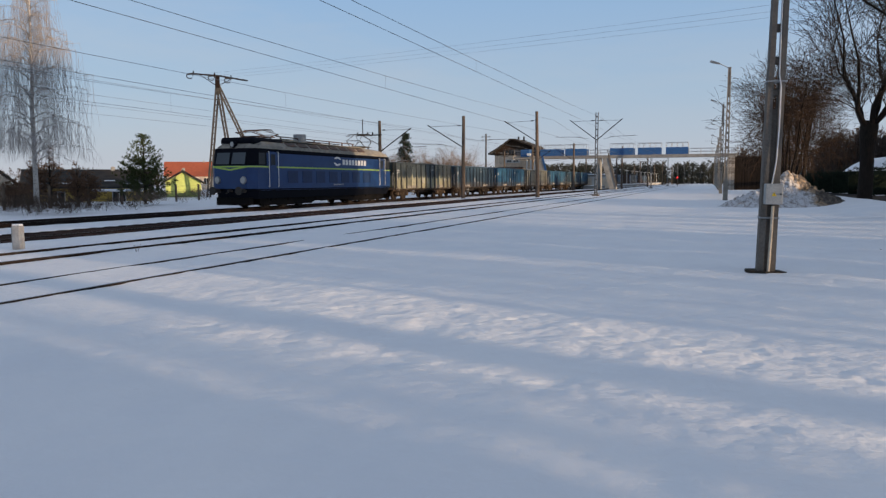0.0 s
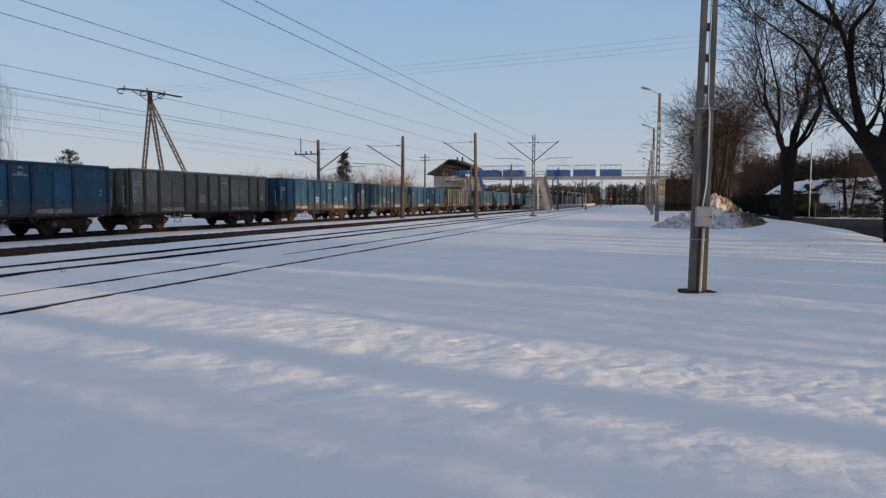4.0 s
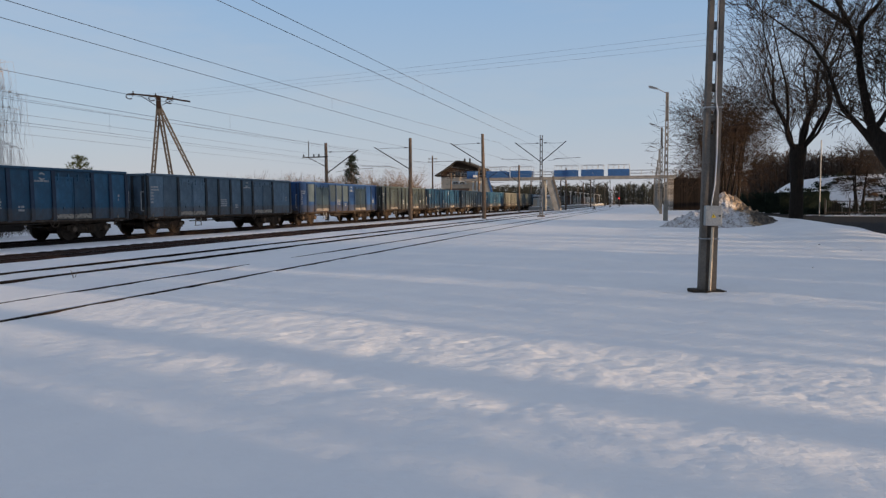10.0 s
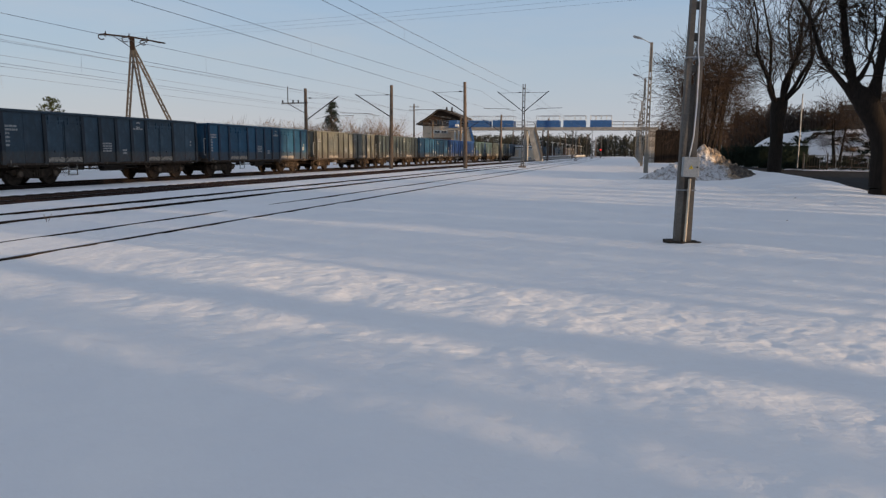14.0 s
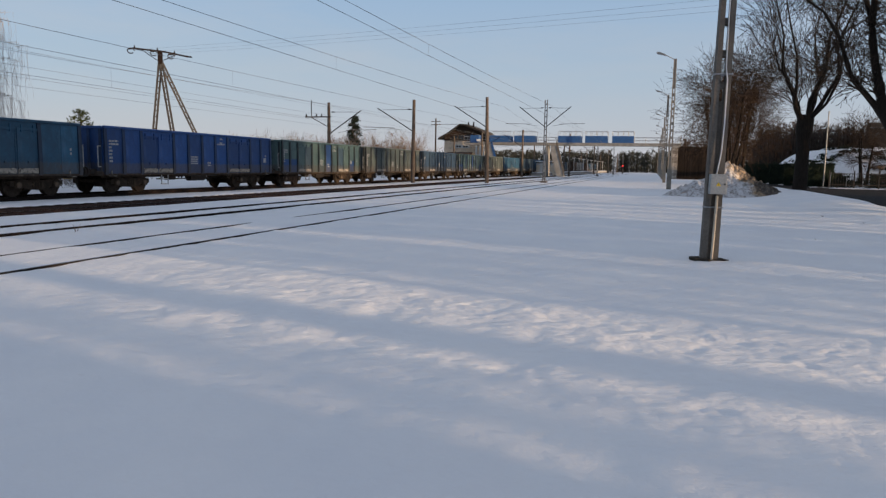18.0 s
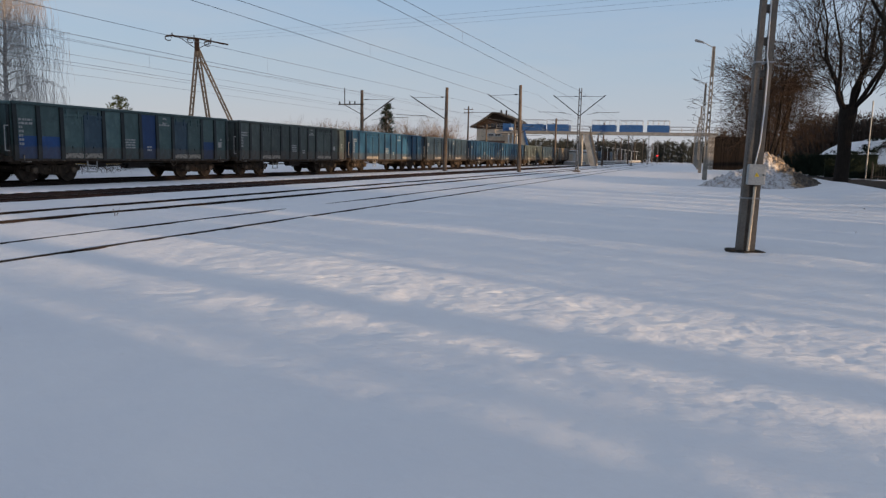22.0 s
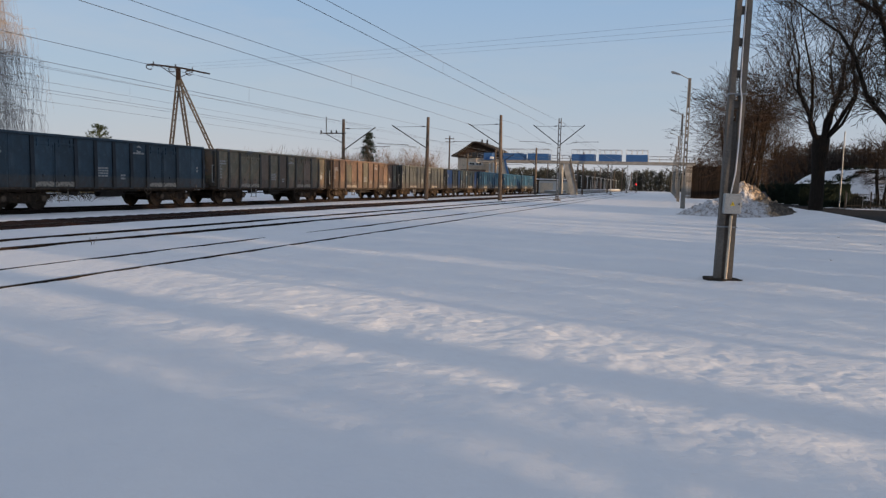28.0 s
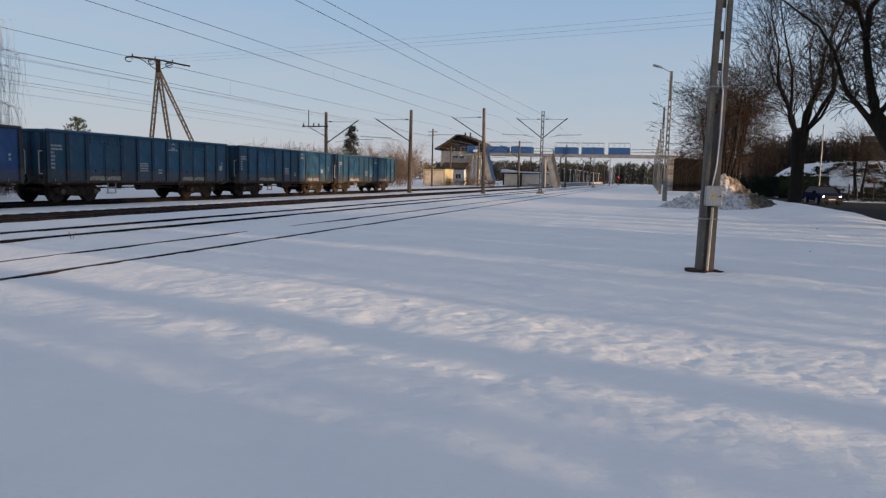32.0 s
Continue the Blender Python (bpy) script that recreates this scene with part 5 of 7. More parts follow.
def signal_box():
    h = thing("signal_box", pose(0, 127.5, 0), "cream signal box with glazed gable and dark broken hipped roof", "signal box")
    wall = part("lower_wall", box(B(), (-38.2, 0, 0), (-31.2, 7, 6.2)), MAT["sand_wall"], h)
    part("gable_wall", prism(B(), [(-38.2, 6.2), (-38.2, 6.9), (-37.3, 7.4), (-35.0, 8.95), (-34.4, 8.95), (-31.2, 7.75), (-30.4, 6.9), (-30.6, 6.2)], 1, -0.1, 6.9), MAT["brown_clad"], h)
    top = [(-39.2, 6.62), (-37.45, 7.62), (-35.1, 9.22), (-34.3, 9.22), (-31.0, 8.05), (-29.1, 6.45)]
    low = [(x, z - 0.26) for x, z in reversed(top)]
    part("roof", prism(B(), top + low, 1, -0.95, 7.9), MAT["roof_dark"], h)
    rib = [(-38.6, 7.05), (-37.0, 8.0), (-35.9, 8.75), (-33.4, 8.95), (-32.0, 8.45), (-30.2, 7.45)]
    for x, z in rib:
        part("roof_seam", bar(B(), (x, -0.97, z), (x, 7.9, z), 0.05, 0.06), MAT["roof_dark"], h)
    for k in range(4):
        window(h, -36.6 + 1.15 * k, -35.65 + 1.15 * k, -0.14, 6.5, 7.3 if k else 7.15, "brown_clad")
    for x in (-34.2, -33.2):
        part("chimney", box(B(), (x - 0.12, 2, 8.5), (x + 0.12, 2.3, 9.75), 0.02), MAT["rail_side"], h)
    part("string_course", box(B(), (-36.2, -0.06, 4.85), (-33.3, 0.0, 5.45), 0.02), MAT["white_wall"], wall)
    for x in (-37.6, -35.1, -32.6):
        part("pilaster", box(B(), (x - 0.15, -0.05, 0), (x + 0.15, 0.0, 6.2), 0.01), MAT["sand_wall"], wall)
    window(wall, -35.9, -34.9, -0.09, 4.95, 5.35)
    window(wall, -34.6, -33.6, -0.09, 4.95, 5.35)
    part("annex", box(B(), (-37.3, -2.4, 0), (-33.0, 0, 2.85)), MAT["white_wall"], h)
    part("annex_roof", prism(B(), [(-2.75, 2.78), (0.0, 3.95), (0.0, 4.1), (-2.75, 2.95)], 0, -37.6, -32.7), MAT["rust_roof"], h)
    part("door", box(B(), (-35.9, -2.44, 0), (-35.0, -2.4, 2.05), 0.01), MAT["roof_dark"], h)
    window(h, -34.6, -33.6, -2.43, 1.1, 2.0)


MAT["sand_wall"] = surface("stained_sand_render", (0.74, 0.59, 0.44), (0.62, 0.5, 0.38), 1.1, 0.9, c3=(0.3, 0.24, 0.18))
signal_box()


def garage(x, y, w, d, h, mat, label, roof="roof_dark"):
    g = thing("garage", pose(x, y, 0), label, "garage")
    part("wall", box(B(), (0, 0, 0), (w, d, h)), mat, g)
    part("roof", box(B(), (-0.2, -0.25, h), (w + 0.2, d + 0.2, h + 0.18), 0.03), MAT[roof], g)
    n = max(1, int(w / 3))
    for k in range(n):
        part("door", box(B(), (0.3 + k * w / n, -0.03, 0.0), (w / n - 0.3 + k * w / n, 0.0, h - 0.4), 0.01), MAT["cream"], g)
    return g


garage(-36.6, 112, 3.8, 5, 2.7, surface("yellow_concrete_wall", (0.50, 0.42, 0.27), (0.42, 0.35, 0.23), 2, 0.9), "low yellowish garage with a flat roof")
shed = garage(-25.4, 142, 6.4, 6, 2.4, MAT["white_wall"], "pale low outbuilding with a snowy roof beside the bridge")
lean = garage(-29.2, 141.5, 3.8, 6, 2.7, MAT["brown_clad"], "dark timber shed with a sloping snowy roof")
for hut, w in ((shed, 6.4), (lean, 3.8)):
    part("snow_cover", prism(B(), [(-0.3, 2.6), (w + 0.3, 2.6), (w + 0.3, 2.78), (-0.3, 3.25 if hut is lean else 2.85)], 1, -0.35, 6.2), bpy.data.materials["snow"], hut)


def low_house(x, y, w, d, h, ridge, wall, roof, label, turn=0.0):
    """A gabled house; the gable faces along its y, the ridge runs along x when turn is 0."""
    g = thing("house", pose(x, y, 0, 0, 0, turn), label, "house", "houses beyond the tracks")
    part("wall", box(B(), (-w / 2, -d / 2, 0), (w / 2, d / 2, h)), wall, g)
    bm = B()
    prism(bm, [(-d / 2, h), (d / 2, h), (0, ridge)], 0, -w / 2 + 0.02, w / 2 - 0.02)
    part("gable", bm, wall, g)
    for s in (-1, 1):
        a, b = Vector((0, ridge + 0.1)), Vector((s * (d / 2 + 0.5), h - 0.25))
        slope = part("roof", prism(B(), [(a.x, a.y), (b.x, b.y), (b.x, b.y + 0.16), (a.x, a.y + 0.16)], 0, -w / 2 - 0.4, w / 2 + 0.4), roof, g)
    part("chimney", box(B(), (w * 0.2, -0.25, ridge - 0.8), (w * 0.2 + 0.3, 0.1, ridge + 0.5), 0.03), MAT["deck"], g)
    for k in (-1, 1):
        window(g, k * w * 0.25 - 0.5, k * w * 0.25 + 0.5, -d / 2 - 0.02, h * 0.35, h * 0.8)
    return g


tile_red = surface("red_roof_tiles", (0.36, 0.085, 0.035), (0.29, 0.07, 0.03), 2, 0.8)
yellow_wall = surface("lime_yellow_wall", (0.47, 0.54, 0.17), (0.40, 0.47, 0.15), 2, 0.85)
low_house(-99, 117, 10, 9, 2.8, 5.3, MAT["cream"], tile_red, "house with a bright red tiled roof", 40)
low_house(-52.5, 60.5, 4.5, 3.4, 1.5, 2.5, yellow_wall, MAT["roof_dark"], "small lime-yellow shed with a gable", 131)
ochre = surface("ochre_wall", (0.72, 0.50, 0.12), (0.58, 0.40, 0.11), 2, 0.85)
bungalow = low_house(-50.0, 46.0, 9, 6, 2.5, 3.6, ochre, MAT["roof_dark"], "ochre bungalow with a dark partly snowy roof", 47.4)
part("snow_patch", prism(B(), [(-2.9, 2.55), (-1.4, 3.2), (-1.32, 3.3), (-2.9, 2.66)], 0, -2.2, 0.6), bpy.data.materials["snow"], bungalow)
for x0, x1, lift in ((-3.9, -2.9, 0.0), (1.2, 2.0, 0.25), (2.6, 4.2, 0.0)):
    part("snow_patch", prism(B(), [(-2.9 + 2 * lift, 2.55 + lift * 0.85), (-1.7, 3.06), (-1.62, 3.16), (-2.9 + 2 * lift, 2.66 + lift * 0.85)], 0, x0, x1), bpy.data.materials["snow"], bungalow)
part("snow_eave", box(B(), (-1.2, -4.3, 2.0), (4.2, -3.2, 2.2), 0.04), bpy.data.materials["snow"], bungalow)
gabled = low_house(-48.0, 34.4, 7, 5.6, 2.7, 5.2, MAT["cream"], MAT["roof_dark"], "cream house with a dark gable roof", 143)
for sunk, deep in ((bungalow, 1.25), (gabled, 1.7)):
    sunk.matrix_basis = Matrix.Translation((0, 0, -deep)) @ sunk.matrix_basis


def platform():
    p = thing("platform", pose(-21.3, 0, 0), "low concrete platform edge with snow", "platform", kind="structure")
    part("slab", box(B(), (-1.2, 132, 0), (1.4, 330, 0.55), 0.03), MAT["deck"], p)
    part("snow_cover", box(B(), (-1.1, 132.1, 0.55), (1.3, 330, 0.62), 0.02), bpy.data.materials["snow"], p)
    post = shared("platform_post", lambda: box(tube(B(), (0, 0, 0.6), (0, 0, 4.2), 0.07, n=6), (-0.45, -0.1, 4.1), (0.45, 0.1, 4.25)))
    for k in range(14):
        ob = put("platform_lamp", post, MAT["white_wall"], None, pose(-21.3, 140 + 13 * k, 0))
        tagged(ob, "pale slim platform lamp post", "lamp post", "platform lamps")
    for y in (200, 240):
        s = thing("platform_shelter", pose(-22, y, 0.6), "low reddish-brown platform shelter", "shelter")
        part("back", box(B(), (-1.2, 0, 0), (-1.1, 14, 2.6)), MAT["brown_clad"], s)
        part("roof", box(B(), (-1.4, -0.3, 2.6), (1.0, 14.3, 2.78), 0.03), MAT["roof_dark"], s)
        for k in range(4):
            part("post", box(B(), (0.7, 0.2 + 4.4 * k, 0), (0.8, 0.3 + 4.4 * k, 2.6)), MAT["white_wall"], s)


platform()


# ---- trees ----
def grow(bm, p, d, length, r, level, rnd, spread, lift, droop=0.0, sides=5, kids=(3, 4), min_r=0.006):
    """One limb with its smaller limbs, bending on the way."""
    steps = 4 if level > 1 else 2
    for k in range(steps):
        d = (d + Vector((rnd.gauss(0, 0.25), rnd.gauss(0, 0.25), rnd.gauss(0, 0.19) + lift * 0.1 - droop * 0.25))).normalized()
        q = p + d * length / steps
        r2 = max(min_r, r * (0.80 if level > 0 else 0.6))
        tube(bm, p, q, r, r2, max(3, min(sides, 3 + level)), caps=False)
        p, r = q, r2
        if level > 0 and (k > 0 or level < 3):
            for _ in range(rnd.randint(*kids) if k == steps - 1 else rnd.randint(1, 2)):
                u = d.orthogonal().normalized()
                w = d.cross(u)
                a = rnd.uniform(0, 2 * math.pi)
                s = spread * rnd.uniform(0.5, 1.25)
                nd = (d + (u * math.cos(a) + w * math.sin(a)) * s + Vector((0, 0, lift * 0.25))).normalized()
                grow(bm, p, nd, length * rnd.uniform(0.5, 0.78), r * rnd.uniform(0.5, 0.75), level - 1, rnd, spread, lift, droop, sides, kids, min_r)


def limb(bm, pts, radii, n=9):
    for k in range(len(pts) - 1):
        tube(bm, pts[k], pts[k + 1], radii[k], radii[k + 1], n, caps=False)


MAT["dark_twig"] = plain("dark_bare_twigs", (0.036, 0.026, 0.02), 0.9)
MAT["dark_bark"] = surface("dark_tree_bark", (0.026, 0.02, 0.016), (0.016, 0.013, 0.011), 5, 0.95, stretch=(3, 3, 0.6), bumps=0.7)


def near_tree(x, y, label, trunk, trunk_r, limbs, seed, rot=0.0, level=4, length=2.0, kids=(2, 3), thick=0.66, boughs=2, twig=0.008, bark="bark", slim=1.0):
    """A pollarded street tree: knobbly trunk, hand-placed main limbs, and boughs branching from them."""
    t = thing("roadside_tree", pose(x, y, -0.1, 0, 0, rot), label, "tree", "bare roadside trees")
    rnd = random.Random(seed)
    bm = B()
    limb(bm, trunk, [q * thick for q in trunk_r], 14)
    part("trunk", bm, MAT[bark], t, smooth=True)
    for pts, radii in limbs:
        bm = B()
        limb(bm, pts, [q * thick * (0.9 if k < 2 else 0.9 * slim) for k, q in enumerate(radii)], 8)
        part("limb", bm, MAT[bark], t, smooth=True)
    bm = B()
    for pts, radii in limbs:
        pts = [Vector(p) for p in pts]
        for k in range(1, len(pts)):
            d = (pts[k] - pts[k - 1]).normalized()
            for _ in range(boughs if k < len(pts) - 1 else boughs + 2):
                nd = (d + Vector((rnd.gauss(0, 0.6), rnd.gauss(0, 0.6), rnd.gauss(0.25, 0.3)))).normalized()
                grow(bm, pts[k], nd, length * rnd.uniform(0.7, 1.3), max(0.018, min(0.06, radii[k] * 0.32)), level - 1, rnd, 0.75, 0.3, 0.02, 4, kids, twig)
    tagged(part("crown", bm, MAT["dark_twig"], t), kind="stuff")
    return t


near_tree(8.92, 29.5, "big dark leaning tree with bare spreading limbs",
          [(0.02, 0, -0.15), (0, 0, 0.15), (-0.05, 0, 0.45), (-0.11, 0, 1.9), (-0.24, 0, 2.4), (-0.42, 0, 2.85), (-0.72, 0, 3.45), (-1.0, 0, 3.85), (-1.16, 0, 4.1)], [0.52, 0.43, 0.39, 0.36, 0.34, 0.35, 0.42, 0.36, 0.2],
          [([(-0.80, 0, 3.4), (-1.08, 0, 3.9), (-1.3, 0, 4.4), (-1.56, 0.1, 5.6), (-1.77, 0.2, 7.2), (-2.1, 0.3, 8.25), (-2.56, 0.5, 9.3), (-3.1, 0.6, 10.6), (-3.4, 0.7, 11.8)], [0.34, 0.31, 0.28, 0.23, 0.17, 0.13, 0.1, 0.07, 0.04]),
           ([(-0.95, 0, 3.5), (-1.2, 0, 3.8), (-1.5, 0, 4.12), (-2.36, -0.1, 5.15), (-2.84, -0.2, 6.5), (-3.43, -0.3, 7.4), (-4.2, -0.4, 7.95), (-5.2, -0.6, 8.7)], [0.24, 0.21, 0.18, 0.14, 0.11, 0.08, 0.06, 0.03]),
           ([(-0.62, 0, 3.15), (-0.56, 0, 3.75), (-0.47, 0, 4.4), (-0.37, 0, 5.45), (-0.22, 0.1, 6.9), (-0.33, 0.2, 8.1), (-0.19, 0.3, 9.15), (-0.1, 0.4, 10.4), (0.2, 0.5, 11.6)], [0.33, 0.31, 0.28, 0.25, 0.17, 0.13, 0.1, 0.07, 0.04]),
           ([(-0.38, 0, 5.2), (0.24, -0.1, 5.75), (1.0, -0.2, 6.05), (1.7, -0.3, 6.6), (2.8, -0.4, 7.5)], [0.16, 0.12, 0.1, 0.07, 0.04]),
           ([(-0.24, 0.1, 6.6), (0.5, 0.2, 7.2), (1.3, 0.4, 7.5), (2.4, 0.5, 8.3)], [0.13, 0.1, 0.07, 0.04]),
           ([(-1.77, 0.1, 6.9), (-1.8, -0.2, 8.0), (-1.26, -0.6, 8.7), (-0.96, -0.9, 9.8), (-0.6, -1.2, 11.0)], [0.15, 0.12, 0.1, 0.07, 0.03]),
           ([(-1.25, 0, 4.2), (-0.99, 0, 4.5), (-0.78, 0, 5.0), (-0.66, -0.1, 5.9), (-0.9, -0.3, 7.2)], [0.13, 0.11, 0.09, 0.07, 0.03]),
           ([(-2.05, 0.3, 8.1), (-3.2, 0.2, 8.9), (-4.6, 0.0, 10.0), (-5.6, -0.1, 10.6)], [0.11, 0.08, 0.05, 0.03]),
           ([(0.45, 0.15, -0.1), (0.42, 0.15, 0.5), (0.44, 0.1, 2.0), (0.72, 0.1, 3.56), (1.05, 0.0, 5.0), (1.6, -0.2, 7.2), (2.0, -0.3, 9.4)], [0.42, 0.36, 0.31, 0.26, 0.2, 0.12, 0.05])], 11, level=4, length=1.6, kids=(2, 2), thick=1.0, boughs=1, twig=0.010, bark="dark_bark", slim=0.68)


def fan(count, seed):
    """Thin limbs fanning up from a pollard's head, bending outwards and up again."""
    rnd = random.Random(seed)
    out = []
    for k in range(count):
        a = 2 * math.pi * k / count + rnd.uniform(-0.3, 0.3)
        wide, high = rnd.uniform(0.9, 3.9), rnd.uniform(11.0, 15.5)
        c, s = math.cos(a), math.sin(a)
        pts = [(0.3 * c, 0.3 * s, 4.9)]
        for q in (0.12, 0.3, 0.5, 0.72, 1.0):
            bend = wide * q ** 0.8 + rnd.gauss(0, 0.22)
            pts.append((0.3 * c + bend * c + rnd.gauss(0, 0.26), 0.3 * s + bend * s + rnd.gauss(0, 0.26), 4.9 + (high - 4.9) * q))
        r = rnd.uniform(0.11, 0.19)
        out.append((pts, [r, r * 0.85, r * 0.66, r * 0.5, r * 0.34, r * 0.18]))
    return out


near_tree(8.82, 50.2, "pollarded bare tree with thick upright trunk beside the road",
          [(0, 0, 0), (0, 0, 0.5), (0.02, 0, 2.5), (0.0, 0, 3.7), (0.02, 0, 4.5), (0.05, 0, 5.0), (0.05, 0, 5.25)], [0.55, 0.43, 0.385, 0.41, 0.51, 0.5, 0.28],
          fan(9, 12), 12, level=3, length=2.3, kids=(2, 3), boughs=2, twig=0.012, thick=1.0, bark="dark_bark")


MAT["brown_twig"] = plain("brown_twigs", (0.05, 0.033, 0.023), 0.9)


def many_stem(x, y, h, seed, stems=6, label="multi-stemmed bare tree with fine brown twigs"):
    t = thing("bare_tree", pose(x, y, -0.05), label, "tree", "bare trees behind the snow heap")
    rnd = random.Random(seed)
    bm = B()
    tw = B()
    for k in range(stems):
        a = k * 2 * math.pi / stems + rnd.uniform(-0.4, 0.4)
        lean = rnd.uniform(0.04, 0.2)
        p = Vector((0.25 * math.cos(a), 0.25 * math.sin(a), 0))
        d = Vector((math.cos(a) * lean, math.sin(a) * lean, 1)).normalized()
        r = rnd.uniform(0.12, 0.2)
        pts, rr = [p], [r]
        L = h * rnd.uniform(0.5, 0.68)
        for j in range(4):
            d = (d + Vector((rnd.gauss(0, 0.06), rnd.gauss(0, 0.06), 0))).normalized()
            pts.append(pts[-1] + d * L / 4)
            rr.append(rr[-1] * 0.74)
        limb(bm, pts, rr, 6)
        for j in range(2, 5):
            for _ in range(5):
                nd = (d * (0.15 if j < 3 else 0.6) + Vector((rnd.gauss(0, 0.9), rnd.gauss(0, 0.9), rnd.uniform(-0.05, 0.4)))).normalized()
                grow(tw, pts[j], nd, h * rnd.uniform(0.12, 0.22), rr[j] * 0.34, 2, rnd, 0.95, 0.1, 0.0, 3, (2, 4), 0.011)
    part("trunk", bm, MAT["dark_bark"], t)
    tagged(part("crown", tw, MAT["brown_twig"], t), kind="stuff")
    return t


first = many_stem(6.3, 70, 15.0, 21, 6)
many_stem(8.0, 78, 16.4, 22, 6)
copy_thing(first, pose(6.6, 88, 0, 0, 0, 140) @ Matrix.Scale(1.15, 4))
behind = many_stem(20.5, 83, 10.0, 23, 3, "spreading bare tree on the snowy bank")
copy_thing(behind, pose(27.5, 88, 0.8, 0, 0, 80))


def birch():
    t = thing("weeping_birch", pose(-33.42, 27.35, 0), "weeping birch with white trunk and hanging bare twigs", "tree")
    rnd = random.Random(31)
    white = surface("birch_bark", (0.52, 0.49, 0.45), (0.36, 0.33, 0.30), 3, 0.85, stretch=(1, 1, 2.5), c3=(0.04, 0.035, 0.03), cut=(0.58, 0.66))
    bm = B()
    pts = [(0, 0, 0), (0.05, 0, 1.2), (0.0, 0.05, 3.0), (-0.05, 0.1, 5.2), (0.1, 0.1, 7.4), (0.15, 0.1, 9.6), (0.2, 0.1, 11.6)]
    limb(bm, pts, [0.16, 0.125, 0.11, 0.095, 0.072, 0.05, 0.018], 10)
    part("trunk", bm, white, t, smooth=True)
    tw, arms = B(), B()
    for k in range(46):
        z = 2.4 + 8.6 * (k + rnd.random()) / 46
        a = k * 2.4 + rnd.uniform(-0.4, 0.4)
        rise = rnd.uniform(0.7, 1.5)
        d = Vector((math.cos(a), math.sin(a), rise)).normalized()
        p = Vector((0.05, 0.06, z))
        reach = rnd.uniform(0.75, 1.1) * (3.3 if z < 5.5 else 3.3 - 0.36 * (z - 5.5))
        r = 0.035
        for j in range(7):
            d = (d + Vector((rnd.gauss(0, 0.12), rnd.gauss(0, 0.12), -0.2))).normalized()
            q = p + d * reach / 7
            tube(arms, p, q, r, r * 0.8, 4, caps=False)
            p, r = q, r * 0.8
            if j < 1:
                continue
            for _ in range(6):
                end = min(rnd.uniform(0.9, 3.6), p.z - rnd.uniform(2.4, 3.4))
                if end < 0.4:
                    continue
                v = Vector((rnd.gauss(0, 0.10), rnd.gauss(0, 0.10), -1))
                o, e = p, p + Vector((rnd.gauss(0, 0.22), rnd.gauss(0, 0.22), rnd.uniform(-0.05, 0.12)))
                tube(tw, o, e, 0.007, 0.005, 3, caps=False)
                for i in range(4):
                    o, e = e, e + v * end / 4 + Vector((rnd.gauss(0, 0.05), rnd.gauss(0, 0.05), 0))
                    tube(tw, o, e, 0.005, 0.004, 3, caps=False)
                    if i in (1, 2):
                        tube(tw, o, o + Vector((rnd.gauss(0, 0.16), rnd.gauss(0, 0.16), -rnd.uniform(0.3, 0.7))), 0.004, 0.003, 3, caps=False)
    tagged(part("limbwork", arms, plain("birch_limbs", (0.34, 0.315, 0.29), 0.9), t), kind="stuff")
    tagged(part("hanging_foliage", tw, plain("birch_twigs", (0.33, 0.30, 0.285), 0.9), t), kind="stuff")


birch()
MAT["needles"] = surface("pine_needles", (0.04, 0.056, 0.02), (0.062, 0.074, 0.026), 1.5, 0.85, bumps=0)
MAT["dark_needles"] = surface("spruce_needles", (0.013, 0.021, 0.015), (0.02, 0.029, 0.019), 1.5, 0.9, bumps=0)


def tufts(bm, p, d, n, size, rnd):
    """A spray of thin needle blades round a shoot."""
    for _ in range(n):
        v = (d * 0.7 + Vector((rnd.gauss(0, 0.6), rnd.gauss(0, 0.6), rnd.gauss(0.1, 0.5)))).normalized() * size * rnd.uniform(0.6, 1.2)
        s = v.orthogonal().normalized() * size * 0.1
        a = [bm.verts.new(c) for c in (p - s, p + s, p + v)]
        bm.faces.new(a)


def conifer(name, x, y, h, w, seed, mat, label, whorls=11, dense=7, up=0.35, full=False):
    t = thing(name, pose(x, y, 0), label, "tree")
    rnd = random.Random(seed)
    part("trunk", tube(B(), (0, 0, 0), (0, 0, h * 0.97), h * 0.022 + 0.04, 0.015, 8, caps=False), MAT["bark"], t)
    wood, green = B(), B()
    for k in range(whorls):
        u = 0.1 + 0.88 * k / (whorls - 1)
        z = h * u
        L = w * (1.03 - u) ** 0.75 * (0.75 if k == 0 else 1)
        for j in range(dense if full else max(3, int(dense * (1.25 - u)))):
            a = rnd.uniform(0, 2 * math.pi)
            d = Vector((math.cos(a), math.sin(a), up * rnd.uniform(0.4, 1.3))).normalized()
            p = Vector((0, 0, z + rnd.gauss(0, h * 0.015)))
            reach = L * rnd.uniform(0.6, 1.12)
            tube(wood, p, p + d * reach, 0.02, 0.006, 3, caps=False)
            for i in range(4):
                c = p + d * reach * (0.35 + 0.65 * i / 3)
                for _ in range(3 if u < 0.75 or full else 1):
                    tufts(green, c + Vector((rnd.gauss(0, 0.12), rnd.gauss(0, 0.12), rnd.gauss(0, 0.08))) * w * 0.6, d, 7, 0.2 * w * 0.55, rnd)
    tagged(part("branchwork", wood, MAT["bark"], t), kind="stuff")
    tagged(part("needles", green, mat, t), kind="stuff")
    return t


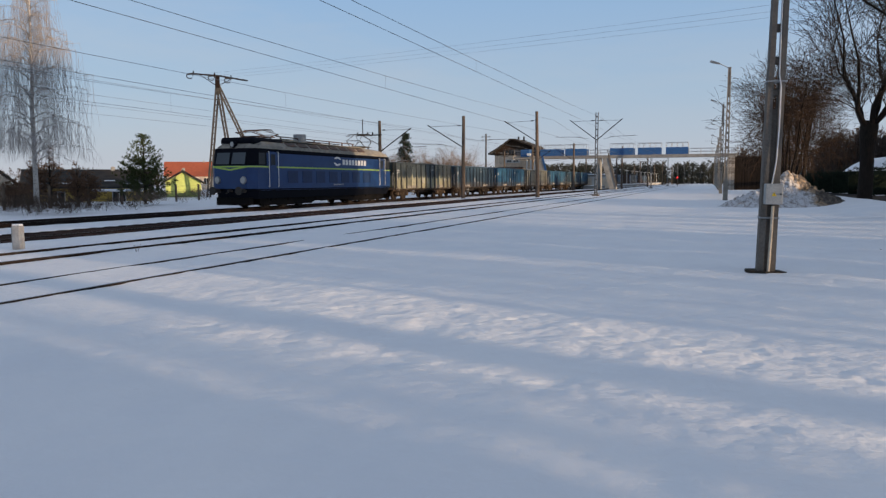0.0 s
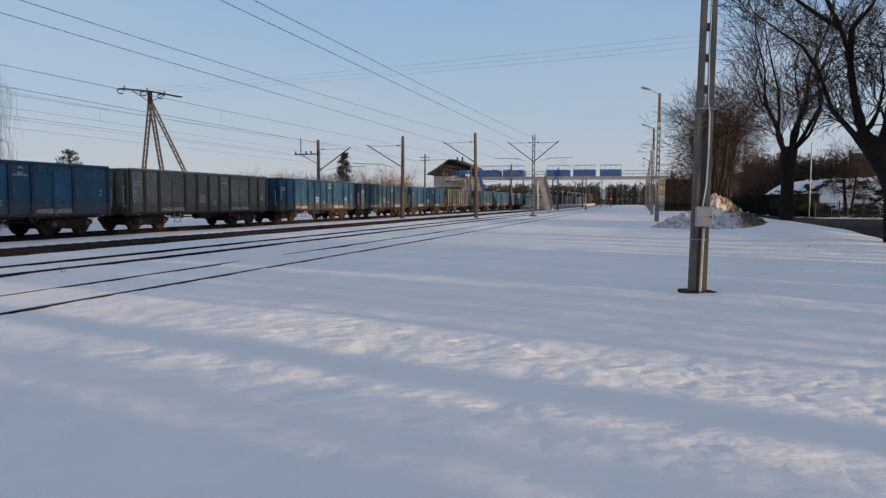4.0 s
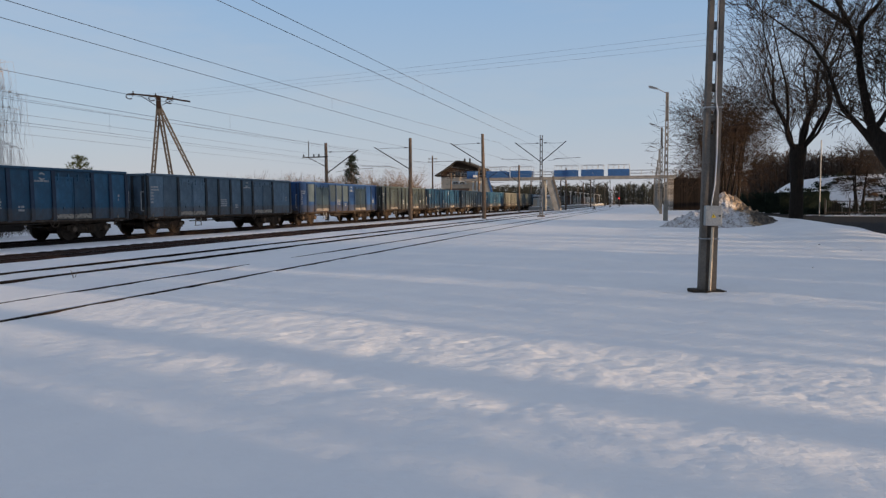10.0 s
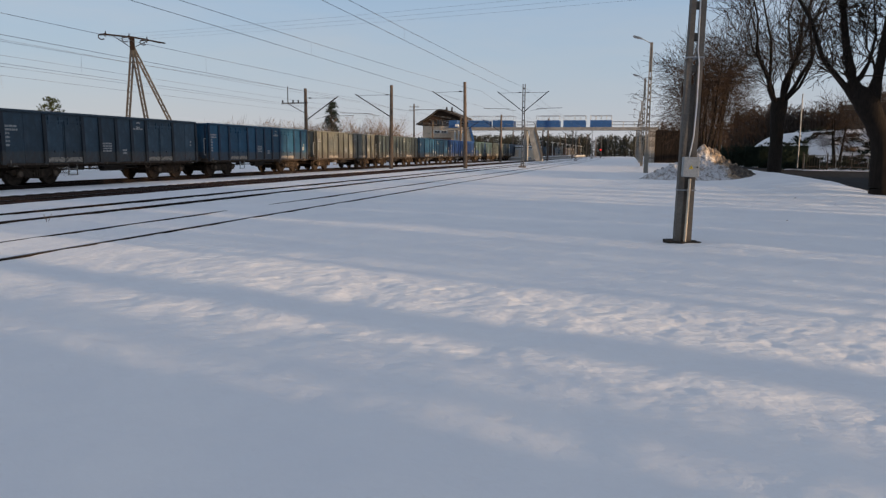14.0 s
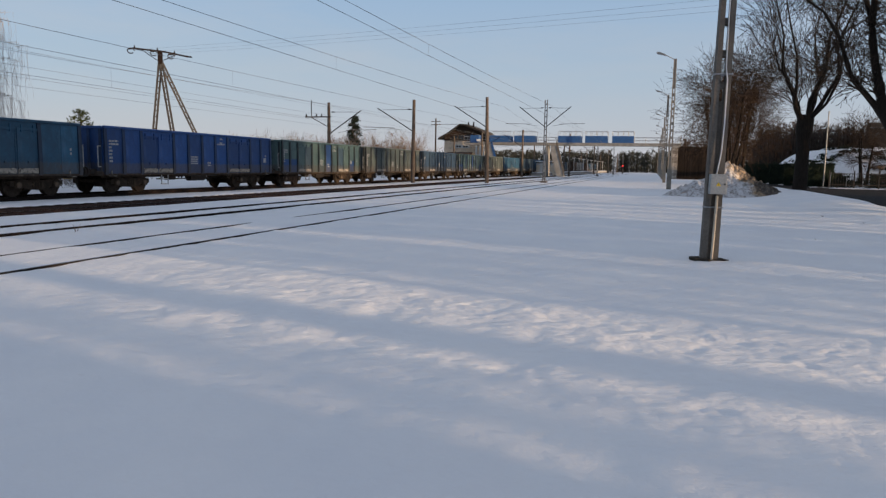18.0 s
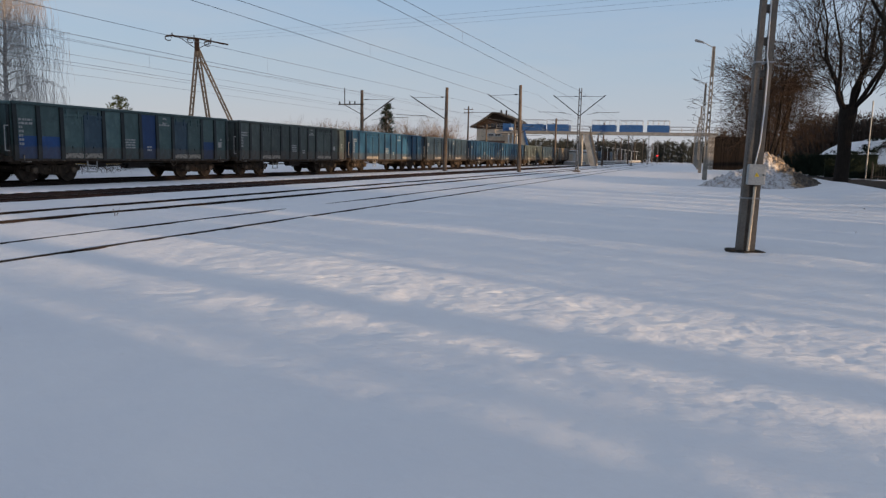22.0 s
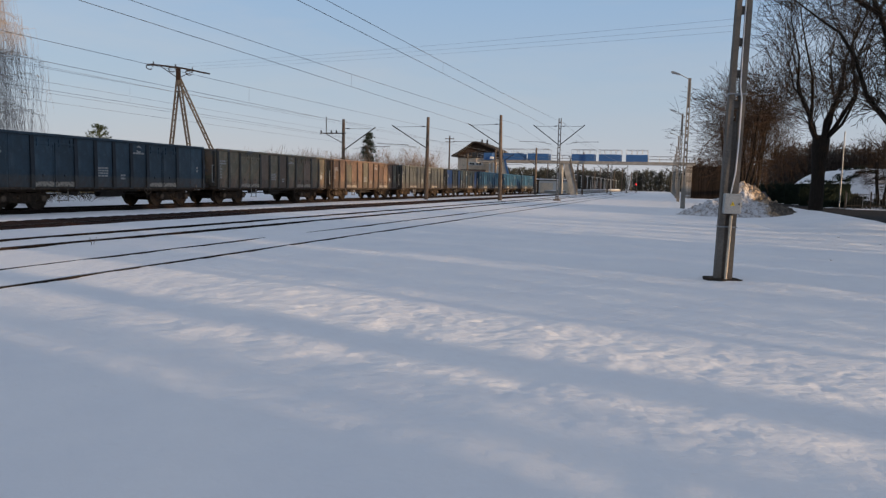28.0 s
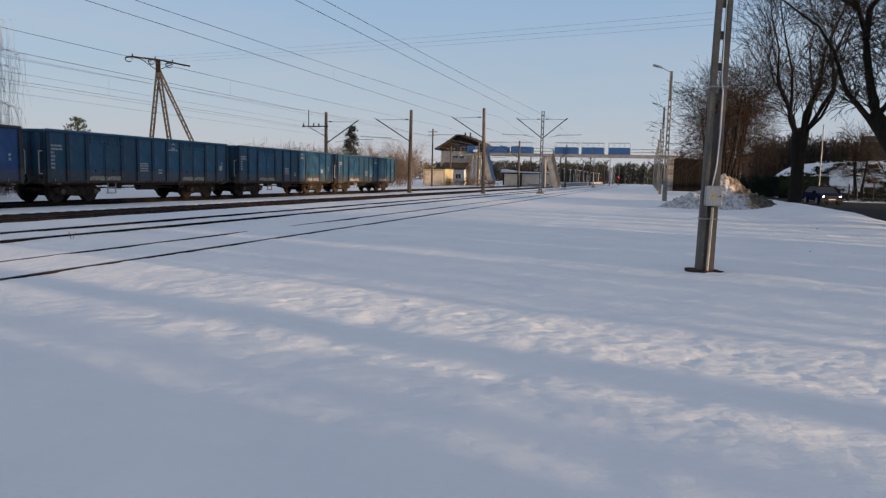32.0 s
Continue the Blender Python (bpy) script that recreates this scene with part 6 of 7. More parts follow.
def young_pine(x, y, h, w):
    """Open whorls of upswept branches with needle brushes along their outer half."""
    t = thing("pine_tree", pose(x, y, 0), "young bushy green pine behind the fence", "tree")
    rnd = random.Random(41)
    part("trunk", tube(B(), (0, 0, 0), (0, 0, h * 0.97), 0.1, 0.02, 8, caps=False), MAT["bark"], t)
    wood, green = B(), B()
    for k in range(10):
        u = 0.05 + 0.88 * k / 9
        L = w * (1.04 - u) ** 0.8 * (0.7 if k == 0 else 1.0)
        for j in range(11 - k // 2):
            a = 2 * math.pi * j / (11 - k // 2) + rnd.uniform(-0.3, 0.3) + k
            p, d = Vector((0, 0, h * u + rnd.gauss(0, 0.04))), Vector((math.cos(a), math.sin(a), 0.12 + 0.35 * u)).normalized()
            reach = L * rnd.uniform(0.75, 1.1)
            for i in range(5):
                d = (d + Vector((0, 0, 0.09))).normalized()
                q = p + d * reach / 5
                tube(wood, p, q, 0.022 - 0.003 * i, 0.019 - 0.003 * i, 3, caps=False)
                p = q
                if i >= 1:
                    for _ in range(8 if u < 0.6 else 3 if i > 2 else 1):
                        tufts(green, p + Vector((rnd.gauss(0, 0.13), rnd.gauss(0, 0.13), rnd.gauss(0.02, 0.07))), (d + Vector((0, 0, 0.5))).normalized(), 8, 0.17, rnd)
    for _ in range(7):
        tufts(green, Vector((rnd.gauss(0, 0.05), rnd.gauss(0, 0.05), h * rnd.uniform(0.9, 1.0))), Vector((0, 0, 1)), 8, 0.17, rnd)
    tagged(part("branchwork", wood, MAT["bark"], t), kind="stuff")
    tagged(part("needles", green, MAT["needles"], t), kind="stuff")


young_pine(-36.6, 38.4, 4.7, 2.25)
conifer("spruce_tree", -46.5, 105, 9.0, 2.7, 42, MAT["dark_needles"], "small dark spruce above the bushes", 16, 11, -0.05, True)


MAT["dead_needles"] = plain("dead_brown_needles", (0.15, 0.092, 0.06), 0.95)
for dx, dy, dh in ((-38.2, 32.3, 3.6), (-37.2, 33.4, 2.6), (-38.4, 30.0, 1.6), (-39.0, 31.9, 3.1), (-37.6, 34.6, 2.2)):
    conifer("cypress", dx, dy, dh, 1.35, int(dh * 10), MAT["dead_needles"], "dead reddish-brown garden conifer", 10, 10, 0.8)


def shrub_mesh(seed, h, w, n):
    rnd = random.Random(seed)
    bm = B()
    for k in range(n):
        a = rnd.uniform(0, 2 * math.pi)
        p = Vector((rnd.gauss(0, w * 0.3), rnd.gauss(0, w * 0.3), 0))
        d = Vector((math.cos(a) * 0.35, math.sin(a) * 0.35, 1)).normalized()
        grow(bm, p, d, h * rnd.uniform(0.3, 0.5), 0.015, 2, rnd, 0.6, 0.4, 0.0, 3, (3, 4), 0.005)
    return bm


MAT["shrub"] = plain("reddish_brown_twigs", (0.17, 0.125, 0.095), 0.95)
MAT["dull_shrub"] = plain("dull_brown_twigs", (0.075, 0.055, 0.042), 0.95)
shrubs = [finish(shrub_mesh(50 + k, 3.0, 1.7, 15), "bush") for k in range(3)]
rnd = random.Random(5)
for k in range(66):
    if k < 26:
        az, dist = radians(rnd.uniform(-57, -39)), rnd.uniform(46, 80)
        s = rnd.uniform(0.3, 0.5) if az > radians(-46) else rnd.uniform(0.45, 0.75)
    else:
        az, dist = radians(rnd.uniform(-33, -19.5)), rnd.uniform(95, 135)
        s = rnd.uniform(1.4, 2.5)
    ob = put("bush", shrubs[k % 3], MAT["shrub"] if k % 3 else MAT["dull_shrub"], None, pose(math.sin(az) * dist, math.cos(az) * dist, 0, 0, 0, rnd.uniform(0, 360)) @ Matrix.Diagonal((s * 1.2, s * 1.2, s, 1)))
    tagged(ob, "leafless reddish-brown bush by the railway", "bush", "bare bushes")
for k in range(14):
    az, dist = radians(rnd.uniform(-53.5, -44)), rnd.uniform(37, 45)
    ob = put("low_bush", shrubs[k % 3], MAT["dull_shrub"], None, pose(math.sin(az) * dist, math.cos(az) * dist, 0, 0, 0, 40 * k) @ Matrix.Diagonal((0.5, 0.5, rnd.uniform(0.25, 0.42), 1)))
    tagged(ob, "low tangled brown bush in a snowy garden", "bush", "bare bushes")
for k in range(9):
    ob = put("low_bush", shrubs[k % 3], MAT["shrub"], None, pose(-33 + 1.0 * k + rnd.uniform(-0.4, 0.4), 112 + rnd.uniform(-3, 3), 0, 0, 0, 40 * k) @ Matrix.Diagonal((0.8, 0.8, 0.55, 1)))
    tagged(ob, "low reddish-brown bush beside the signal box", "bush", "bare bushes")


def fence_left():
    f = thing("garden_fence", pose(0, 0, 0), "sagging garden fence of dark posts and wires", "fence")
    pts = []
    for k in range(9):
        u = k / 8
        pts.append((-35.2 - 5.2 * u, 24.0 + 27 * u))
    for x, y in pts:
        part("post", tube(B(), (x, y, 0), (x, y, 1.35), 0.09, 0.08, 7), MAT["old_wood"], f)
    for z in (0.4, 0.8, 1.2):
        bm = B()
        for a, b in zip(pts, pts[1:]):
            tube(bm, (*a, z), (*b, z), 0.012, n=3, caps=False)
        part("fence_wire", bm, MAT["dark_steel"], f)


fence_left()


def weed(x, y, h, seed):
    rnd = random.Random(seed)
    bm = B()
    for k in range(3):
        tip = Vector((rnd.gauss(0, 0.12), rnd.gauss(0, 0.12), h * rnd.uniform(0.7, 1)))
        tube(bm, (0, 0, -0.05), tip * 0.6 + Vector((0.01, 0, 0)), 0.006, 0.005, 4)
        tube(bm, tip * 0.6 + Vector((0.01, 0, 0)), tip, 0.005, 0.003, 4)
    ob = part("dry_weed", bm, MAT["shrub"], None, "", pose(x, y, 0))
    tagged(ob, "dry brown weed stalk standing in the snow", "weed", "weeds by the tracks")


for k, (wx, wy) in enumerate(WEEDS):
    weed(wx, wy, 0.2, k)
rnd = random.Random(17)
clod = finish(box(B(), (-0.05, -0.03, 0), (0.05, 0.03, 0.03), 0.012), "clod")
for k in range(6):
    ob = put("clod", clod, MAT["bark"], None, pose(rnd.uniform(3.5, 8.5), rnd.uniform(13, 27), 0.0, 0, 0, rnd.uniform(0, 180)) @ Matrix.Scale(rnd.uniform(0.35, 0.8), 4))
    ob.location.z = snow_height(ob.location.x, ob.location.y) - 0.005
    tagged(ob, "small dark clod lying on the snow", "clod", "clods on the snow")


# ---- right side: snow heap, road, bank, fence ----
def heap():
    rnd = random.Random(61)
    xs = [k * 0.07 for k in range(-72, 73)]
    ys = [k * 0.08 for k in range(-40, 41)]
    verts, faces = [], []
    for y in ys:
        for x in xs:
            q = math.sqrt((x / 4.6) ** 2 + (y / 3.0) ** 2)
            top = max(0.0, 1 - q) ** 1.05 * 1.75
            pk = sum(noise.noise(Vector((x * f, y * f, s))) * a for f, s, a in ((0.8, 3, 0.34), (1.7, 9, 0.26), (3.6, 4, 0.17), (7.5, 6, 0.10)))
            lump = 0.5 * math.exp(-((x - 0.1) ** 2 + y * y) / 0.5) + 0.5 * math.exp(-((x - 1.3) ** 2 + y * y) / 0.2)
            verts.append((x, y, -0.12 + top + (pk * min(1, 3.0 * max(0, 1 - q))) + lump * max(0.0, 1 - q)))
    w = len(xs)
    for j in range(len(ys) - 1):
        for i in range(w - 1):
            faces.append((j * w + i, j * w + i + 1, (j + 1) * w + i + 1, (j + 1) * w + i))
    me = bpy.data.meshes.new("snow_mound")
    me.from_pydata(verts, [], faces)
    m, nt, p = nodes_of("dirty_snow")
    v = coords(nt)
    n1 = noise_node(nt, v, 1.1, 6, 0.65, 0.5)
    sep = nt.nodes.new("ShaderNodeSeparateXYZ")
    nt.links.new(v, sep.inputs[0])
    side = ramp(nt, sep.outputs["X"], -0.9, 1.3, -0.13, 0.24)
    s = nt.nodes.new("ShaderNodeMath")
    nt.links.new(n1, s.inputs[0])
    nt.links.new(side, s.inputs[1])
    col = blend(nt, ramp(nt, s.outputs[0], 0.44, 0.6), (0.60, 0.60, 0.62), (0.36, 0.25, 0.15))
    n2 = noise_node(nt, v, 2.6, 6, 0.7, 0.3)
    s2 = nt.nodes.new("ShaderNodeMath")
    nt.links.new(n2, s2.inputs[0])
    nt.links.new(side, s2.inputs[1])
    col = blend(nt, ramp(nt, s2.outputs[0], 0.555, 0.63), col, (0.05, 0.04, 0.032))
    col = blend(nt, ramp(nt, noise_node(nt, v, 5.5, 8, 0.75), 0.47, 0.60, 0, 0.85), col, (0.15, 0.125, 0.10))
    nt.links.new(col, p.inputs["Base Color"])
    p.inputs["Roughness"].default_value = 0.85
    bump(nt, p, noise_node(nt, v, 7, 6, 0.7), 0.8, 0.08)
    me.materials.append(m)
    ob = new("snow_mound", me)
    ob.matrix_basis = pose(4.15, 46.2, 0, 0, 0, 35)
    tagged(ob, "mound of cleared snow, sandy and dirty on one side", "snow mound")


heap()


def paved():
    bm = B()
    ys = (-40, 30, 46, 62, 76, 90, 110, 140, 175, 415)
    outline = [(road_near(y) + 0.1, y) for y in ys] + [(road_far(y) - 0.1, y) for y in ys[:4:-1]] + [(16.2, 77), (60, 75), (60, -40)]
    prism(bm, outline, 2, -0.3, -0.02)
    ob = part("road", bm, MAT["asphalt"])
    tagged(ob, "dark damp asphalt road cleared of snow", "road", kind="structure")


paved()


def bank():
    xs = [15.0 + 0.75 * k for k in range(62)]
    ys = [79.6 + 0.75 * k for k in range(44)]
    verts, faces = [], []
    for y in ys:
        for x in xs:
            u = min(1.0, max(0.0, (y - 80.5) / 17))
            side = min(1.0, max(0.0, (x - 17.4 + (y - 80) * 0.12) / 5.0))
            z = 4.3 * (u * u * (3 - 2 * u)) * side * (1 + 0.012 * (x - 20))
            z += noise.noise(Vector((x * 0.3, y * 0.3, 2))) * 0.5 * u + noise.noise(Vector((x, y, 5))) * 0.15
            verts.append((x, y, z))
    w = len(xs)
    for j in range(len(ys) - 1):
        for i in range(w - 1):
            faces.append((j * w + i, j * w + i + 1, (j + 1) * w + i + 1, (j + 1) * w + i))
    me = bpy.data.meshes.new("embankment")
    me.from_pydata(verts, [], faces)
    me.polygons.foreach_set("use_smooth", [True] * len(faces))
    me.materials.append(bpy.data.materials["snow"])
    tagged(new("embankment", me), "snow-covered embankment dotted with dark shrubs", "embankment", kind="structure")
    rnd = random.Random(8)
    low = []
    for k in range(3):
        bm = B()
        for _ in range(26):
            c = Vector((rnd.gauss(0, 0.5), rnd.gauss(0, 0.5), abs(rnd.gauss(0.35, 0.2))))
            tufts(bm, c, Vector((0, 0, 1)), 16, 0.5, rnd)
        low.append(finish(bm, "juniper_shrub"))
    for k in range(175):
        x, u = rnd.uniform(15.0, 38), rnd.uniform(0.02, 1.0)
        y = 80.5 + 17 * u
        side = min(1.0, max(0.0, (x - 17.4 + (y - 80) * 0.12) / 5.0))
        z = 4.3 * (u * u * (3 - 2 * u)) * side
        s = rnd.uniform(0.45, 1.25) * (1.0 if u < 0.6 else 0.75)
        ob = put("evergreen_shrub", low[k % 3], MAT["dark_needles"] if k % 4 else MAT["dull_shrub"], None, pose(x, y, z - 0.05, 0, 0, rnd.uniform(0, 360)) @ Matrix.Diagonal((s, s, s * 0.8, 1)))
        tagged(ob, "dark evergreen shrub on the snowy bank", "shrub", "shrubs on the bank")


bank()


def overpass_wall():
    """Dark barrier of stacked boards between posts, along the road on top of the bank."""
    g = thing("road_barrier", pose(0, 98.6, 0), "long dark grey barrier wall above the snowy bank", "barrier wall")
    board = shared("barrier_board", lambda: box(B(), (0.08, -0.06, 0.01), (3.92, 0.06, 0.60), 0.02))
    post = shared("barrier_post", lambda: box(B(), (-0.1, -0.12, 0), (0.1, 0.12, 4.0), 0.02))
    mat = surface("grey_barrier_boards", (0.052, 0.048, 0.045), (0.036, 0.034, 0.033), 1.2, 0.92, stretch=(0.5, 1, 3), by_piece=0.3)
    for k in range(11):
        put("post", post, mat, g, pose(24.4 + 4 * k, 0, 3.8))
        for j in range(6):
            put("board", board, mat, g, pose(24.4 + 4 * k, 0, 3.95 + 0.62 * j))


overpass_wall()


def bank_fence():
    f = thing("metal_fence", pose(0, 78.9, 0), "light metal fence with upright bars along the road", "fence")
    bar_me = shared("fence_bar", lambda: box(B(), (-0.018, -0.018, 0.1), (0.018, 0.018, 1.55)))
    post_me = shared("fence_post", lambda: box(B(), (-0.05, -0.05, 0), (0.05, 0.05, 1.75)))
    for k in range(13):
        put("post", post_me, MAT["dark_steel"], f, pose(16.5 + 2.2 * k, 0, 0))
    for k in range(110):
        put("bar", bar_me, MAT["dark_steel"] if k % 6 else MAT["galv"], f, pose(16.6 + 0.24 * k, 0, 0))
    for z in (0.3, 1.4):
        part("rail", box(B(), (16.5, -0.03, z), (43, 0.03, z + 0.06)), MAT["dark_steel"], f)
    for x, h in ((16.1, 7.6), (9.0, 4.0)):
        p = thing("sign_post", pose(x, 79.4 if x > 10 else 118, 0), "slim pale metal post", "post")
        part("post", tube(B(), (0, 0, 0), (0, 0, h), 0.06, n=8), MAT["galv"], p)


bank_fence()


def hedge(x0, x1, y, h, label):
    rnd = random.Random(int(x0 * 10))
    t = thing("hedge", pose(0, 0, 0), label, "hedge")
    bm = B()
    n = int((x1 - x0) * 90)
    for k in range(n):
        c = Vector((rnd.uniform(x0, x1), y + rnd.gauss(0, 0.35), rnd.uniform(0.1, h) * rnd.uniform(0.8, 1.0)))
        tufts(bm, c, Vector((0, -0.3, 0.6)), 5, 0.34, rnd)
    tagged(part("foliage", bm, MAT["dark_needles"], t), kind="stuff")
    part("core", box(B(), (x0 + 0.1, y - 0.1, 0), (x1 - 0.1, y + 0.15, h * 0.85)), MAT["dark_needles"], t)


for hx0, hx1, hy in ((15.4, 17.6, 82), (14.6, 16.4, 88), (13.9, 15.8, 94), (13.1, 15.0, 100), (12.5, 14.4, 106), (12.0, 13.8, 112), (11.2, 13.2, 120)):
    hedge(hx0 - 0.9, hx1, hy, 2.9, "dense dark evergreen hedge along the road")


# Distance haze is mixed into these colours; needles are paler than nearby ones.
MAT["far_needles"] = plain("far_hazed_needles", (0.04, 0.043, 0.037), 0.95)
MAT["far_twigs"] = plain("far_hazed_twigs", (0.06, 0.047, 0.04), 0.95)


def far_wood(name, seed, az0, az1, dist, n, hgt, label, conifers=0.7):
    """A far belt of trees, too far and too many to count."""
    rnd = random.Random(seed)
    bm, tr = B(), B()
    for k in range(n):
        a = radians(rnd.uniform(az0, az1))
        d = dist * rnd.uniform(1.0, 1.25)
        p = Vector((math.sin(a) * d, math.cos(a) * d, 0))
        h = hgt * rnd.uniform(0.85, 1.1)
        tube(tr, p, p + Vector((0, 0, h * 0.9)), 0.16, 0.05, 3, caps=False)
        ever = rnd.random() < conifers
        for j in range(30 if ever else 36):
            u = rnd.uniform(0.02 if ever else 0.05, 1.0)
            w = (1.05 - u) * h * 0.24 + 0.35 if ever else h * 0.22 * math.sin(math.pi * min(1, u * 0.9 + 0.1)) + 0.2
            c = p + Vector((rnd.gauss(0, w * 0.6), rnd.gauss(0, w * 0.6), h * u))
            tufts(bm, c, Vector((0, 0, 0.3 if ever else 1)), 4, 1.5 if ever else 0.7, rnd)
    w = thing(name, pose(0, 0, 0), label, "wood", kind="stuff")
    tagged(part("crowns", bm, MAT["far_needles"] if conifers > 0.4 else MAT["far_twigs"], w), kind="stuff")
    tagged(part("trunks", tr, MAT["bark"], w), kind="stuff")


far_wood("far_wood", 71, -17, 3, 300, 460, 8.6, "dark conifer wood at the end of the line")
far_wood("far_wood", 72, 1.5, 9, 190, 260, 9.0, "bare brownish wood beyond the road", 0.0)
far_wood("far_wood", 74, 7, 17, 150, 560, 10.2, "dense bare brown wood above the bank", 0.0)
far_wood("far_wood", 75, 15, 27, 128, 420, 12.2, "tall bare brown wood above the bank", 0.0)
far_wood("far_wood", 73, -62, -16, 260, 260, 6.0, "low brownish wood beyond the houses", 0.3)


def red_signal():
    p = thing("railway_signal", pose(-9.0, 200, 0), "slim signal post showing a red light", "railway signal")
    part("post", tube(B(), (0, 0, 0), (0, 0, 2.0), 0.06, n=6), MAT["dark_steel"], p)
    head = part("head", box(B(), (-0.2, -0.1, 1.95), (0.2, 0.1, 2.75), 0.03), MAT["black"], p)
    part("lens", tube(B(), (0, -0.11, 2.35), (0, -0.16, 2.35), 0.16, n=10), plain("red_signal_glow", (1.0, 0.03, 0.03), 0.4, emit=2.5), head)


red_signal()


def stall():
    s = thing("market_stall", pose(9.6, 138, 0), "distant stall with a bright blue canopy", "stall")
    part("canopy", box(B(), (-0.2, 0, 2.3), (5.2, 2, 2.75), 0.05), MAT["blue_panel"], s)
    for x in (0, 2.5, 5.0):
        part("post", tube(B(), (x, 0.1, 0), (x, 0.1, 2.3), 0.05, n=6), MAT["galv"], s)


stall()


# ---- unseen houses and trees, added across the road to shade the yard ----
def block(y0, y1, h, label):
    """An unseen house added for its shade, side walls along the low sun's direction."""
    g = thing("apartment_house", pose(0, 0, 0, 0, 0, -13.8), label, "house", "houses across the road")
    wall = part("wall", box(B(), (36, y0, -0.4), (46, y1, h)), MAT["cream"], g)
    part("roof", prism(B(), [(35.5, h), (46.5, h), (41.0, h + 2.6)], 1, y0, y1), tile_red, g)
    n = max(1, int((y1 - y0) / 3.2))
    for k in range(n):
        for z in range(1, int(h - 1), 3):
            y = y0 + (y1 - y0) * (k + 0.5) / n
            part("window", box(B(), (35.97, y - min(0.6, (y1 - y0) * 0.2), z), (36.02, y + min(0.6, (y1 - y0) * 0.2), z + 1.4), 0.01), MAT["glass"], wall)


block(-52, 3.39, 13.2, "unseen long cream house with red roof, added for shade")
block(12.75, 15.36, 13.2, "unseen narrow cream house with red roof, added for shade")
block(15.5, 18.4, 13.2, "unseen plain cream house with red roof, added for shade")
block(18.56, 21.5, 13.2, "unseen cream house with red roof, added for shade")
block(36.0, 41.0, 2.6, "unseen cream garages with red roof, added for shade")
block(41.0, 48.0, 3.2, "unseen low cream shed with red roof, added for shade")
block(48.0, 57.5, 4.6, "unseen cream gabled house with red roof, added for shade")


down_street = pose(0, 0, 0, 0, 0, -13.8)
# Unseen storeys over the gaps, added to keep slits of sun off the train.
for g0, g1 in ((15.36, 15.5), (18.4, 18.56)):
    arch = thing("house_passage", down_street, "unseen cream storey added to block sun through a gap", "passage", "passages between the houses")
    part("wall", box(B(), (36.3, g0 + 0.005, 6.1), (45.7, g1 - 0.005, 13.2)), MAT["cream"], arch)
    part("roof", prism(B(), [(36.2, 13.2), (45.8, 13.2), (41.0, 15.7)], 1, g0 + 0.005, g1 - 0.005), tile_red, arch)


# Unseen pine with a bare trunk, added to keep sun off the wagons.
def street_pine(clumps=420, size=1.2, wide=2.2, label="unseen tall pine with dense high crown, added for shade"):
    t = thing("street_pine", pose(0, 0, 0), label, "tree", "pines across the road")
    rnd = random.Random(91)
    part("trunk", tube(B(), (0, 0, -0.4), (0, 0, 9.3), 0.3, 0.12, 8), MAT["bark"], t)
    bm = B()
    for k in range(clumps):
        z = rnd.uniform(6.9, 9.9)
        r = wide * math.sqrt(rnd.random()) * (1 if z < 9.4 else 0.8)
        a = rnd.uniform(0, 6.28)
        tufts(bm, Vector((r * math.cos(a), r * math.sin(a), z)), Vector((0, 0, 0.4)), 6, size, rnd)
    tagged(part("crown", bm, MAT["dark_needles"], t), kind="stuff")
    return t


pine = street_pine()
pine.matrix_basis = down_street @ pose(33, 22.6, 0)
for k in range(1, 6):
    copy_thing(pine, down_street @ pose(33 - 0.8 * (k % 2), 22.6 + 2.5 * k, 0, 0, 0, 77 * k))
# Thinner unseen pines, added to dim the sun on wagons farther along.
sparse = street_pine(60, 0.62, 3.1, "unseen tall pine with thin high crown, added for shade")
sparse.matrix_basis = down_street @ pose(33, 38.2, 0.2)
for k in range(1, 9):
    copy_thing(sparse, down_street @ pose(33 + 1.1 * (k % 3), 38.2 + 3.4 * k, 0.2, 0, 0, 61 * k))


# Unseen bare tree, added to lay stripes and dapples of shade on the snow.
def street_tree(u, boughs, seed, reach=1.3, r=0.4):
    street = thing("street_tree", down_street @ pose(36, u, 0), "unseen slim bare tree added to dapple the snow", "tree", "street trees across the road")
    part("trunk", tube(B(), (0, 0, -0.4), (0, 0, 12), r, r * 0.75, 9), MAT["bark"], street)
    crown, twist = B(), random.Random(seed)
    for k in range(boughs):
        a = twist.uniform(0, 6.28)
        grow(crown, Vector((0, 0, 3.0 + 9.5 * k / boughs)), Vector((math.cos(a), math.sin(a), 0.6)).normalized(), reach, 0.06, 2, twist, 0.8, 0.2, 0.0, 3, (3, 4), 0.009)
    tagged(part("crown", crown, MAT["twig"], street), kind="stuff")


street_tree(5.37, 44, 77, 0.26, 0.42)
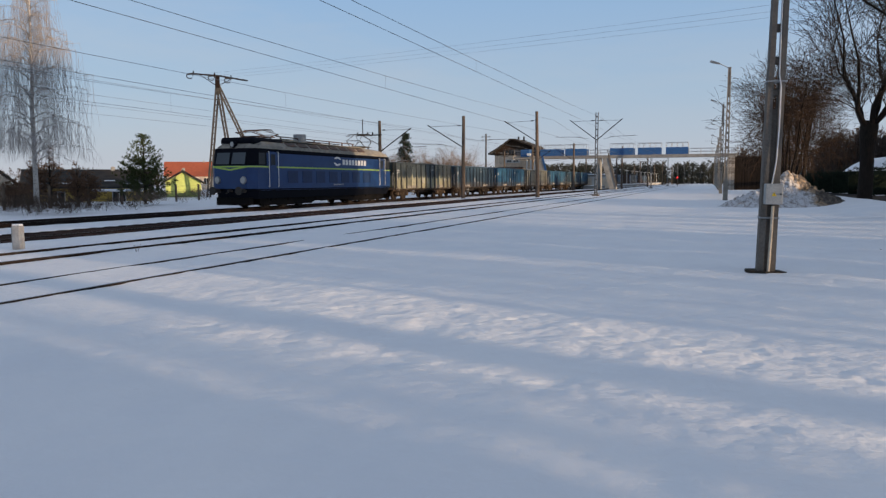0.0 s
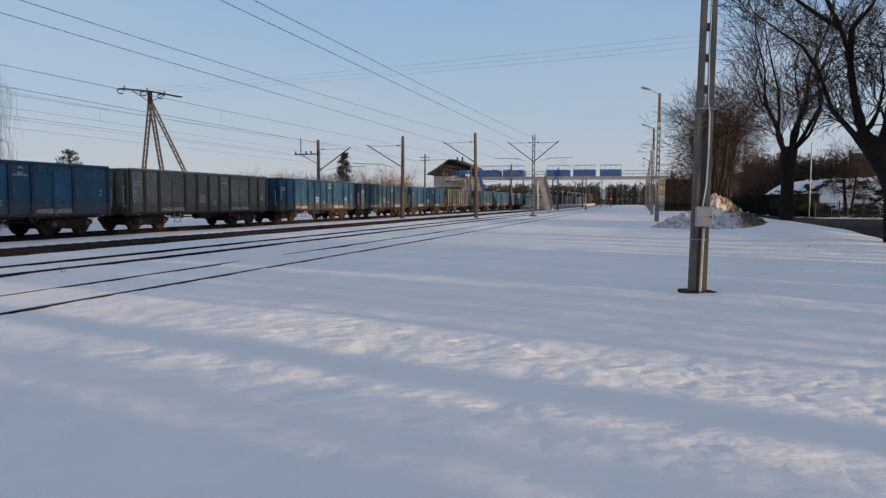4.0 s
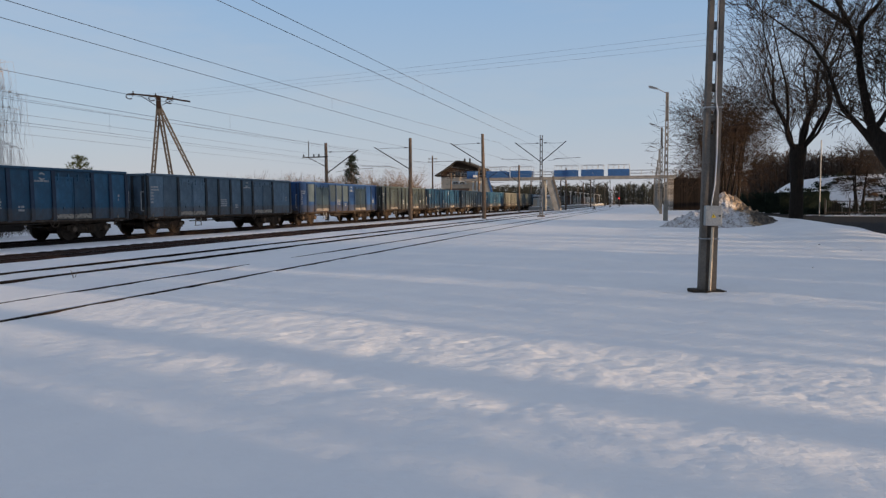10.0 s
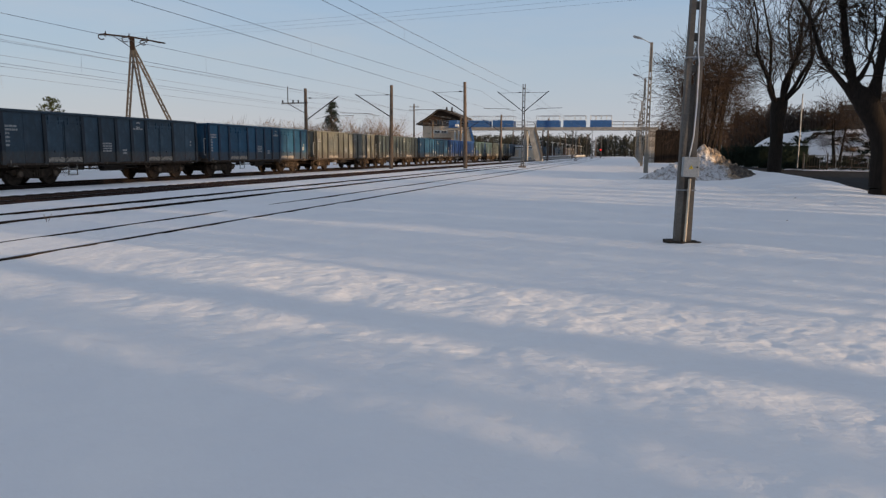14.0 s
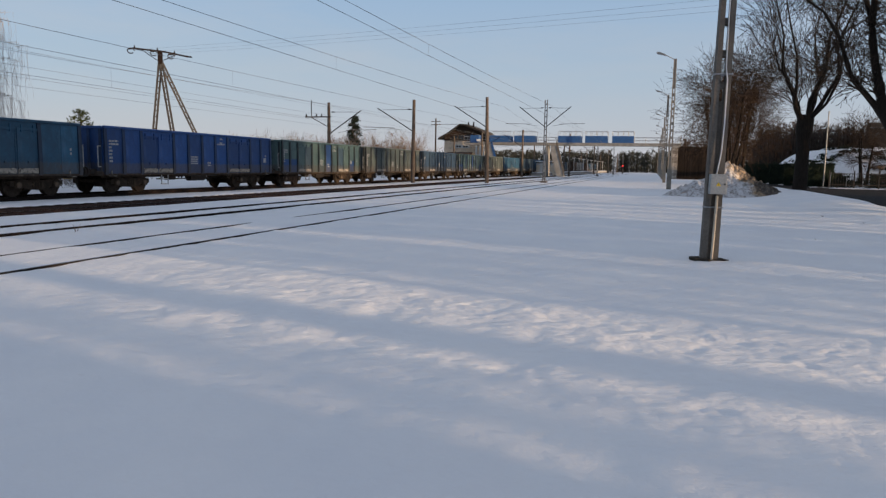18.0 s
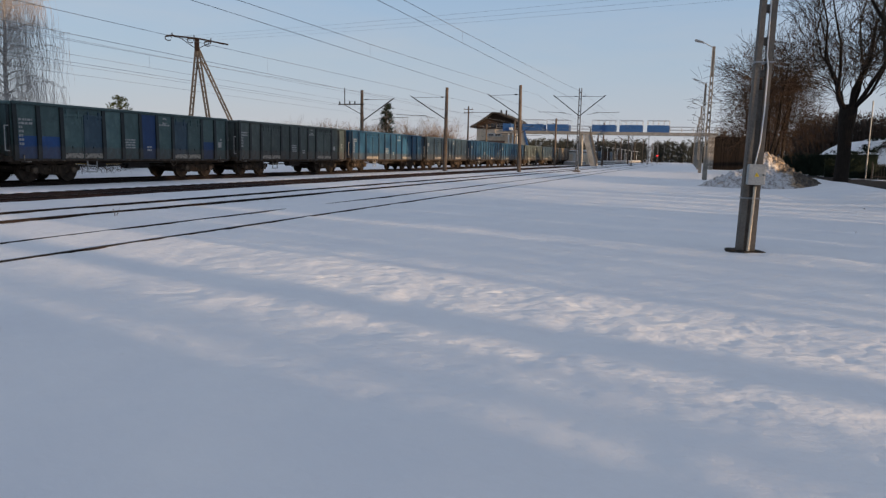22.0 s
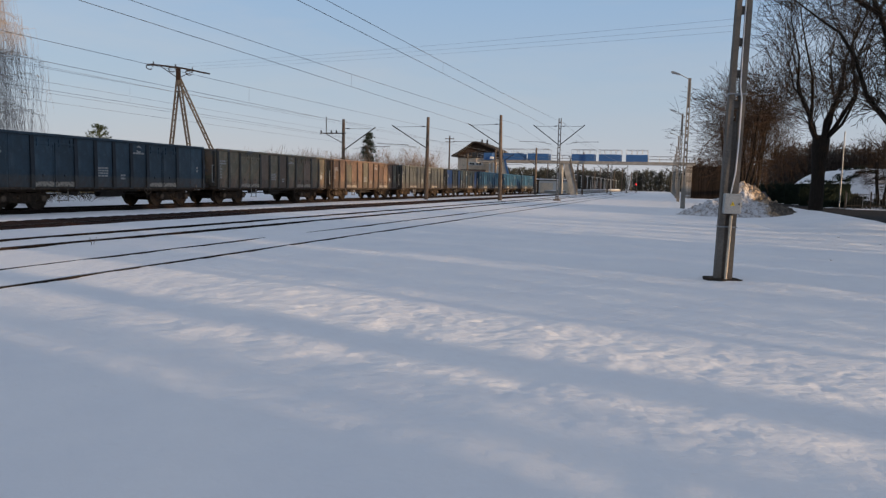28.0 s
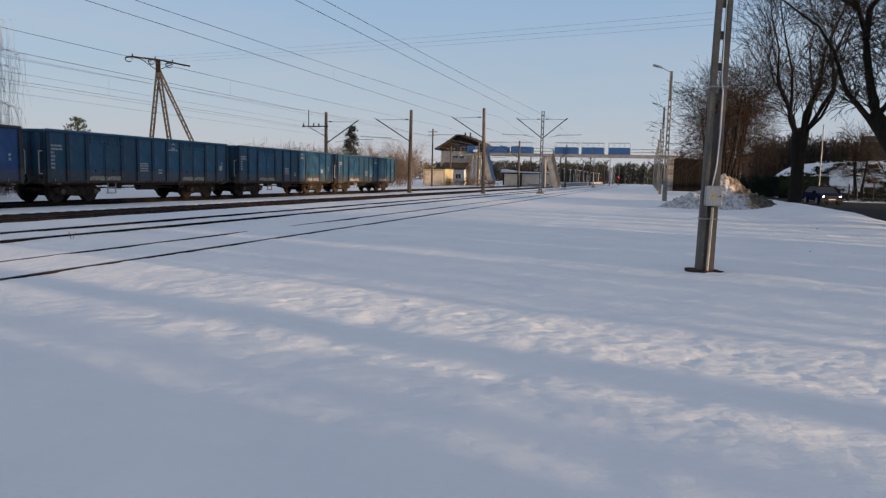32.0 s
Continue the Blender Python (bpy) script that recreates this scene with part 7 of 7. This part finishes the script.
for su, sn, sr, sreach in ((3.74, 70, 0.17, 0.22), (4.0, 50, 0.06, 0.22), (4.27, 40, 0.03, 0.22), (4.52, 22, 0.015, 0.2), (8.35, 62, 0.10, 0.7), (9.1, 62, 0.12, 0.75), (9.9, 62, 0.09, 0.75), (10.7, 62, 0.12, 0.75), (11.45, 62, 0.10, 0.6), (12.45, 40, 0.12, 0.35),
                           (22.2, 15, 0.2, 0.7), (23.9, 15, 0.14, 0.7), (25.4, 15, 0.22, 0.7), (27.0, 15, 0.15, 0.7), (28.3, 15, 0.25, 0.7), (29.8, 15, 0.12, 0.7), (31.5, 15, 0.2, 0.7), (33.2, 15, 0.14, 0.7), (34.8, 15, 0.2, 0.7)):
    street_tree(su, sn, int(su * 20), sreach, sr)
# Unseen mast, added for one thin line of shade across the snow.
lamp_mast = thing("lamp_mast", down_street @ pose(20, 7.62, 0), "unseen slim grey mast added for a thin shadow", "lamp mast")
part("shaft", tube(B(), (0, 0, -0.4), (0, 0, 10), 0.13, 0.10, 10), MAT["galv"], lamp_mast)
# Unseen spruce, added to keep sun off the pollarded roadside tree.
shade_spruce = conifer("spruce_tree", 0, 0, 11.0, 2.6, 44, MAT["dark_needles"], "unseen tall dense spruce added to shade a tree", 18, 13, 0.0, True)
shade_spruce.matrix_basis = down_street @ pose(20, 50.9, 0)


# ---- car on the road ----
def build_car():
    c = thing("car", pose(0, 0, 0), "dark blue hatchback car with lit headlights", "car")
    paint = plain("dark_blue_car_paint", (0.004, 0.006, 0.03), 0.85)
    dark = plain("car_window_glass", (0.008, 0.01, 0.014), 0.3)
    side = [(-2.05, 0.32), (-2.1, 0.62), (-1.95, 0.82), (-1.05, 0.95), (1.7, 0.98), (2.0, 0.9), (2.08, 0.6), (2.0, 0.32)]
    body = part("body", prism(B(), side, 0, -0.86, 0.86), paint, c)
    cab = B()
    lo = [(-0.8, -1.1, 0.95), (0.8, -1.1, 0.95), (0.8, 1.85, 0.97), (-0.8, 1.85, 0.97)]
    hi = [(-0.62, -0.35, 1.46), (0.62, -0.35, 1.46), (0.62, 1.35, 1.46), (-0.62, 1.35, 1.46)]
    a, b = [cab.verts.new(p) for p in lo], [cab.verts.new(p) for p in hi]
    for k in range(4):
        cab.faces.new((a[k], a[(k + 1) % 4], b[(k + 1) % 4], b[k]))
    cab.faces.new(b)
    part("cabin_glass", cab, dark, c)
    part("roof", box(B(), (-0.63, -0.36, 1.45), (0.63, 1.38, 1.5), 0.02), paint, c)
    glow = plain("headlight_glow", (1.0, 0.96, 0.86), 0.3, emit=3.0)
    for s in (-1, 1):
        part("headlight", tube(B(), (s * 0.62, -2.05, 0.68), (s * 0.62, -2.12, 0.68), 0.075, n=12), glow, body)
        part("door_mirror", box(B(), (s * 0.84, -0.85, 0.95), (s * 1.0, -0.72, 1.1), 0.02), paint, c)
        for y in (-1.3, 1.3):
            wheel = part("wheel", tube(B(), (s * 0.68, 0, 0), (s * 0.88, 0, 0), 0.31, n=18), MAT["black"], c)
            wheel.matrix_parent_inverse = Matrix.Translation((0, y, 0.31))
            part("rim", tube(B(), (s * 0.87, 0, 0), (s * 0.89, 0, 0), 0.2, n=10), MAT["galv"], wheel)
            CAR_WHEELS.append(wheel)
    part("bumper", box(B(), (-0.85, -2.15, 0.3), (0.85, -1.98, 0.52), 0.03), MAT["black"], c)
    part("grille", box(B(), (-0.45, -2.13, 0.56), (0.45, -2.08, 0.74), 0.01), MAT["black"], body)
    part("number_plate", box(B(), (-0.26, -2.17, 0.4), (0.26, -2.15, 0.5)), MAT["white"], body)
    return c


CAR_WHEELS = []
CAR = build_car()


# ---- what moves ----
def motions():
    for vehicle, start in TRAIN:
        walk(vehicle, [(t, pose(TRACK_X["d"], start - SPEED * t, RAIL_TOP["d"])) for t in (0.0, 32.0)])
    # the car comes down the road; seconds, x, y
    way = [(0.0, 11.0, 337.0), (10.0, 10.6, 252.0), (20.0, 7.4, 167.0), (25.0, 8.4, 124.5), (28.0, 10.8, 98.9), (29.5, 11.7, 86.0), (30.5, 11.85, 77.5), (31.0, 12.1, 73.4), (31.5, 12.85, 69.0), (32.0, 13.4, 64.6)]
    rows = []
    for k, (t, x, y) in enumerate(way):
        a, b = way[max(0, k - 1)], way[min(len(way) - 1, k + 1)]
        rows.append((t, pose(x, y, -0.02, 0, 0, math.degrees(math.atan2(-(b[1] - a[1]), -(b[2] - a[2])) * -1))))
    walk(CAR, rows)
    turn = math.degrees(8.5 / 0.31)
    for wheel in CAR_WHEELS[:1]:
        walk(wheel, [(k / 20, pose(0, 0, 0, turn * k / 20)) for k in range(32 * 20 + 1)])
    keys = CAR_WHEELS[0].animation_data
    for other in CAR_WHEELS[1:]:
        other.rotation_mode = "QUATERNION"
        other.animation_data_create()
        other.animation_data.action = keys.action
        other.animation_data.action_slot = keys.action_slot
    for kind, r in (("wagon", 0.46), ("loco", 0.6)):
        sets = SPIN[kind]
        if not sets:
            continue
        turn = math.degrees(SPEED / r)
        walk(sets[0], [(k / FPS, pose(0, 0, 0, turn * k / FPS)) for k in range(32 * FPS + 1)])
        keys = sets[0].animation_data
        for other in sets[1:]:
            other.rotation_mode = "QUATERNION"
            other.animation_data_create()
            other.animation_data.action = keys.action
            other.animation_data.action_slot = keys.action_slot


motions()
